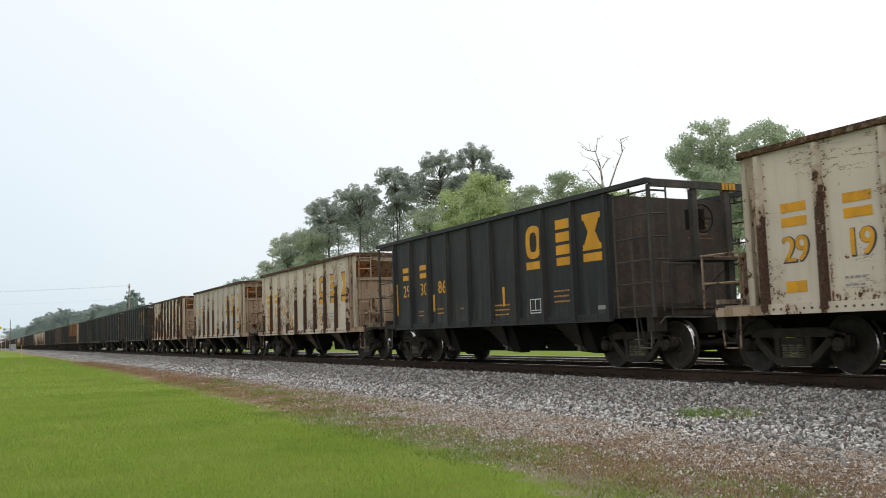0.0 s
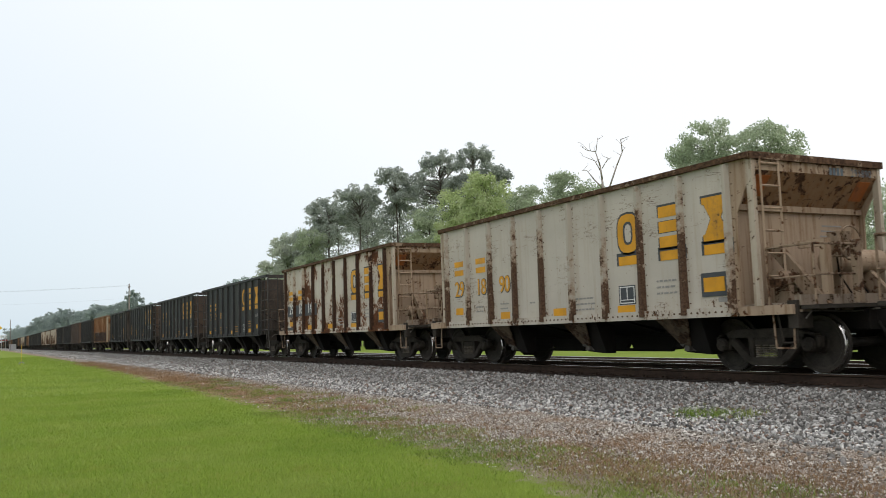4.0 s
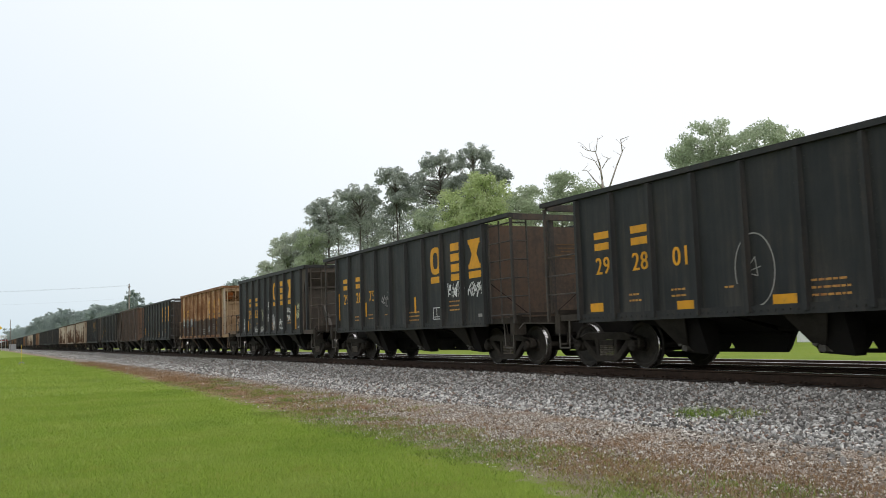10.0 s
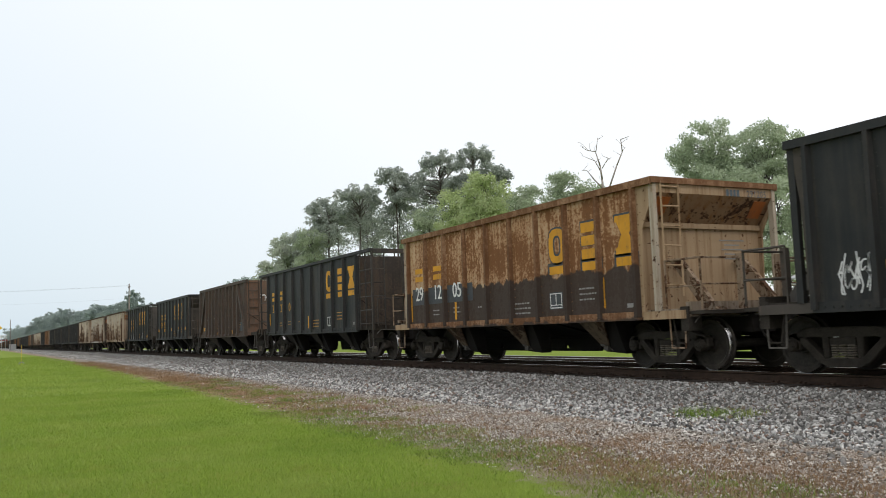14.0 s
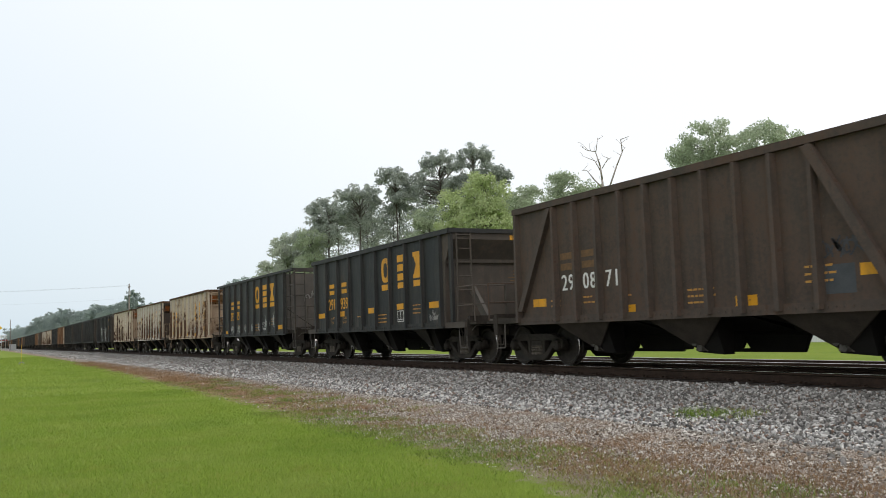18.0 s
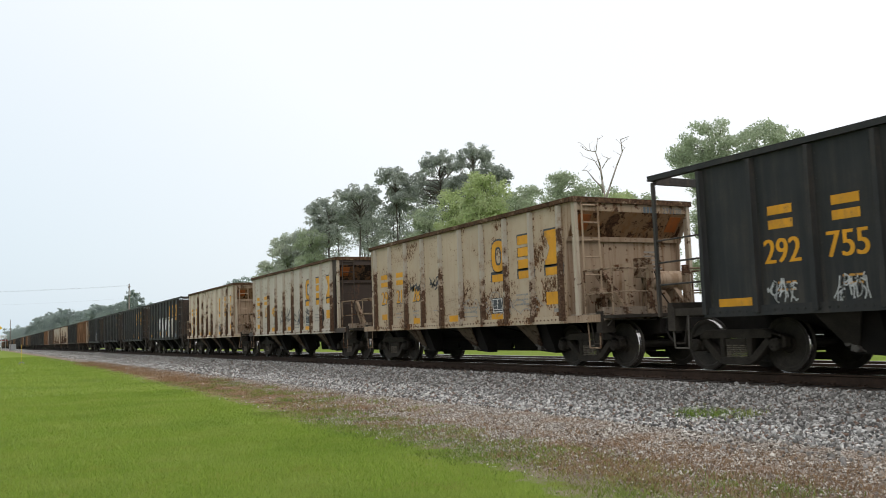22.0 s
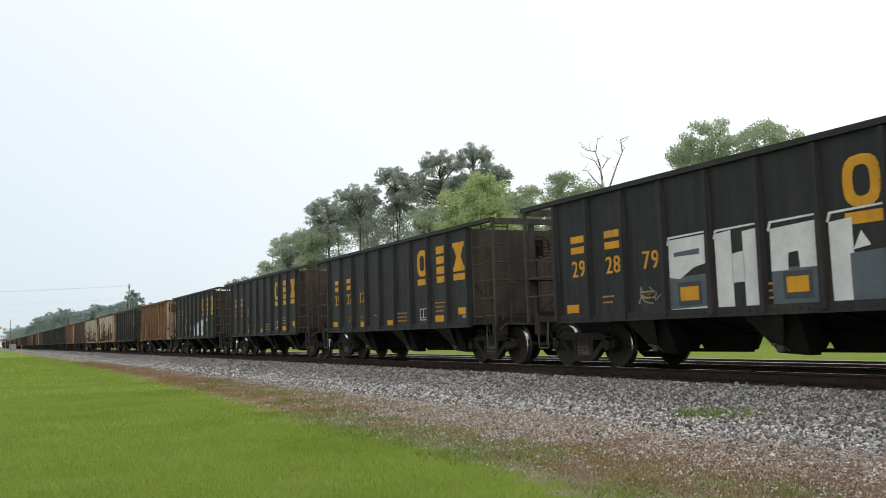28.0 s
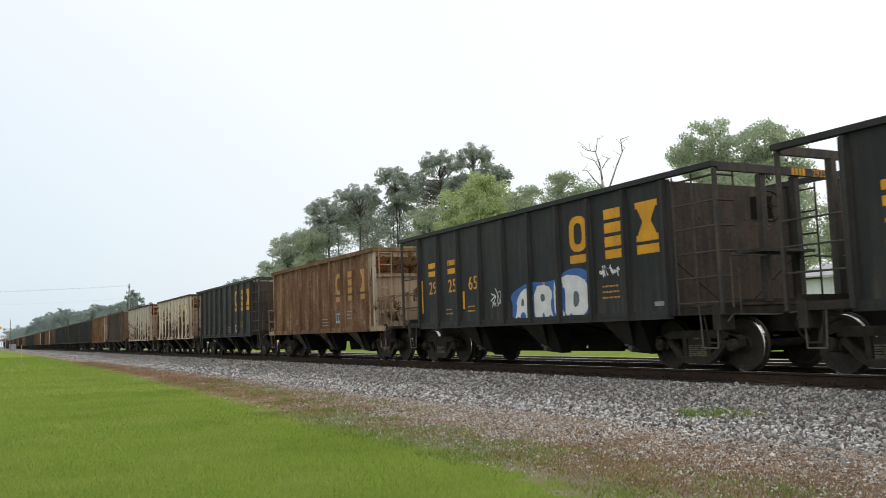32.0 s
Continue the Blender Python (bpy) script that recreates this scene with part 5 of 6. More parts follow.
PROTO, TRAIN = {}, []
last = 0.0
for i, (kind, number, spec, x) in enumerate(CARS):
    k = i + FIRST
    lite = k > 26
    x = x or last - 13.62
    last = x
    if (kind, lite) not in PROTO:
        car = KINDS[kind][0](lite)
        tagged(car, KINDS[kind][1] + " on the track", "hopper car", "hopper cars of the freight train")
        car.matrix_basis = pose(x, TRACK_Y, RAIL_Z)
        PROTO[kind, lite] = car
    else:
        car = copy_thing(PROTO[kind, lite], pose(x, TRACK_Y, RAIL_Z))
    TRAIN.append((k, kind, number, x, car))
for (k, kind, number, x, car), (_, _, spec, _) in zip(TRAIN, CARS):
    if k <= 32:
        mark_car(car, "cage" if kind == "cage_plain" else kind, number, spec)
        if spec == BLUE or number == "292565":
            tagged(car, "black hopper car with a large blue and white sprayed piece")
        if number == "292879":
            tagged(car, "black hopper car with large white sprayed blocks")


# ---------------------------------------------------------------- ground and track
def sheet(name, xs, rows, mat, label, category, kind="structure"):
    """A sheet over lines along the track: rows of (y, z)."""
    vs, fs = [], []
    for x in xs:
        vs += [(x, y, z) for y, z in rows]
    m = len(rows)
    for i in range(len(xs) - 1):
        for j in range(m - 1):
            fs.append((i * m + j, (i + 1) * m + j, (i + 1) * m + j + 1, i * m + j + 1))
    me = bpy.data.meshes.new(name)
    me.from_pydata(vs, [], fs)
    me.materials.append(mat)
    ob = new(name, me)
    return tagged(ob, label, category, "", kind)


def quick_mesh(name, verts, faces, mat):
    """A mesh from arrays: verts (n, 3), faces (m, k)."""
    me = bpy.data.meshes.new(name)
    me.vertices.add(len(verts))
    me.vertices.foreach_set("co", np.asarray(verts, np.float32).ravel())
    k = faces.shape[1]
    me.loops.add(faces.size)
    me.loops.foreach_set("vertex_index", faces.astype(np.int32).ravel())
    me.polygons.add(len(faces))
    me.polygons.foreach_set("loop_start", np.arange(0, faces.size, k, dtype=np.int32))
    me.polygons.foreach_set("use_smooth", [False] * len(faces))
    me.update(calc_edges=True)
    me.materials.append(mat)
    return me


def ground_material():
    k = Nodes("lawn_and_dirt")
    v = k.coord
    x, y = k.axis(v, 0), k.axis(v, 1)
    n1, n2, n3 = k.noise(v, 0.35, 5, 0.6), k.noise(v, 2.2, 6, 0.65), k.noise(v, 40.0, 5, 0.75)
    n4 = k.noise(k.stretch(v, (0.5, 1.6, 1.0)), 0.9, 4, 0.6)
    n5 = k.noise(v, 1.1, 5, 0.7)
    grass = k.mix(k.step(n1, 0.3, 0.7), (0.125, 0.196, 0.022), (0.190, 0.255, 0.036))
    grass = k.mix(k.step(n4, 0.45, 0.75), grass, (0.195, 0.240, 0.032))
    grass = k.mix(k.step(n3, 0.35, 0.8), grass, (0.205, 0.270, 0.040))
    grass = k.mix(k.step(n3, 0.44, 0.25), grass, (0.075, 0.125, 0.016))
    grass = k.mix(k.step(n5, 0.54, 0.72, 0.0, 0.6), grass, (0.21, 0.205, 0.045))
    dirt = k.mix(k.step(n2, 0.3, 0.7), (0.145, 0.116, 0.092), (0.31, 0.278, 0.248))
    dirt = k.mix(k.step(n3, 0.50, 0.62), dirt, (0.42, 0.395, 0.365))
    dirt = k.mix(k.step(n3, 0.47, 0.33), dirt, (0.075, 0.055, 0.042))
    edge = k.math("ADD", k.math("MULTIPLY", k.math("SUBTRACT", n1, 0.5), 1.6), k.math("MULTIPLY", k.math("SUBTRACT", n2, 0.5), 2.2))
    yy = k.math("ADD", k.math("ADD", y, edge), k.math("MULTIPLY", k.math("MAXIMUM", x, -70.0), 0.030))
    near = k.step(yy, 4.55, 5.15)
    far_side = k.step(yy, 25.0, 24.2)
    rusty = k.step(k.math("ADD", yy, k.math("MULTIPLY", k.math("SUBTRACT", n4, 0.5), 2.0)), 7.6, 6.4)
    dirt = k.mix(k.math("MULTIPLY", rusty, k.step(x, -11.0, -22.0, 0.35, 0.88)), dirt, k.mix(k.step(n2, 0.35, 0.65), (0.165, 0.106, 0.064), (0.335, 0.210, 0.118)))
    return k.finish(k.mix(k.math("MULTIPLY", near, far_side), grass, dirt), 0.95, 0.0, n3, 0.03, 0.9, 0.15)


def ballast_material():
    k = Nodes("crushed_stone_bed")
    v = k.coord
    vor = k.n.new("ShaderNodeTexVoronoi")
    vor.inputs["Scale"].default_value = 15.0
    k.l.new(v, vor.inputs["Vector"])
    tone = k.axis(vor.outputs["Color"], 0)
    col = k.mix(tone, (0.058, 0.056, 0.054), (0.43, 0.42, 0.40))
    col = k.mix(k.step(k.noise(v, 0.5, 4), 0.5, 0.75, 0.0, 0.5), col, (0.16, 0.105, 0.075))
    y = k.axis(v, 1)
    toe = k.step(k.math("ADD", y, k.math("MULTIPLY", k.math("SUBTRACT", k.noise(v, 0.6, 5), 0.5), 1.8)), 8.5, 7.3)
    col = k.mix(k.math("MULTIPLY", toe, 0.75), col, k.mix(k.noise(v, 9.0, 5, 0.7), (0.16, 0.108, 0.066), (0.40, 0.290, 0.195)))
    # the train's shade painted into the bed, from the rail's near side to the siding
    train_shade = k.math("MULTIPLY", k.step(y, 10.75, 11.1), k.step(y, 21.4, 20.6))
    col = k.mix(k.math("MULTIPLY", train_shade, 0.88), col, (0.024, 0.018, 0.014))
    return k.finish(col, 0.9, 0.0, k.math("SUBTRACT", 1.0, vor.outputs["Distance"]), 0.05, 1.0, 0.2)


def stone_material():
    k = Nodes("crushed_granite")
    r = k.island()
    n = k.noise(k.coord, 30.0, 4, 0.6)
    y = k.axis(k.coord, 1)
    col = k.mix(k.math("POWER", r, 1.6), (0.058, 0.058, 0.058), (0.75, 0.74, 0.715))
    col = k.mix(k.step(k.math("FRACT", k.math("MULTIPLY", r, 17.0)), 0.90, 0.92), col, (0.19, 0.125, 0.095))
    col = k.mix(k.math("MULTIPLY", n, 0.2), col, (0.18, 0.16, 0.14))
    # stones get darker up the slope towards the track
    upslope = k.step(k.math("ADD", y, k.math("MULTIPLY", k.noise(k.coord, 0.8, 4), 1.6)), 9.4, 10.6, 0.0, 0.45)
    col = k.mix(upslope, col, (0.085, 0.078, 0.070))
    return k.finish(col, 0.85, 0.0, n, 0.004, 0.6, 0.25)


def gravel_material():
    k = Nodes("brown_and_grey_gravel")
    r = k.island()
    n = k.noise(k.coord, 1.3, 5, 0.6)
    col = k.mix(k.math("POWER", r, 1.5), (0.09, 0.067, 0.050), (0.70, 0.67, 0.62))
    soil = k.step(n, 0.46, 0.66, 0.04, 0.55)
    col = k.mix(soil, col, (0.27, 0.172, 0.105))
    return k.finish(col, 0.9, 0.0, None, 0, 0, 0.2)


def single_stone_material():
    k = Nodes("loose_granite")
    r = k.random()
    n = k.noise(k.coord, 30.0, 4, 0.6)
    col = k.mix(r, (0.10, 0.097, 0.094), (0.42, 0.405, 0.385))
    col = k.mix(k.math("MULTIPLY", n, 0.4), col, (0.25, 0.22, 0.19))
    return k.finish(col, 0.85, 0.0, n, 0.004, 0.6, 0.25)


M["ground"] = ground_material()
M["ballast"] = ballast_material()
M["stone"] = stone_material()
M["single_stone"] = single_stone_material()
M["gravel"] = gravel_material()
far = [-2600, -1400, -900, -650] + [-500 + 10 * i for i in range(45)] + [-60 + 2 * i for i in range(46)] + [40, 60, 120, 300, 900, 2600]
ground = sheet("ground", far, [(-2500, 0), (-300, 0), (-60, 0), (-20, 0)] + [(-12 + i, 0.0) for i in range(18)] + [(6.5, 0.0), (8, -0.02), (12, -0.02), (17, 0.0), (24, 0.0), (60, 0.0), (150, 0), (400, 0), (2600, 0)],
               M["ground"], "mown green lawn that turns to gravelly dirt beside the track", "ground")
bed_rows = [(6.9, 0.003), (8.4, 0.085), (9.4, 0.225), (10.4, 0.37), (10.8, 0.425), (11.2, 0.435), (12.35, 0.44), (13.4, 0.44), (13.9, 0.40), (15.2, 0.15), (17.5, 0.05), (20.6, 0.03), (21.0, 0.04), (23.6, 0.04), (24.6, 0.0)]
bed_x = [-900, -600, -400, -250, -150] + [-100 + 1.0 * i for i in range(121)] + [40, 80, 200]
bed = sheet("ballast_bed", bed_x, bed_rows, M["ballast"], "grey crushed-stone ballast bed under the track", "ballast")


def bed_height(y):
    return np.interp(y, [r[0] for r in bed_rows], [r[1] for r in bed_rows])


def stone_shapes(rng, n):
    """Angular stones: twenty-sided lumps with shaken corners, radius one."""
    g = (1 + 5 ** 0.5) / 2
    v = np.array([(-1, g, 0), (1, g, 0), (-1, -g, 0), (1, -g, 0), (0, -1, g), (0, 1, g), (0, -1, -g), (0, 1, -g), (g, 0, -1), (g, 0, 1), (-g, 0, -1), (-g, 0, 1)]) / (1 + g * g) ** 0.5
    f = np.array([(0, 11, 5), (0, 5, 1), (0, 1, 7), (0, 7, 10), (0, 10, 11), (1, 5, 9), (5, 11, 4), (11, 10, 2), (10, 7, 6), (7, 1, 8),
                  (3, 9, 4), (3, 4, 2), (3, 2, 6), (3, 6, 8), (3, 8, 9), (4, 9, 5), (2, 4, 11), (6, 2, 10), (8, 6, 7), (9, 8, 1)])
    s = v[None] * rng.uniform(0.55, 1.25, (n, 12, 1)) * rng.uniform(0.5, 1.3, (n, 1, 3))
    a = rng.uniform(0, 2 * np.pi, (n, 1))
    t = rng.uniform(-0.7, 0.7, (n, 1))
    x, y, z = s[..., 0], s[..., 1], s[..., 2]
    y, z = y * np.cos(t) - z * np.sin(t), y * np.sin(t) + z * np.cos(t)
    x, y = x * np.cos(a) - y * np.sin(a), x * np.sin(a) + y * np.cos(a)
    return np.stack([x, y, z], -1), f


def chip_shapes(rng, n):
    """Small eight-sided chips, radius one."""
    v = np.array([(1, 0, 0), (-1, 0, 0), (0, 1, 0), (0, -1, 0), (0, 0, 1), (0, 0, -1)], float)
    f = np.array([(0, 2, 4), (2, 1, 4), (1, 3, 4), (3, 0, 4), (2, 0, 5), (1, 2, 5), (3, 1, 5), (0, 3, 5)])
    s = v[None] * rng.uniform(0.6, 1.3, (n, 6, 1)) + rng.normal(0, 0.22, (n, 6, 3))
    a = rng.uniform(0, 2 * np.pi, (n, 1))
    x, y, z = s[..., 0], s[..., 1], s[..., 2] * 0.75
    return np.stack([x * np.cos(a) - y * np.sin(a), x * np.sin(a) + y * np.cos(a), z], -1), f


def stones(name, seed, n, xr, yr, size, label, thin=None, shapes=stone_shapes, mat="stone"):
    rng = np.random.default_rng(seed)
    x, y = rng.uniform(*xr, n), rng.uniform(*yr, n)
    if thin:
        keep = rng.uniform(size=n) < thin(x, y)
        x, y = x[keep], y[keep]
    n = len(x)
    r = rng.uniform(size[0], size[1], n)
    v, f = shapes(rng, n)
    z = bed_height(y) + r * rng.uniform(-0.1, 0.65, n)
    v = v * r[:, None, None] + np.stack([x, y, z], -1)[:, None, :]
    faces = (f[None] + v.shape[1] * np.arange(n)[:, None, None]).reshape(-1, 3)
    ob = new(name, quick_mesh(name, v.reshape(-1, 3), faces, M[mat]))
    return tagged(ob, label, "stones", "", "stuff")


stones("ballast_stones", 1, 27000, (-15, -3.5), (8.2, 10.95), (0.014, 0.036), "loose grey granite stones of the ballast shoulder")
stones("ballast_stones", 2, 22000, (-34, -15), (8.1, 10.95), (0.020, 0.046), "loose grey granite stones of the ballast shoulder", None, chip_shapes)
stones("ballast_stones", 3, 14000, (-85, -34), (8.0, 10.95), (0.032, 0.066), "loose grey granite stones of the ballast shoulder", None, chip_shapes)
thinning = lambda x, y: np.clip((y - 5.0) / 1.6, 0.06, 1.0)
stones("scattered_gravel", 4, 80000, (-15, -3.2), (4.9, 8.6), (0.005, 0.017), "small stones scattered over the dirt", thinning, chip_shapes, "gravel")
stones("scattered_gravel", 6, 9000, (-16, -3.2), (5.6, 8.7), (0.012, 0.028), "small stones scattered over the dirt", lambda x, y: np.clip((y - 5.4) / 3.0, 0.04, 1.0), chip_shapes, "gravel")
stones("ballast_stones", 7, 9000, (-190, -85), (8.0, 10.95), (0.05, 0.10), "loose grey granite stones of the ballast shoulder", None, chip_shapes)
brown_strip = lambda x, y: np.clip((y - 6.9) / 1.3, 0.05, 1.0) + np.clip((x + 22) / 7, 0.0, 1.0) * np.clip((y - 5.2) / 1.6, 0.0, 0.8)
stones("scattered_gravel", 8, 12000, (-110, -42), (5.9, 8.5), (0.016, 0.040), "small stones scattered over the dirt", brown_strip, chip_shapes, "gravel")
stones("scattered_gravel", 5, 26000, (-42, -15), (5.2, 8.5), (0.009, 0.026), "small stones scattered over the dirt", brown_strip, chip_shapes, "gravel")
# the stones nearest to the camera's place, one by one
rng = np.random.default_rng(9)
sv, sf = stone_shapes(rng, 10)
singles = [quick_mesh("stone", v, sf, M["single_stone"]) for v in sv]
for i in range(280):
    y = rng.uniform(7.4, 10.4)
    x = -0.74 * y + rng.uniform(-2.6, 0.2)
    r = rng.uniform(0.020, 0.038)
    s = new("stone", singles[i % 10])
    s.parent = bed
    s.matrix_basis = pose(x, y, float(bed_height(y)) + r * 0.75, 0, 0, rng.uniform(0, 360)) @ Matrix.Scale(r, 4)


# ---------------------------------------------------------------- rails
def rail_profile():
    return [(-0.07, 0.0), (0.07, 0.0), (0.07, 0.012), (0.012, 0.035), (0.010, 0.13), (0.036, 0.145), (0.036, 0.172), (0.028, 0.18), (-0.028, 0.18), (-0.036, 0.172), (-0.036, 0.145), (-0.010, 0.13), (-0.012, 0.035), (-0.07, 0.012)]


def rail(y, z):
    bm = bmesh.new()
    pr = rail_profile()
    rings = [[bm.verts.new((x, y + a, z - 0.18 + b)) for a, b in pr] for x in (-900, 150)]
    for i in range(len(pr)):
        j = (i + 1) % len(pr)
        f = bm.faces.new((rings[0][i], rings[0][j], rings[1][j], rings[1][i]))
        f.material_index = 1 if i in (7, 8) else 0
    tagged(new("rail", mesh_of("rail", bm, (M["rail"], M["rail_top"]))), "rust-brown steel rail with a polished head", "rail", "rails of the tracks", "structure")


for y, z in ((TRACK_Y - 0.753, RAIL_Z), (TRACK_Y + 0.753, RAIL_Z), (21.50, 0.17), (22.99, 0.17)):
    rail(y, z)


def sleeper_mesh():
    bm = bmesh.new()
    box(bm, (-0.115, 0.115), (-1.3, 1.3), (0.27, 0.455))
    bmesh.ops.bevel(bm, geom=list(bm.edges), offset=0.012, segments=1, affect="EDGES")
    return mesh_of("sleeper", bm, M["sleeper"])


sl = sleeper_mesh()
random.seed(3)
for i in range(150):
    x = 2 - i * 0.53
    tagged(new("sleeper", sl), "dark weathered wooden sleeper in the ballast", "sleeper", "sleepers of the track", "structure").matrix_basis = pose(x, TRACK_Y + random.uniform(-0.04, 0.04), 0, 0, 0, random.uniform(-0.8, 0.8))
bm = bmesh.new()
for i in range(1200):
    x = 2 - (150 + i) * 0.53
    box(bm, (x - 0.115, x + 0.115), (TRACK_Y - 1.3, TRACK_Y + 1.3), (0.27, 0.455))
tagged(new("far_sleepers", mesh_of("far_sleepers", bm, M["sleeper"])), "dark wooden sleepers along the far track", "sleepers", "", "stuff")


def spike_plate():
    bm = bmesh.new()
    box(bm, (-0.09, 0.09), (-0.16, 0.16), (0.447, 0.462))
    for s in (-1, 1):
        for a in (-0.05, 0.05):
            box(bm, (a - 0.012, a + 0.012), sorted((s * 0.085, s * 0.125)), (0.46, 0.492))
    return mesh_of("tie_plate", bm, M["rail"])


tp = spike_plate()
for i in range(70):
    for y in (TRACK_Y - 0.753,):
        tagged(new("tie_plate", tp), "rusty tie plate with spikes under the rail", "tie plate", "tie plates of the near rail", "structure").matrix_basis = pose(2 - i * 0.53, y, 0)


# ---------------------------------------------------------------- grass
def blade_material(name, a, b, c):
    k = Nodes(name)
    col = k.mix(k.island(), a, b)
    col = k.mix(k.step(k.noise(k.coord, 0.6, 4), 0.42, 0.7), col, c)
    col = k.mix(k.step(k.noise(k.coord, 1.3, 5, 0.65), 0.53, 0.72, 0.0, 0.55), col, tuple(0.5 * (p + q) * f for p, q, f in zip(a, c, (1.15, 0.86, 1.0))))
    col = k.mix(k.step(k.noise(k.coord, 0.35, 3), 0.50, 0.30, 0.0, 0.5), col, tuple(0.85 * p for p in a))
    return k.finish(col, 0.75, 0.0, None, 0, 0, 0.15)


M["blade"] = blade_material("grass_blades", (0.155, 0.255, 0.030), (0.275, 0.385, 0.060), (0.265, 0.345, 0.070))
M["weed"] = blade_material("weed_blades", (0.12, 0.19, 0.035), (0.22, 0.29, 0.06), (0.25, 0.23, 0.08))
M["dry"] = blade_material("dry_stalks", (0.17, 0.104, 0.056), (0.35, 0.225, 0.128), (0.26, 0.160, 0.086))


def blades(name, seed, x, y, z, height, width, mat, label, flop=0.5):
    rng = np.random.default_rng(seed)
    n = len(x)
    a = rng.uniform(0, 2 * np.pi, n)
    w = width * rng.uniform(0.6, 1.3, n)
    h = height * rng.uniform(0.45, 1.2, n)
    base = np.stack([x, y, z], -1)
    side = np.stack([np.cos(a) * w, np.sin(a) * w, np.zeros(n)], -1)
    tip = base + np.stack([rng.normal(0, flop, n) * h, rng.normal(0, flop, n) * h, h], -1)
    v = np.stack([base - side, base + side, tip], 1).reshape(-1, 3)
    ob = new(name, quick_mesh(name, v, np.arange(3 * n).reshape(-1, 3), M[mat]))
    return tagged(ob, label, "grass", "", "stuff")



def lawn_edge(x):
    return 4.55 - 0.030 * np.maximum(x, -70.0) + 0.28 * np.sin(x * 0.9) + 0.2 * np.sin(x * 2.3 + 1)


def lawn(seed, n, xr, yr, h, w):
    r = np.random.default_rng(seed)
    x, y = r.uniform(*xr, n), r.uniform(*yr, n)
    keep = y < lawn_edge(x) + r.normal(0, 0.35, n)
    x, y = x[keep], y[keep]
    blades("grass", seed, x, y, np.zeros(len(x)), h, w, "blade", "short mown green grass of the lawn")


lawn(21, 200000, (-15, -5.0), (-0.6, 6.4), 0.034, 0.0026)
lawn(22, 130000, (-28, -15), (-2.0, 6.8), 0.036, 0.0042)
lawn(23, 80000, (-60, -28), (-5.0, 8.0), 0.04, 0.009)
lawn(24, 60000, (-130, -60), (-8.0, 9.0), 0.05, 0.020)


def tufts(name, seed, n_tuft, per, xr, yr, h, w, mat, label, spread=0.10):
    r = np.random.default_rng(seed)
    cx, cy = r.uniform(*xr, n_tuft), r.uniform(*yr, n_tuft)
    x = (cx[:, None] + r.normal(0, spread, (n_tuft, per))).ravel()
    y = (cy[:, None] + r.normal(0, spread, (n_tuft, per))).ravel()
    blades(name, seed, x, y, np.where(y > 7.2, bed_height(y), 0.01), h, w, mat, label, 0.7)


tufts("weeds", 31, 230, 60, (-17, -5), (4.8, 6.4), 0.050, 0.005, "weed", "patchy weeds at the edge of the gravel", 0.17)
tufts("weeds", 32, 7, 110, (-9.9, -8.6), (8.85, 9.2), 0.10, 0.006, "weed", "small weed patch among the ballast stones", 0.12)
tufts("weeds", 33, 110, 45, (-32, -14), (5.6, 7.6), 0.07, 0.007, "weed", "patchy weeds at the edge of the gravel", 0.14)
tufts("dry_stalks", 34, 520, 26, (-9.0, -3.8), (5.3, 7.6), 0.045, 0.004, "dry", "brown dry stalks on the dirt", 0.12)
tufts("dry_stalks", 35, 300, 34, (-34, -9), (5.6, 7.6), 0.05, 0.006, "dry", "brown dry stalks on the dirt", 0.2)
tufts("dry_stalks", 36, 420, 30, (-75, -30), (6.2, 7.7), 0.06, 0.012, "dry", "brown dry stalks on the dirt", 0.3)


# ---------------------------------------------------------------- trees
def leaf_material(name, a, b, c):
    k = Nodes(name)
    col = k.mix(k.island(), a, b)
    col = k.mix(k.step(k.noise(k.coord, 0.45, 3), 0.45, 0.7), col, c)
    m = k.finish(col, 0.7, 0.0, None, 0, 0, 0.25)
    tr = k.n.new("ShaderNodeBsdfTranslucent")
    k.l.new(col, tr.inputs[0])
    mx = k.n.new("ShaderNodeMixShader")
    mx.inputs[0].default_value = 0.5
    k.l.new(k.bsdf.outputs[0], mx.inputs[1])
    k.l.new(tr.outputs[0], mx.inputs[2])
    k.l.new(mx.outputs[0], k.out.inputs[0])
    return m


# bark and leaf colours are lightened to stand in for haze
M["bark"] = plain("grey_brown_bark", (0.085, 0.074, 0.066), (0.15, 0.132, 0.118), 3, 0.95, 0, 0.02, 14)
M["dead"] = plain("bleached_dead_wood", (0.24, 0.21, 0.19), (0.38, 0.34, 0.31), 3, 0.95, 0, 0.02, 14)
M["pine"] = leaf_material("haze_pale_pine_needles", (0.245, 0.280, 0.245), (0.47, 0.515, 0.455), (0.45, 0.49, 0.43))
M["oak"] = leaf_material("haze_pale_oak_leaves", (0.30, 0.365, 0.235), (0.51, 0.58, 0.415), (0.49, 0.555, 0.40))
M["bright"] = leaf_material("fresh_spring_leaves", (0.31, 0.39, 0.16), (0.60, 0.68, 0.38), (0.54, 0.61, 0.36))
M["pale"] = leaf_material("haze_pale_willow_leaves", (0.37, 0.42, 0.33), (0.52, 0.57, 0.45), (0.54, 0.58, 0.47))
# woods beyond the crossing: haze is mixed into this leaf colour
M["distant"] = leaf_material("haze_tinted_distant_leaves", (0.30, 0.365, 0.345), (0.37, 0.43, 0.41), (0.40, 0.46, 0.44))


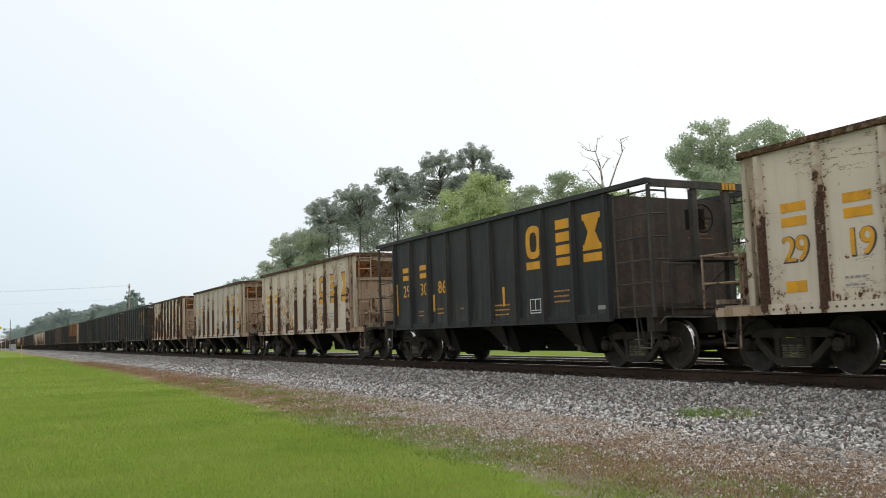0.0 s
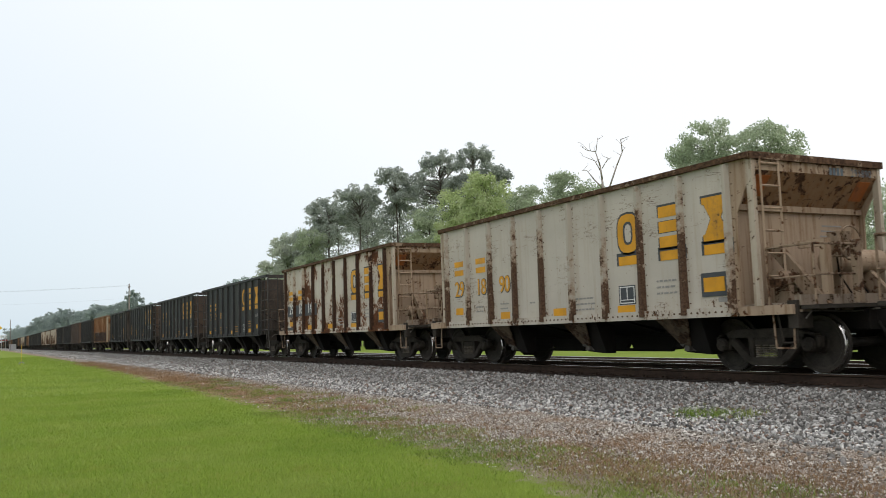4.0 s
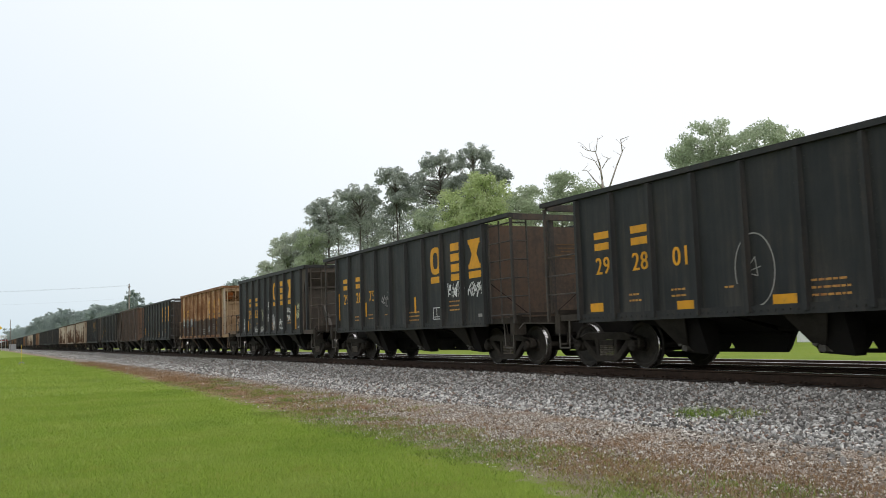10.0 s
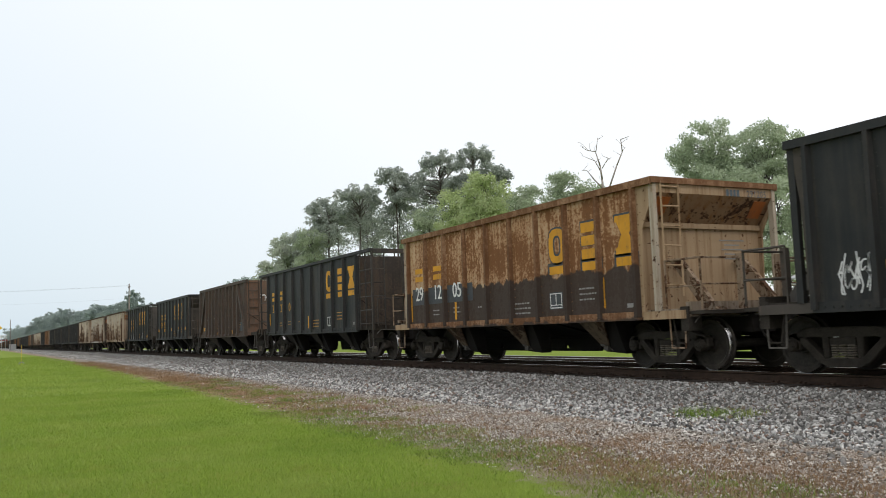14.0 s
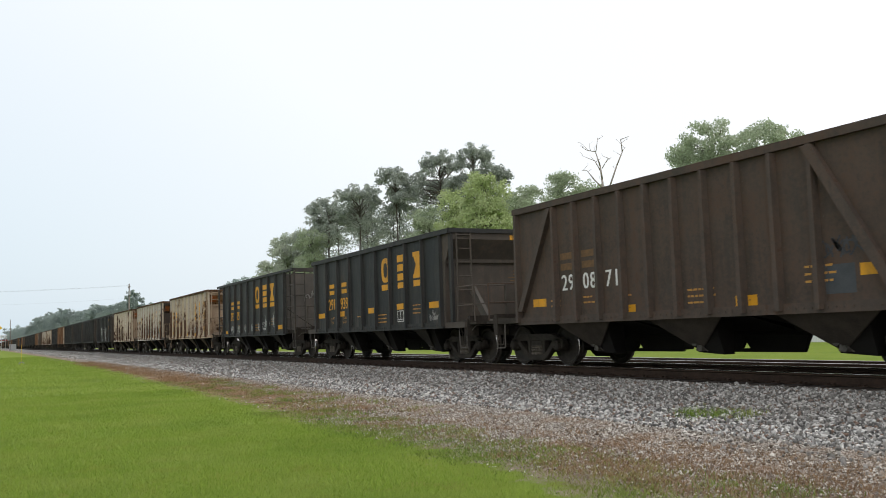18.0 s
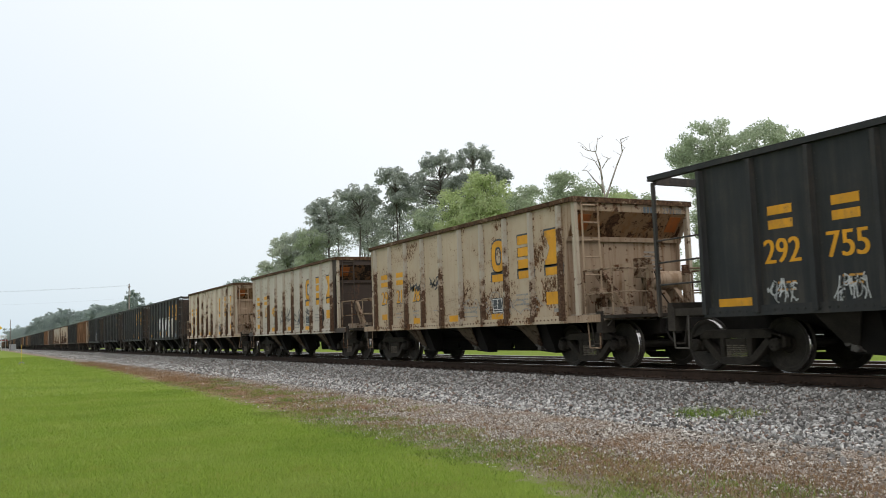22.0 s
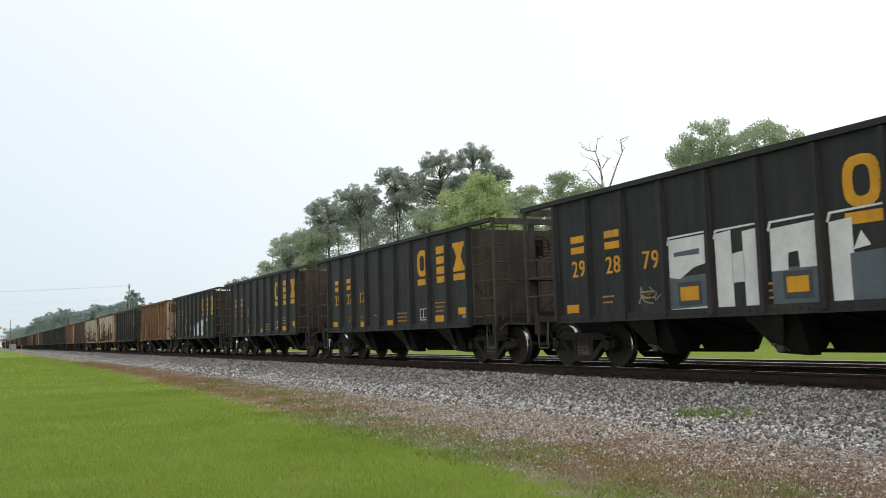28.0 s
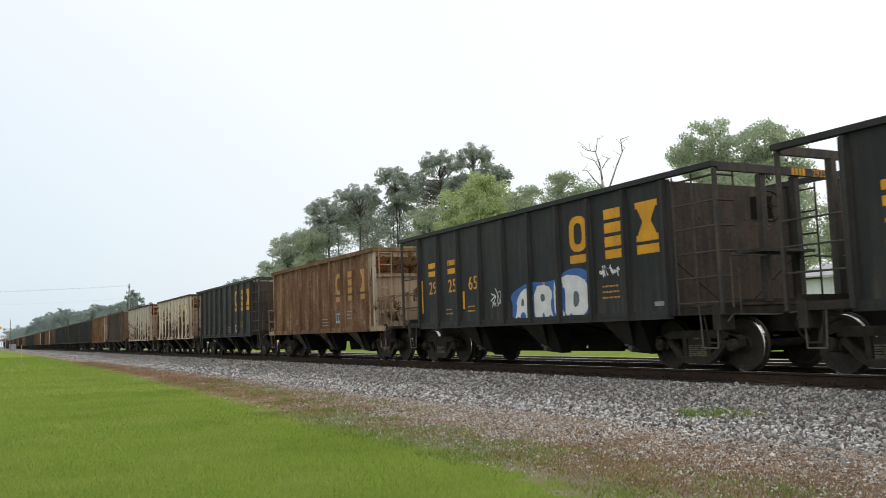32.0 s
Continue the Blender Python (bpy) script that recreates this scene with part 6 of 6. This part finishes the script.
def leaf_mesh(rng, clumps, size, count, mat):
    """Small leaf quads in egg-shaped clumps (x, y, z, r, rz)."""
    cl = np.array(clumps)
    w = cl[:, 3] ** 2
    idx = rng.choice(len(cl), count, p=w / w.sum())
    d = rng.normal(size=(count, 3))
    d /= np.linalg.norm(d, axis=1)[:, None]
    rad = rng.uniform(0.0, 1.0, count) ** 0.45 * rng.uniform(0.8, 1.2, count)
    c = cl[idx, :3] + d * rad[:, None] * np.stack([cl[idx, 3], cl[idx, 3], cl[idx, 4]], -1)
    a = rng.normal(size=(count, 3))
    a /= np.linalg.norm(a, axis=1)[:, None]
    b = np.cross(a, rng.normal(size=(count, 3)))
    b /= np.linalg.norm(b, axis=1)[:, None]
    s = size * rng.uniform(0.6, 1.3, count)[:, None]
    v = np.stack([c - a * s, c + b * s * 0.5, c + a * s, c - b * s * 0.5], 1).reshape(-1, 3)
    return quick_mesh("crown", v, np.arange(count * 4).reshape(-1, 4), M[mat])


def tree(kind, x, y, height, spread, seed, count=12000, size=0.14, mat="oak", bare=0.35, label="", trunk=True):
    rng = np.random.default_rng(seed)
    t = new("pine_tree" if kind == "pine" else "broadleaf_tree")
    t.matrix_basis = pose(x, y, 0)
    wood, clumps = bmesh.new(), []
    r0 = height * (0.010 if kind == "pine" else 0.015)
    lean = rng.normal(size=2) * 0.018
    bend = rng.uniform(0.1, 0.35)
    pts = [Vector((lean[0] * h + bend * math.sin(h * 0.3 + seed), lean[1] * h, h)) for h in np.linspace(-0.2, height * 0.95, 9)]
    for i in range(8):
        rod(wood, pts[i], pts[i + 1], r0 * (1 - i * 0.11), 8, r0 * (1 - (i + 1) * 0.11))
    n = 34 if kind == "pine" else 40
    gone = rng.uniform(size=n)
    for i in range(n):
        q = (i + 0.5) / n
        h = bare + (0.97 - bare) * q
        j = min(7, int(h * 8))
        base = pts[j].lerp(pts[j + 1], min(1.0, h * 8 - j))
        az = i * 2.4 + rng.uniform(-0.6, 0.6)
        if kind == "pine":
            if gone[i] < 0.22 * (1 - q):
                continue
            ln = spread * (0.30 + 0.85 * math.sin(math.pi * (0.18 + 0.60 * q))) * rng.uniform(0.5, 1.12)
            up = rng.uniform(0.05, 0.45)
        else:
            ln = spread * math.sqrt(max(0.10, 1 - (1.55 * q - 0.72) ** 2)) * rng.uniform(0.6, 1.1)
            up = rng.uniform(0.1, 0.6)
        tip = base + Vector((math.cos(az) * ln, math.sin(az) * ln, ln * up))
        rod(wood, base, base.lerp(tip, 0.92), r0 * 0.36 * (1.15 - h * 0.7), 5, r0 * 0.05)
        m = 5 if kind == "pine" else 4
        for s in np.linspace(0.42, 1.05, m):
            c = base.lerp(tip, float(s)) + Vector(rng.normal(size=3) * (0.32 if kind == "pine" else ln * 0.16))
            cr = (0.42 + 0.09 * ln) * rng.uniform(0.6, 1.25) if kind == "pine" else max(0.5, ln * 0.27) * rng.uniform(0.6, 1.3)
            clumps.append((*c, cr, cr * (0.62 if kind == "pine" else 0.75)))
    clumps.append((*pts[8], 0.8, 0.9))
    if trunk:
        part("trunk", wood, M["bark"], t, "bark-covered trunk with limbs", None, True)
    part("crown", leaf_mesh(rng, clumps, size, count, mat), None, t)
    return tagged(t, label or ("tall pine with an open, layered crown" if kind == "pine" else "leafy green broadleaf tree behind the track"), "tree", "trees behind the track")


def crown_tree(kind, x, y, domes, seed, mat="oak", label="", leaf=0.105, dense=1.0):
    """A tree whose crown is built up from domes (dx, z, r, rz) of small leaf clumps on forked limbs."""
    rng = np.random.default_rng(seed)
    t = new("pine_tree" if kind == "pine" else "broadleaf_tree")
    t.matrix_basis = pose(x, y, 0)
    wood, clumps = bmesh.new(), []
    top = max(z for _, z, _, _ in domes)
    r0 = top * (0.011 if kind == "pine" else 0.016)
    bend = rng.uniform(0.1, 0.3)
    pts = [Vector((bend * math.sin(h * 0.3 + seed), 0.2 * math.sin(h * 0.2 + seed), h)) for h in np.linspace(-0.2, top, 9)]
    for i in range(8):
        rod(wood, pts[i], pts[i + 1], r0 * (1 - i * 0.10), 8, r0 * (1 - (i + 1) * 0.10))
    total = 0
    for dx, z, r, rz in domes:
        if kind == "pine":
            r, rz = r * 1.15, rz * 1.25
        n = int((27 if kind == "pine" else 24) * max(1.0, r * rz / 2.2) * dense)
        for i in range(n):
            d = rng.normal(size=3)
            d /= np.linalg.norm(d)
            if kind == "pine" and d[2] < -0.35:
                d[2] *= -0.6
            q = rng.uniform(0.30, 1.0) ** 0.5
            c = Vector((dx + d[0] * r * q, d[1] * r * q, z + d[2] * rz * q))
            cr = rng.uniform(0.24, 0.56) if kind == "pine" else rng.uniform(0.40, 0.80)
            clumps.append((*c, cr * 1.15, cr * (0.80 if kind == "pine" else 0.85)))
            if i % 3 == 0:
                h = min(max(c.z - rng.uniform(0.5, 0.9) * r, top * 0.3), top * 0.98)
                f = (h + 0.2) / (top + 0.2) * 8
                j = min(7, int(f))
                base = pts[j].lerp(pts[j + 1], f - j)
                mid = base.lerp(c, 0.55) + Vector(rng.normal(size=3) * 0.18)
                rod(wood, base, mid, r0 * 0.20, 5, r0 * 0.12)
                rod(wood, mid, c, r0 * 0.12, 5, r0 * 0.03)
        total += n
    part("trunk", wood, M["bark"], t, "bark-covered trunk with limbs", None, True)
    part("crown", leaf_mesh(rng, clumps, leaf, int(total * (46 if kind == "pine" else 92)), mat), None, t)
    return tagged(t, label or ("tall pine with rounded layered needle clumps" if kind == "pine" else "leafy green broadleaf tree behind the track"), "tree", "trees behind the track")


PINES = [(-106.9, 40, [(0, 16.8, 2.9, 2.2), (-2.2, 14.9, 1.9, 1.2)]), (-94.3, 39, [(0, 16.9, 2.7, 1.8), (-2.6, 15.4, 1.6, 1.1)]), (-88.3, 41, [(0, 18.3, 1.9, 1.5), (1.6, 16.2, 0.9, 0.6)]),
         (-82.7, 44, [(0, 19.1, 2.1, 1.7), (-4.6, 17.0, 1.8, 2.2)]), (-78.8, 46, [(0, 19.3, 1.9, 1.4), (3.0, 17.4, 1.2, 1.1)]), (-76.2, 48, [(0, 17.0, 0.9, 0.8)]),
         (-85.8, 47, [(0, 16.8, 2.0, 2.0)]), (-112.2, 41, [(0, 14.8, 2.4, 1.7)]), (-109.5, 42, [(0, 16.0, 2.4, 1.6)]), (-100.4, 42, [(0, 17.0, 1.9, 1.3)]),
         (-103.0, 43, [(0, 15.2, 2.2, 1.6)]), (-91.0, 43, [(0, 17.2, 1.8, 1.2), (0.4, 15.4, 1.8, 1.2)]), (-80.4, 46, [(0, 16.8, 2.2, 1.6)])]
for i, (x, y, domes) in enumerate(PINES):
    crown_tree("pine", x, y, domes, 110 + i, "pine", "", 0.145, 1.25)
for i, (x, y, h, s) in enumerate(((-108.7, 38, 15.6, 2.6), (-104.4, 39, 16.8, 2.6), (-95.9, 41, 17.0, 2.8), (-99.0, 43, 17.0, 2.6), (-91.5, 42, 17.6, 2.2), (-85.3, 44, 18.4, 2.6), (-83.0, 46, 18.6, 2.8), (-79.4, 48, 18.0, 2.6))):
    tree("pine", x, y, h, s, 210 + i, 3000, 0.14, "pine", 0.66)
PALE = [(-112.6, 36, [(0, 12.9, 2.4, 2.2), (0.5, 8.5, 3.0, 3.0)]), (-110.7, 38, [(0, 14.4, 1.6, 1.1), (0, 10.0, 2.4, 2.6)]), (-119.0, 36, [(0, 9.8, 2.6, 2.4), (0, 6.0, 2.6, 2.6)])]
BRIGHT = [(-66.9, 40, [(0, 13.3, 2.1, 2.2), (0.4, 10.0, 2.6, 2.4), (-1.4, 12.0, 1.5, 1.6)]), (-72.9, 40, [(0, 13.5, 1.4, 1.6), (0.3, 10.6, 2.0, 2.2)]), (-60.8, 50, [(0, 12.2, 1.3, 1.0), (0, 9.6, 1.8, 2.0)])]
OAKS = [(-58.8, 60, [(0, 17.9, 2.5, 2.2), (-4.0, 17.7, 1.3, 1.0), (-2.2, 16.4, 1.8, 1.3), (0.8, 14.6, 2.8, 2.0)]), (-54.1, 62, [(0, 16.9, 2.9, 2.4), (-1.4, 14.0, 2.8, 2.2), (1.6, 15.0, 2.2, 1.8)]),
        (-54.4, 58, [(0, 12.4, 3.0, 2.4), (0.5, 8.0, 3.2, 3.0)]), (-49.6, 58, [(0, 11.0, 2.6, 2.2), (0, 7.0, 2.8, 2.8)]), (-58.6, 60, [(0, 10.6, 2.8, 2.6), (0, 6.2, 2.8, 2.6)]),
        (-82.3, 42, [(0, 13.4, 1.8, 1.3), (0, 10.4, 2.3, 2.0)]), (-105.2, 37, [(0, 13.2, 2.3, 1.6), (0.3, 9.6, 2.8, 2.6)]), (-90.0, 44, [(0, 11.0, 2.0, 1.8)]),
        (-76.7, 52, [(0, 15.0, 2.2, 1.8), (0, 11.4, 2.6, 2.4)]), (-74.2, 54, [(0, 16.0, 1.7, 1.9), (0.3, 12.4, 2.4, 2.4)]), (-71.3, 55, [(0, 14.6, 1.6, 1.5), (0, 11.2, 2.2, 2.2)]), (-73.9, 48, [(0, 13.6, 1.9, 1.5), (0, 10.4, 2.4, 2.2)]),
        (-67.6, 56, [(0, 13.4, 1.8, 1.5), (0, 9.8, 2.4, 2.2)]), (-64.0, 57, [(0, 12.2, 1.8, 1.6), (0, 8.6, 2.4, 2.4)])]
for i, (x, y, domes) in enumerate(PALE):
    crown_tree("broad", x, y, domes, 130 + i, "pale", "", 0.16)
for i, (x, y, domes) in enumerate(BRIGHT):
    crown_tree("broad", x, y, domes, 140 + i, "bright", "round bright green spring tree behind the track", 0.14, 1.3)
for i, (x, y, domes) in enumerate(OAKS):
    crown_tree("broad", x, y, domes, 150 + i, "oak", "", 0.135, 1.05)
for i, (x, y, h, s) in enumerate(((-50.5, 66, 12.0, 3.6), (-47.0, 66, 11.0, 3.4), (-43.5, 68, 12.0, 3.8), (-38, 70, 12.0, 4.0))):
    tree("broad", x, y, h, s * 1.35, 163 + i, 11000, 0.14, "oak", 0.20)
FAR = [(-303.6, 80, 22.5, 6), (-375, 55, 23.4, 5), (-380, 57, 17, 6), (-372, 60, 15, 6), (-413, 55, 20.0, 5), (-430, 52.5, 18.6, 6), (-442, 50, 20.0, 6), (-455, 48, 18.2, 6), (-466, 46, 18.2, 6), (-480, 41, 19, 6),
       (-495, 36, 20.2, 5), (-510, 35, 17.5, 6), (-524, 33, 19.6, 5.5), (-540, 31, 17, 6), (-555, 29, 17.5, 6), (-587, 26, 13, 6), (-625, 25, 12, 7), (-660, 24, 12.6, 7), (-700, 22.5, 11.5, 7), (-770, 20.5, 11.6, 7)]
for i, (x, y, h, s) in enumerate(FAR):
    tree("broad", x, y, h, s, 180 + i, 8500, 0.42, "distant", 0.10, "distant tree beyond the crossing, haze painted into its leaves", True)


def dead_tree(x, y):
    """Bare forked limbs, each a bent line (across, up) shaped to fit the camera's view, in a plane that faces it."""
    rng = np.random.default_rng(77)
    bm = bmesh.new()
    across = Vector((0.47, 0.883, 0))

    def limb(line, r, twigs=3):
        depth = rng.uniform(-0.5, 0.5)
        pts = [across * a + Vector((0.883, -0.47, 0)) * depth * i * 0.5 + Vector((0, 0, b)) for i, (a, b) in enumerate(line)]
        n = len(pts) - 1
        for i in range(n):
            rod(bm, pts[i], pts[i + 1], r * (1 - 0.8 * i / n), 6, r * (1 - 0.8 * (i + 1) / n))
        for i in range(twigs):
            p = pts[1 + i % n].lerp(pts[i % n], rng.uniform(0.0, 0.6))
            q = p + across * rng.uniform(-0.6, 0.6) + Vector((0, 0, rng.uniform(0.15, 0.6)))
            rod(bm, p, q, 0.022, 4, 0.010)
            rod(bm, q, q + across * rng.uniform(-0.3, 0.3) + Vector((0, 0, rng.uniform(0.05, 0.3))), 0.012, 4, 0.006)
    limb([(0.1, -0.2), (0.15, 6.0), (0.05, 11.0), (0.0, 13.4)], 0.24, 0)
    limb([(0.0, 13.0), (-0.05, 14.2), (-0.17, 15.4), (-0.50, 16.6), (-0.26, 17.9)], 0.11, 4)
    limb([(-0.10, 14.9), (-0.60, 15.9), (-1.65, 16.4)], 0.055, 3)
    limb([(0.0, 13.4), (-0.75, 14.2), (-1.35, 15.0), (-1.85, 15.05)], 0.075, 3)
    limb([(-0.48, 16.7), (-1.25, 16.85), (-1.85, 17.3)], 0.045, 3)
    limb([(0.0, 15.2), (0.45, 15.9), (0.8, 16.1)], 0.045, 3)
    limb([(0.1, 12.2), (0.60, 13.6), (1.30, 15.4), (1.85, 16.6), (1.75, 17.7), (2.5, 17.95)], 0.10, 4)
    limb([(1.80, 16.6), (2.15, 17.0)], 0.04, 1)
    t = new("dead_tree")
    t.matrix_basis = pose(x, y, 0)
    part("trunk", bm, M["dead"], t, "", None, True)
    return tagged(t, "bare grey dead tree with forked limbs", "tree")


dead_tree(-60.0, 48.0)


# ---------------------------------------------------------------- things beyond the track
M["siding"] = plain("white_metal_siding", (0.60, 0.61, 0.61), (0.70, 0.71, 0.71), 2, 0.6, 0, 0.002)
M["roofing"] = plain("grey_metal_roof", (0.34, 0.35, 0.36), (0.44, 0.45, 0.46), 2, 0.5, 0.2, 0.002)
M["dark_open"] = plain("dark_doorway", (0.03, 0.03, 0.032), (0.05, 0.05, 0.05), 2, 0.8)
M["pole_wood"] = plain("grey_pole_wood", (0.15, 0.13, 0.115), (0.24, 0.21, 0.19), 3, 0.9, 0, 0.01, 20)
M["red"] = plain("red_lamp_glass", (0.35, 0.03, 0.03), (0.45, 0.05, 0.04), 5, 0.3)
M["sign_yellow"] = plain("yellow_sign_sheet", (0.62, 0.42, 0.03), (0.70, 0.48, 0.05), 5, 0.5)
M["asphalt"] = plain("worn_asphalt", (0.20, 0.20, 0.20), (0.28, 0.28, 0.275), 1.0, 0.9, 0, 0.004)
M["wire"] = plain("dull_grey_cable", (0.22, 0.23, 0.24), (0.28, 0.29, 0.30), 3, 0.6)


def shed(x0, x1, y0, y1, z):
    s = new("metal_shed")
    s.matrix_basis = pose((x0 + x1) / 2, (y0 + y1) / 2, 0)
    w, d = (x1 - x0) / 2, (y1 - y0) / 2
    for name, a, b in (("front_wall", (-w, w), (-d, -d + 0.12)), ("back_wall", (-w, w), (d - 0.12, d)), ("end_wall", (-w, -w + 0.12), (-d + 0.12, d - 0.12)), ("end_wall", (w - 0.12, w), (-d + 0.12, d - 0.12))):
        bm = bmesh.new()
        box(bm, a, b, (-0.1, z))
        part(name, bm, M["siding"], s)
    for i in range(int(2 * w / 0.6)):
        bm = bmesh.new()
        x = -w + 0.3 + i * 0.6
        box(bm, (x - 0.03, x + 0.03), (-d - 0.03, -d), (0.0, z - 0.1))
        part("siding_rib", bm, M["siding"], s)
    for e in (-1, 1):
        bm = bmesh.new()
        hexa(bm, [(-w - 0.3, e * (d + 0.4), z), (w + 0.3, e * (d + 0.4), z), (w + 0.3, 0, z + 1.0), (-w - 0.3, 0, z + 1.0)],
             [(-w - 0.3, e * (d + 0.4), z + 0.12), (w + 0.3, e * (d + 0.4), z + 0.12), (w + 0.3, 0, z + 1.12), (-w - 0.3, 0, z + 1.12)])
        part("roof", bm, M["roofing"], s)
    # no opening in the wall: a dark plate stands in for the doorway's shade
    bm = bmesh.new()
    box(bm, (1.2, 3.6), (-d - 0.05, -d - 0.005), (0.0, 3.0))
    part("door", bm, M["dark_open"], s)
    bm = bmesh.new()
    rng = random.Random(4)
    for i in range(3):
        q = -2.6
        while q < -0.6:
            l = rng.uniform(0.15, 0.4)
            box(bm, (q, q + l), (-d - 0.045, -d - 0.032), (2.3 - i * 0.42, 2.5 - i * 0.42))
            q += l + 0.08
    tagged(part("wall_lettering", bm, M["spray_grey"], s), "grey lettering too small to read")
    return tagged(s, "low white metal shed with a grey roof in the field", "shed")


shed(-37.6, -24.0, 44.5, 53.0, 3.85)


def fence_post(x, y, h):
    p = new("fence_post", mesh_of("fence_post", made(rod, (0, 0, -0.2), (0, 0, h), 0.08, 8), M["pole_wood"]))
    p.matrix_basis = pose(x, y, 0)
    tagged(p, "short grey wooden post in the far grass", "post", "posts in the field")


for x, y in ((-46.0, 52.3), (-42.5, 52.3), (-39.6, 52.3)):
    fence_post(x, y, 1.3)


def utility_pole(x, y, h, arms=True):
    p = new("utility_pole")
    p.matrix_basis = pose(x, y, 0)
    bm = bmesh.new()
    rod(bm, (0, 0, -0.3), (0, 0, h), 0.16, 10, 0.10)
    part("pole", bm, M["pole_wood"], p, "", None, True)
    bm = bmesh.new()
    box(bm, (-1.2, 1.2), (-0.06, 0.06), (h - 0.75, h - 0.6))
    part("crossarm", bm, M["pole_wood"], p)
    for a in (-1.1, 0.0, 1.1):
        bm = bmesh.new()
        rod(bm, (a, 0, h - 0.6), (a, 0, h - 0.42), 0.05, 6)
        part("insulator", bm, M["galv"], p)
    bm = bmesh.new()
    rod(bm, (0.25, 0, h - 2.2), (0.25, 0, h - 1.4), 0.22, 10)
    part("transformer", bm, M["galv"], p)
    return tagged(p, "grey wooden utility pole with a crossarm", "utility pole", "utility poles")


utility_pole(-170, 24.0, 12.3)
utility_pole(-176, -38.0, 12.3)
utility_pole(-330, 8.3, 10.5)
for i, (a, z) in enumerate(((-1.1, 11.95), (0.0, 11.95), (1.1, 11.95), (0.1, 9.6))):
    bm = bmesh.new()
    p0, p1 = Vector((-170 + a, 24, z)), Vector((-176 + a, -38, z))
    pts = [p0.lerp(p1, t / 16) - Vector((0, 0, 0.9 * 4 * (t / 16) * (1 - t / 16))) for t in range(17)]
    path(bm, pts, 0.0055, 4)
    tagged(new("power_line", mesh_of("power_line", bm, M["wire"])), "thin sagging power line between poles", "power line", "power lines", "structure")


def crossing_signal(x, y):
    s = new("crossing_signal")
    s.matrix_basis = pose(x, y, 0)
    part("mast", made(rod, (0, 0, -0.1), (0, 0, 5.2), 0.07, 8), M["galv"], s)
    for sgn in (-1, 1):
        bm = bmesh.new()
        box(bm, (0.08, 0.11), (-0.75, 0.75), (-0.12, 0.12))
        part("crossbuck_board", bm, M["siding"], s, "", pose(0, 0, 4.75, sgn * 45))
        bm = bmesh.new()
        rod(bm, (0.06, sgn * 0.42, 3.6), (0.20, sgn * 0.42, 3.6), 0.28, 14)
        hood = part("lamp_disc", bm, M["dark_open"], s)
        bm = bmesh.new()
        rod(bm, (0.20, sgn * 0.42, 3.6), (0.23, sgn * 0.42, 3.6), 0.17, 14)
        part("lens", bm, M["red"], hood)
    part("lamp_arm", made(rod, (0.04, -0.5, 3.6), (0.04, 0.5, 3.6), 0.03, 6), M["galv"], s)
    return tagged(s, "railway crossing signal with red lamps and white boards", "crossing signal", "crossing signals")


crossing_signal(-325, 5.6)
crossing_signal(-327, 6.8)
warn = new("warning_sign")
warn.matrix_basis = pose(-300, 4.5, 0)
part("post", made(rod, (0, 0, -0.1), (0, 0, 7.6), 0.05, 6), M["galv"], warn)
bm = bmesh.new()
box(bm, (0.05, 0.08), (-0.6, 0.6), (-0.6, 0.6))
part("sign_plate", bm, M["sign_yellow"], warn, "", pose(0, 0, 7.2, 45))
tagged(warn, "yellow diamond warning sign on a tall post", "sign")
cab = new("signal_cabinet", mesh_of("signal_cabinet", made(box, (-0.8, 0.8), (-1.1, 1.1), (-0.05, 2.2)), M["galv"]))
cab.matrix_basis = pose(-335, 9.2, 0)
tagged(cab, "silver railway signal cabinet beside the crossing", "cabinet")
road = sheet("road", [-352, -344], [(-200, 0.03), (8.0, 0.03), (10.9, 0.44), (13.8, 0.44), (17, 0.06), (200, 0.03)], M["asphalt"], "grey asphalt road that crosses the track", "road")

marker = new("marker_stake")
marker.matrix_basis = pose(-79.7, 2.84, 0)
part("rod", made(rod, (0, 0, 0), (0, 0, 1.6), 0.014, 6), M["sign_yellow"], marker, "thin yellow rod")
bm = bmesh.new()
path(bm, [(-0.0, -0.20, 0.0), (0.0, -0.08, 0.16), (0.0, 0.08, 0.18), (0.0, 0.22, 0.06)], 0.04, 6)
part("base", bm, M["wire"], marker)
tagged(marker, "thin yellow marker rod with a dark base in the lawn", "marker")


# ---------------------------------------------------------------- movement
def motions():
    rows_t = [0.0, 4.0, 8.0, 12.0, 16.0, 20.0, 24.0, 28.0, 32.0]
    for k, kind, number, x, car in TRAIN:
        walk(car, [(t, pose(x + travel(t), TRACK_Y, RAIL_Z)) for t in rows_t])
    turn = [(i / 15, travel(i / 15) / WHEEL_R) for i in range(481)]
    for k, kind, number, x, car in TRAIN:
        if k > 22:
            continue
        for o in car.children_recursive:
            if o.name.startswith("wheelset"):
                e = o.matrix_basis.translation.x
                walk(o, [(t, Matrix.Translation((e, 0, WHEEL_R)) @ Matrix.Rotation(a, 4, "Y")) for t, a in turn])


motions()
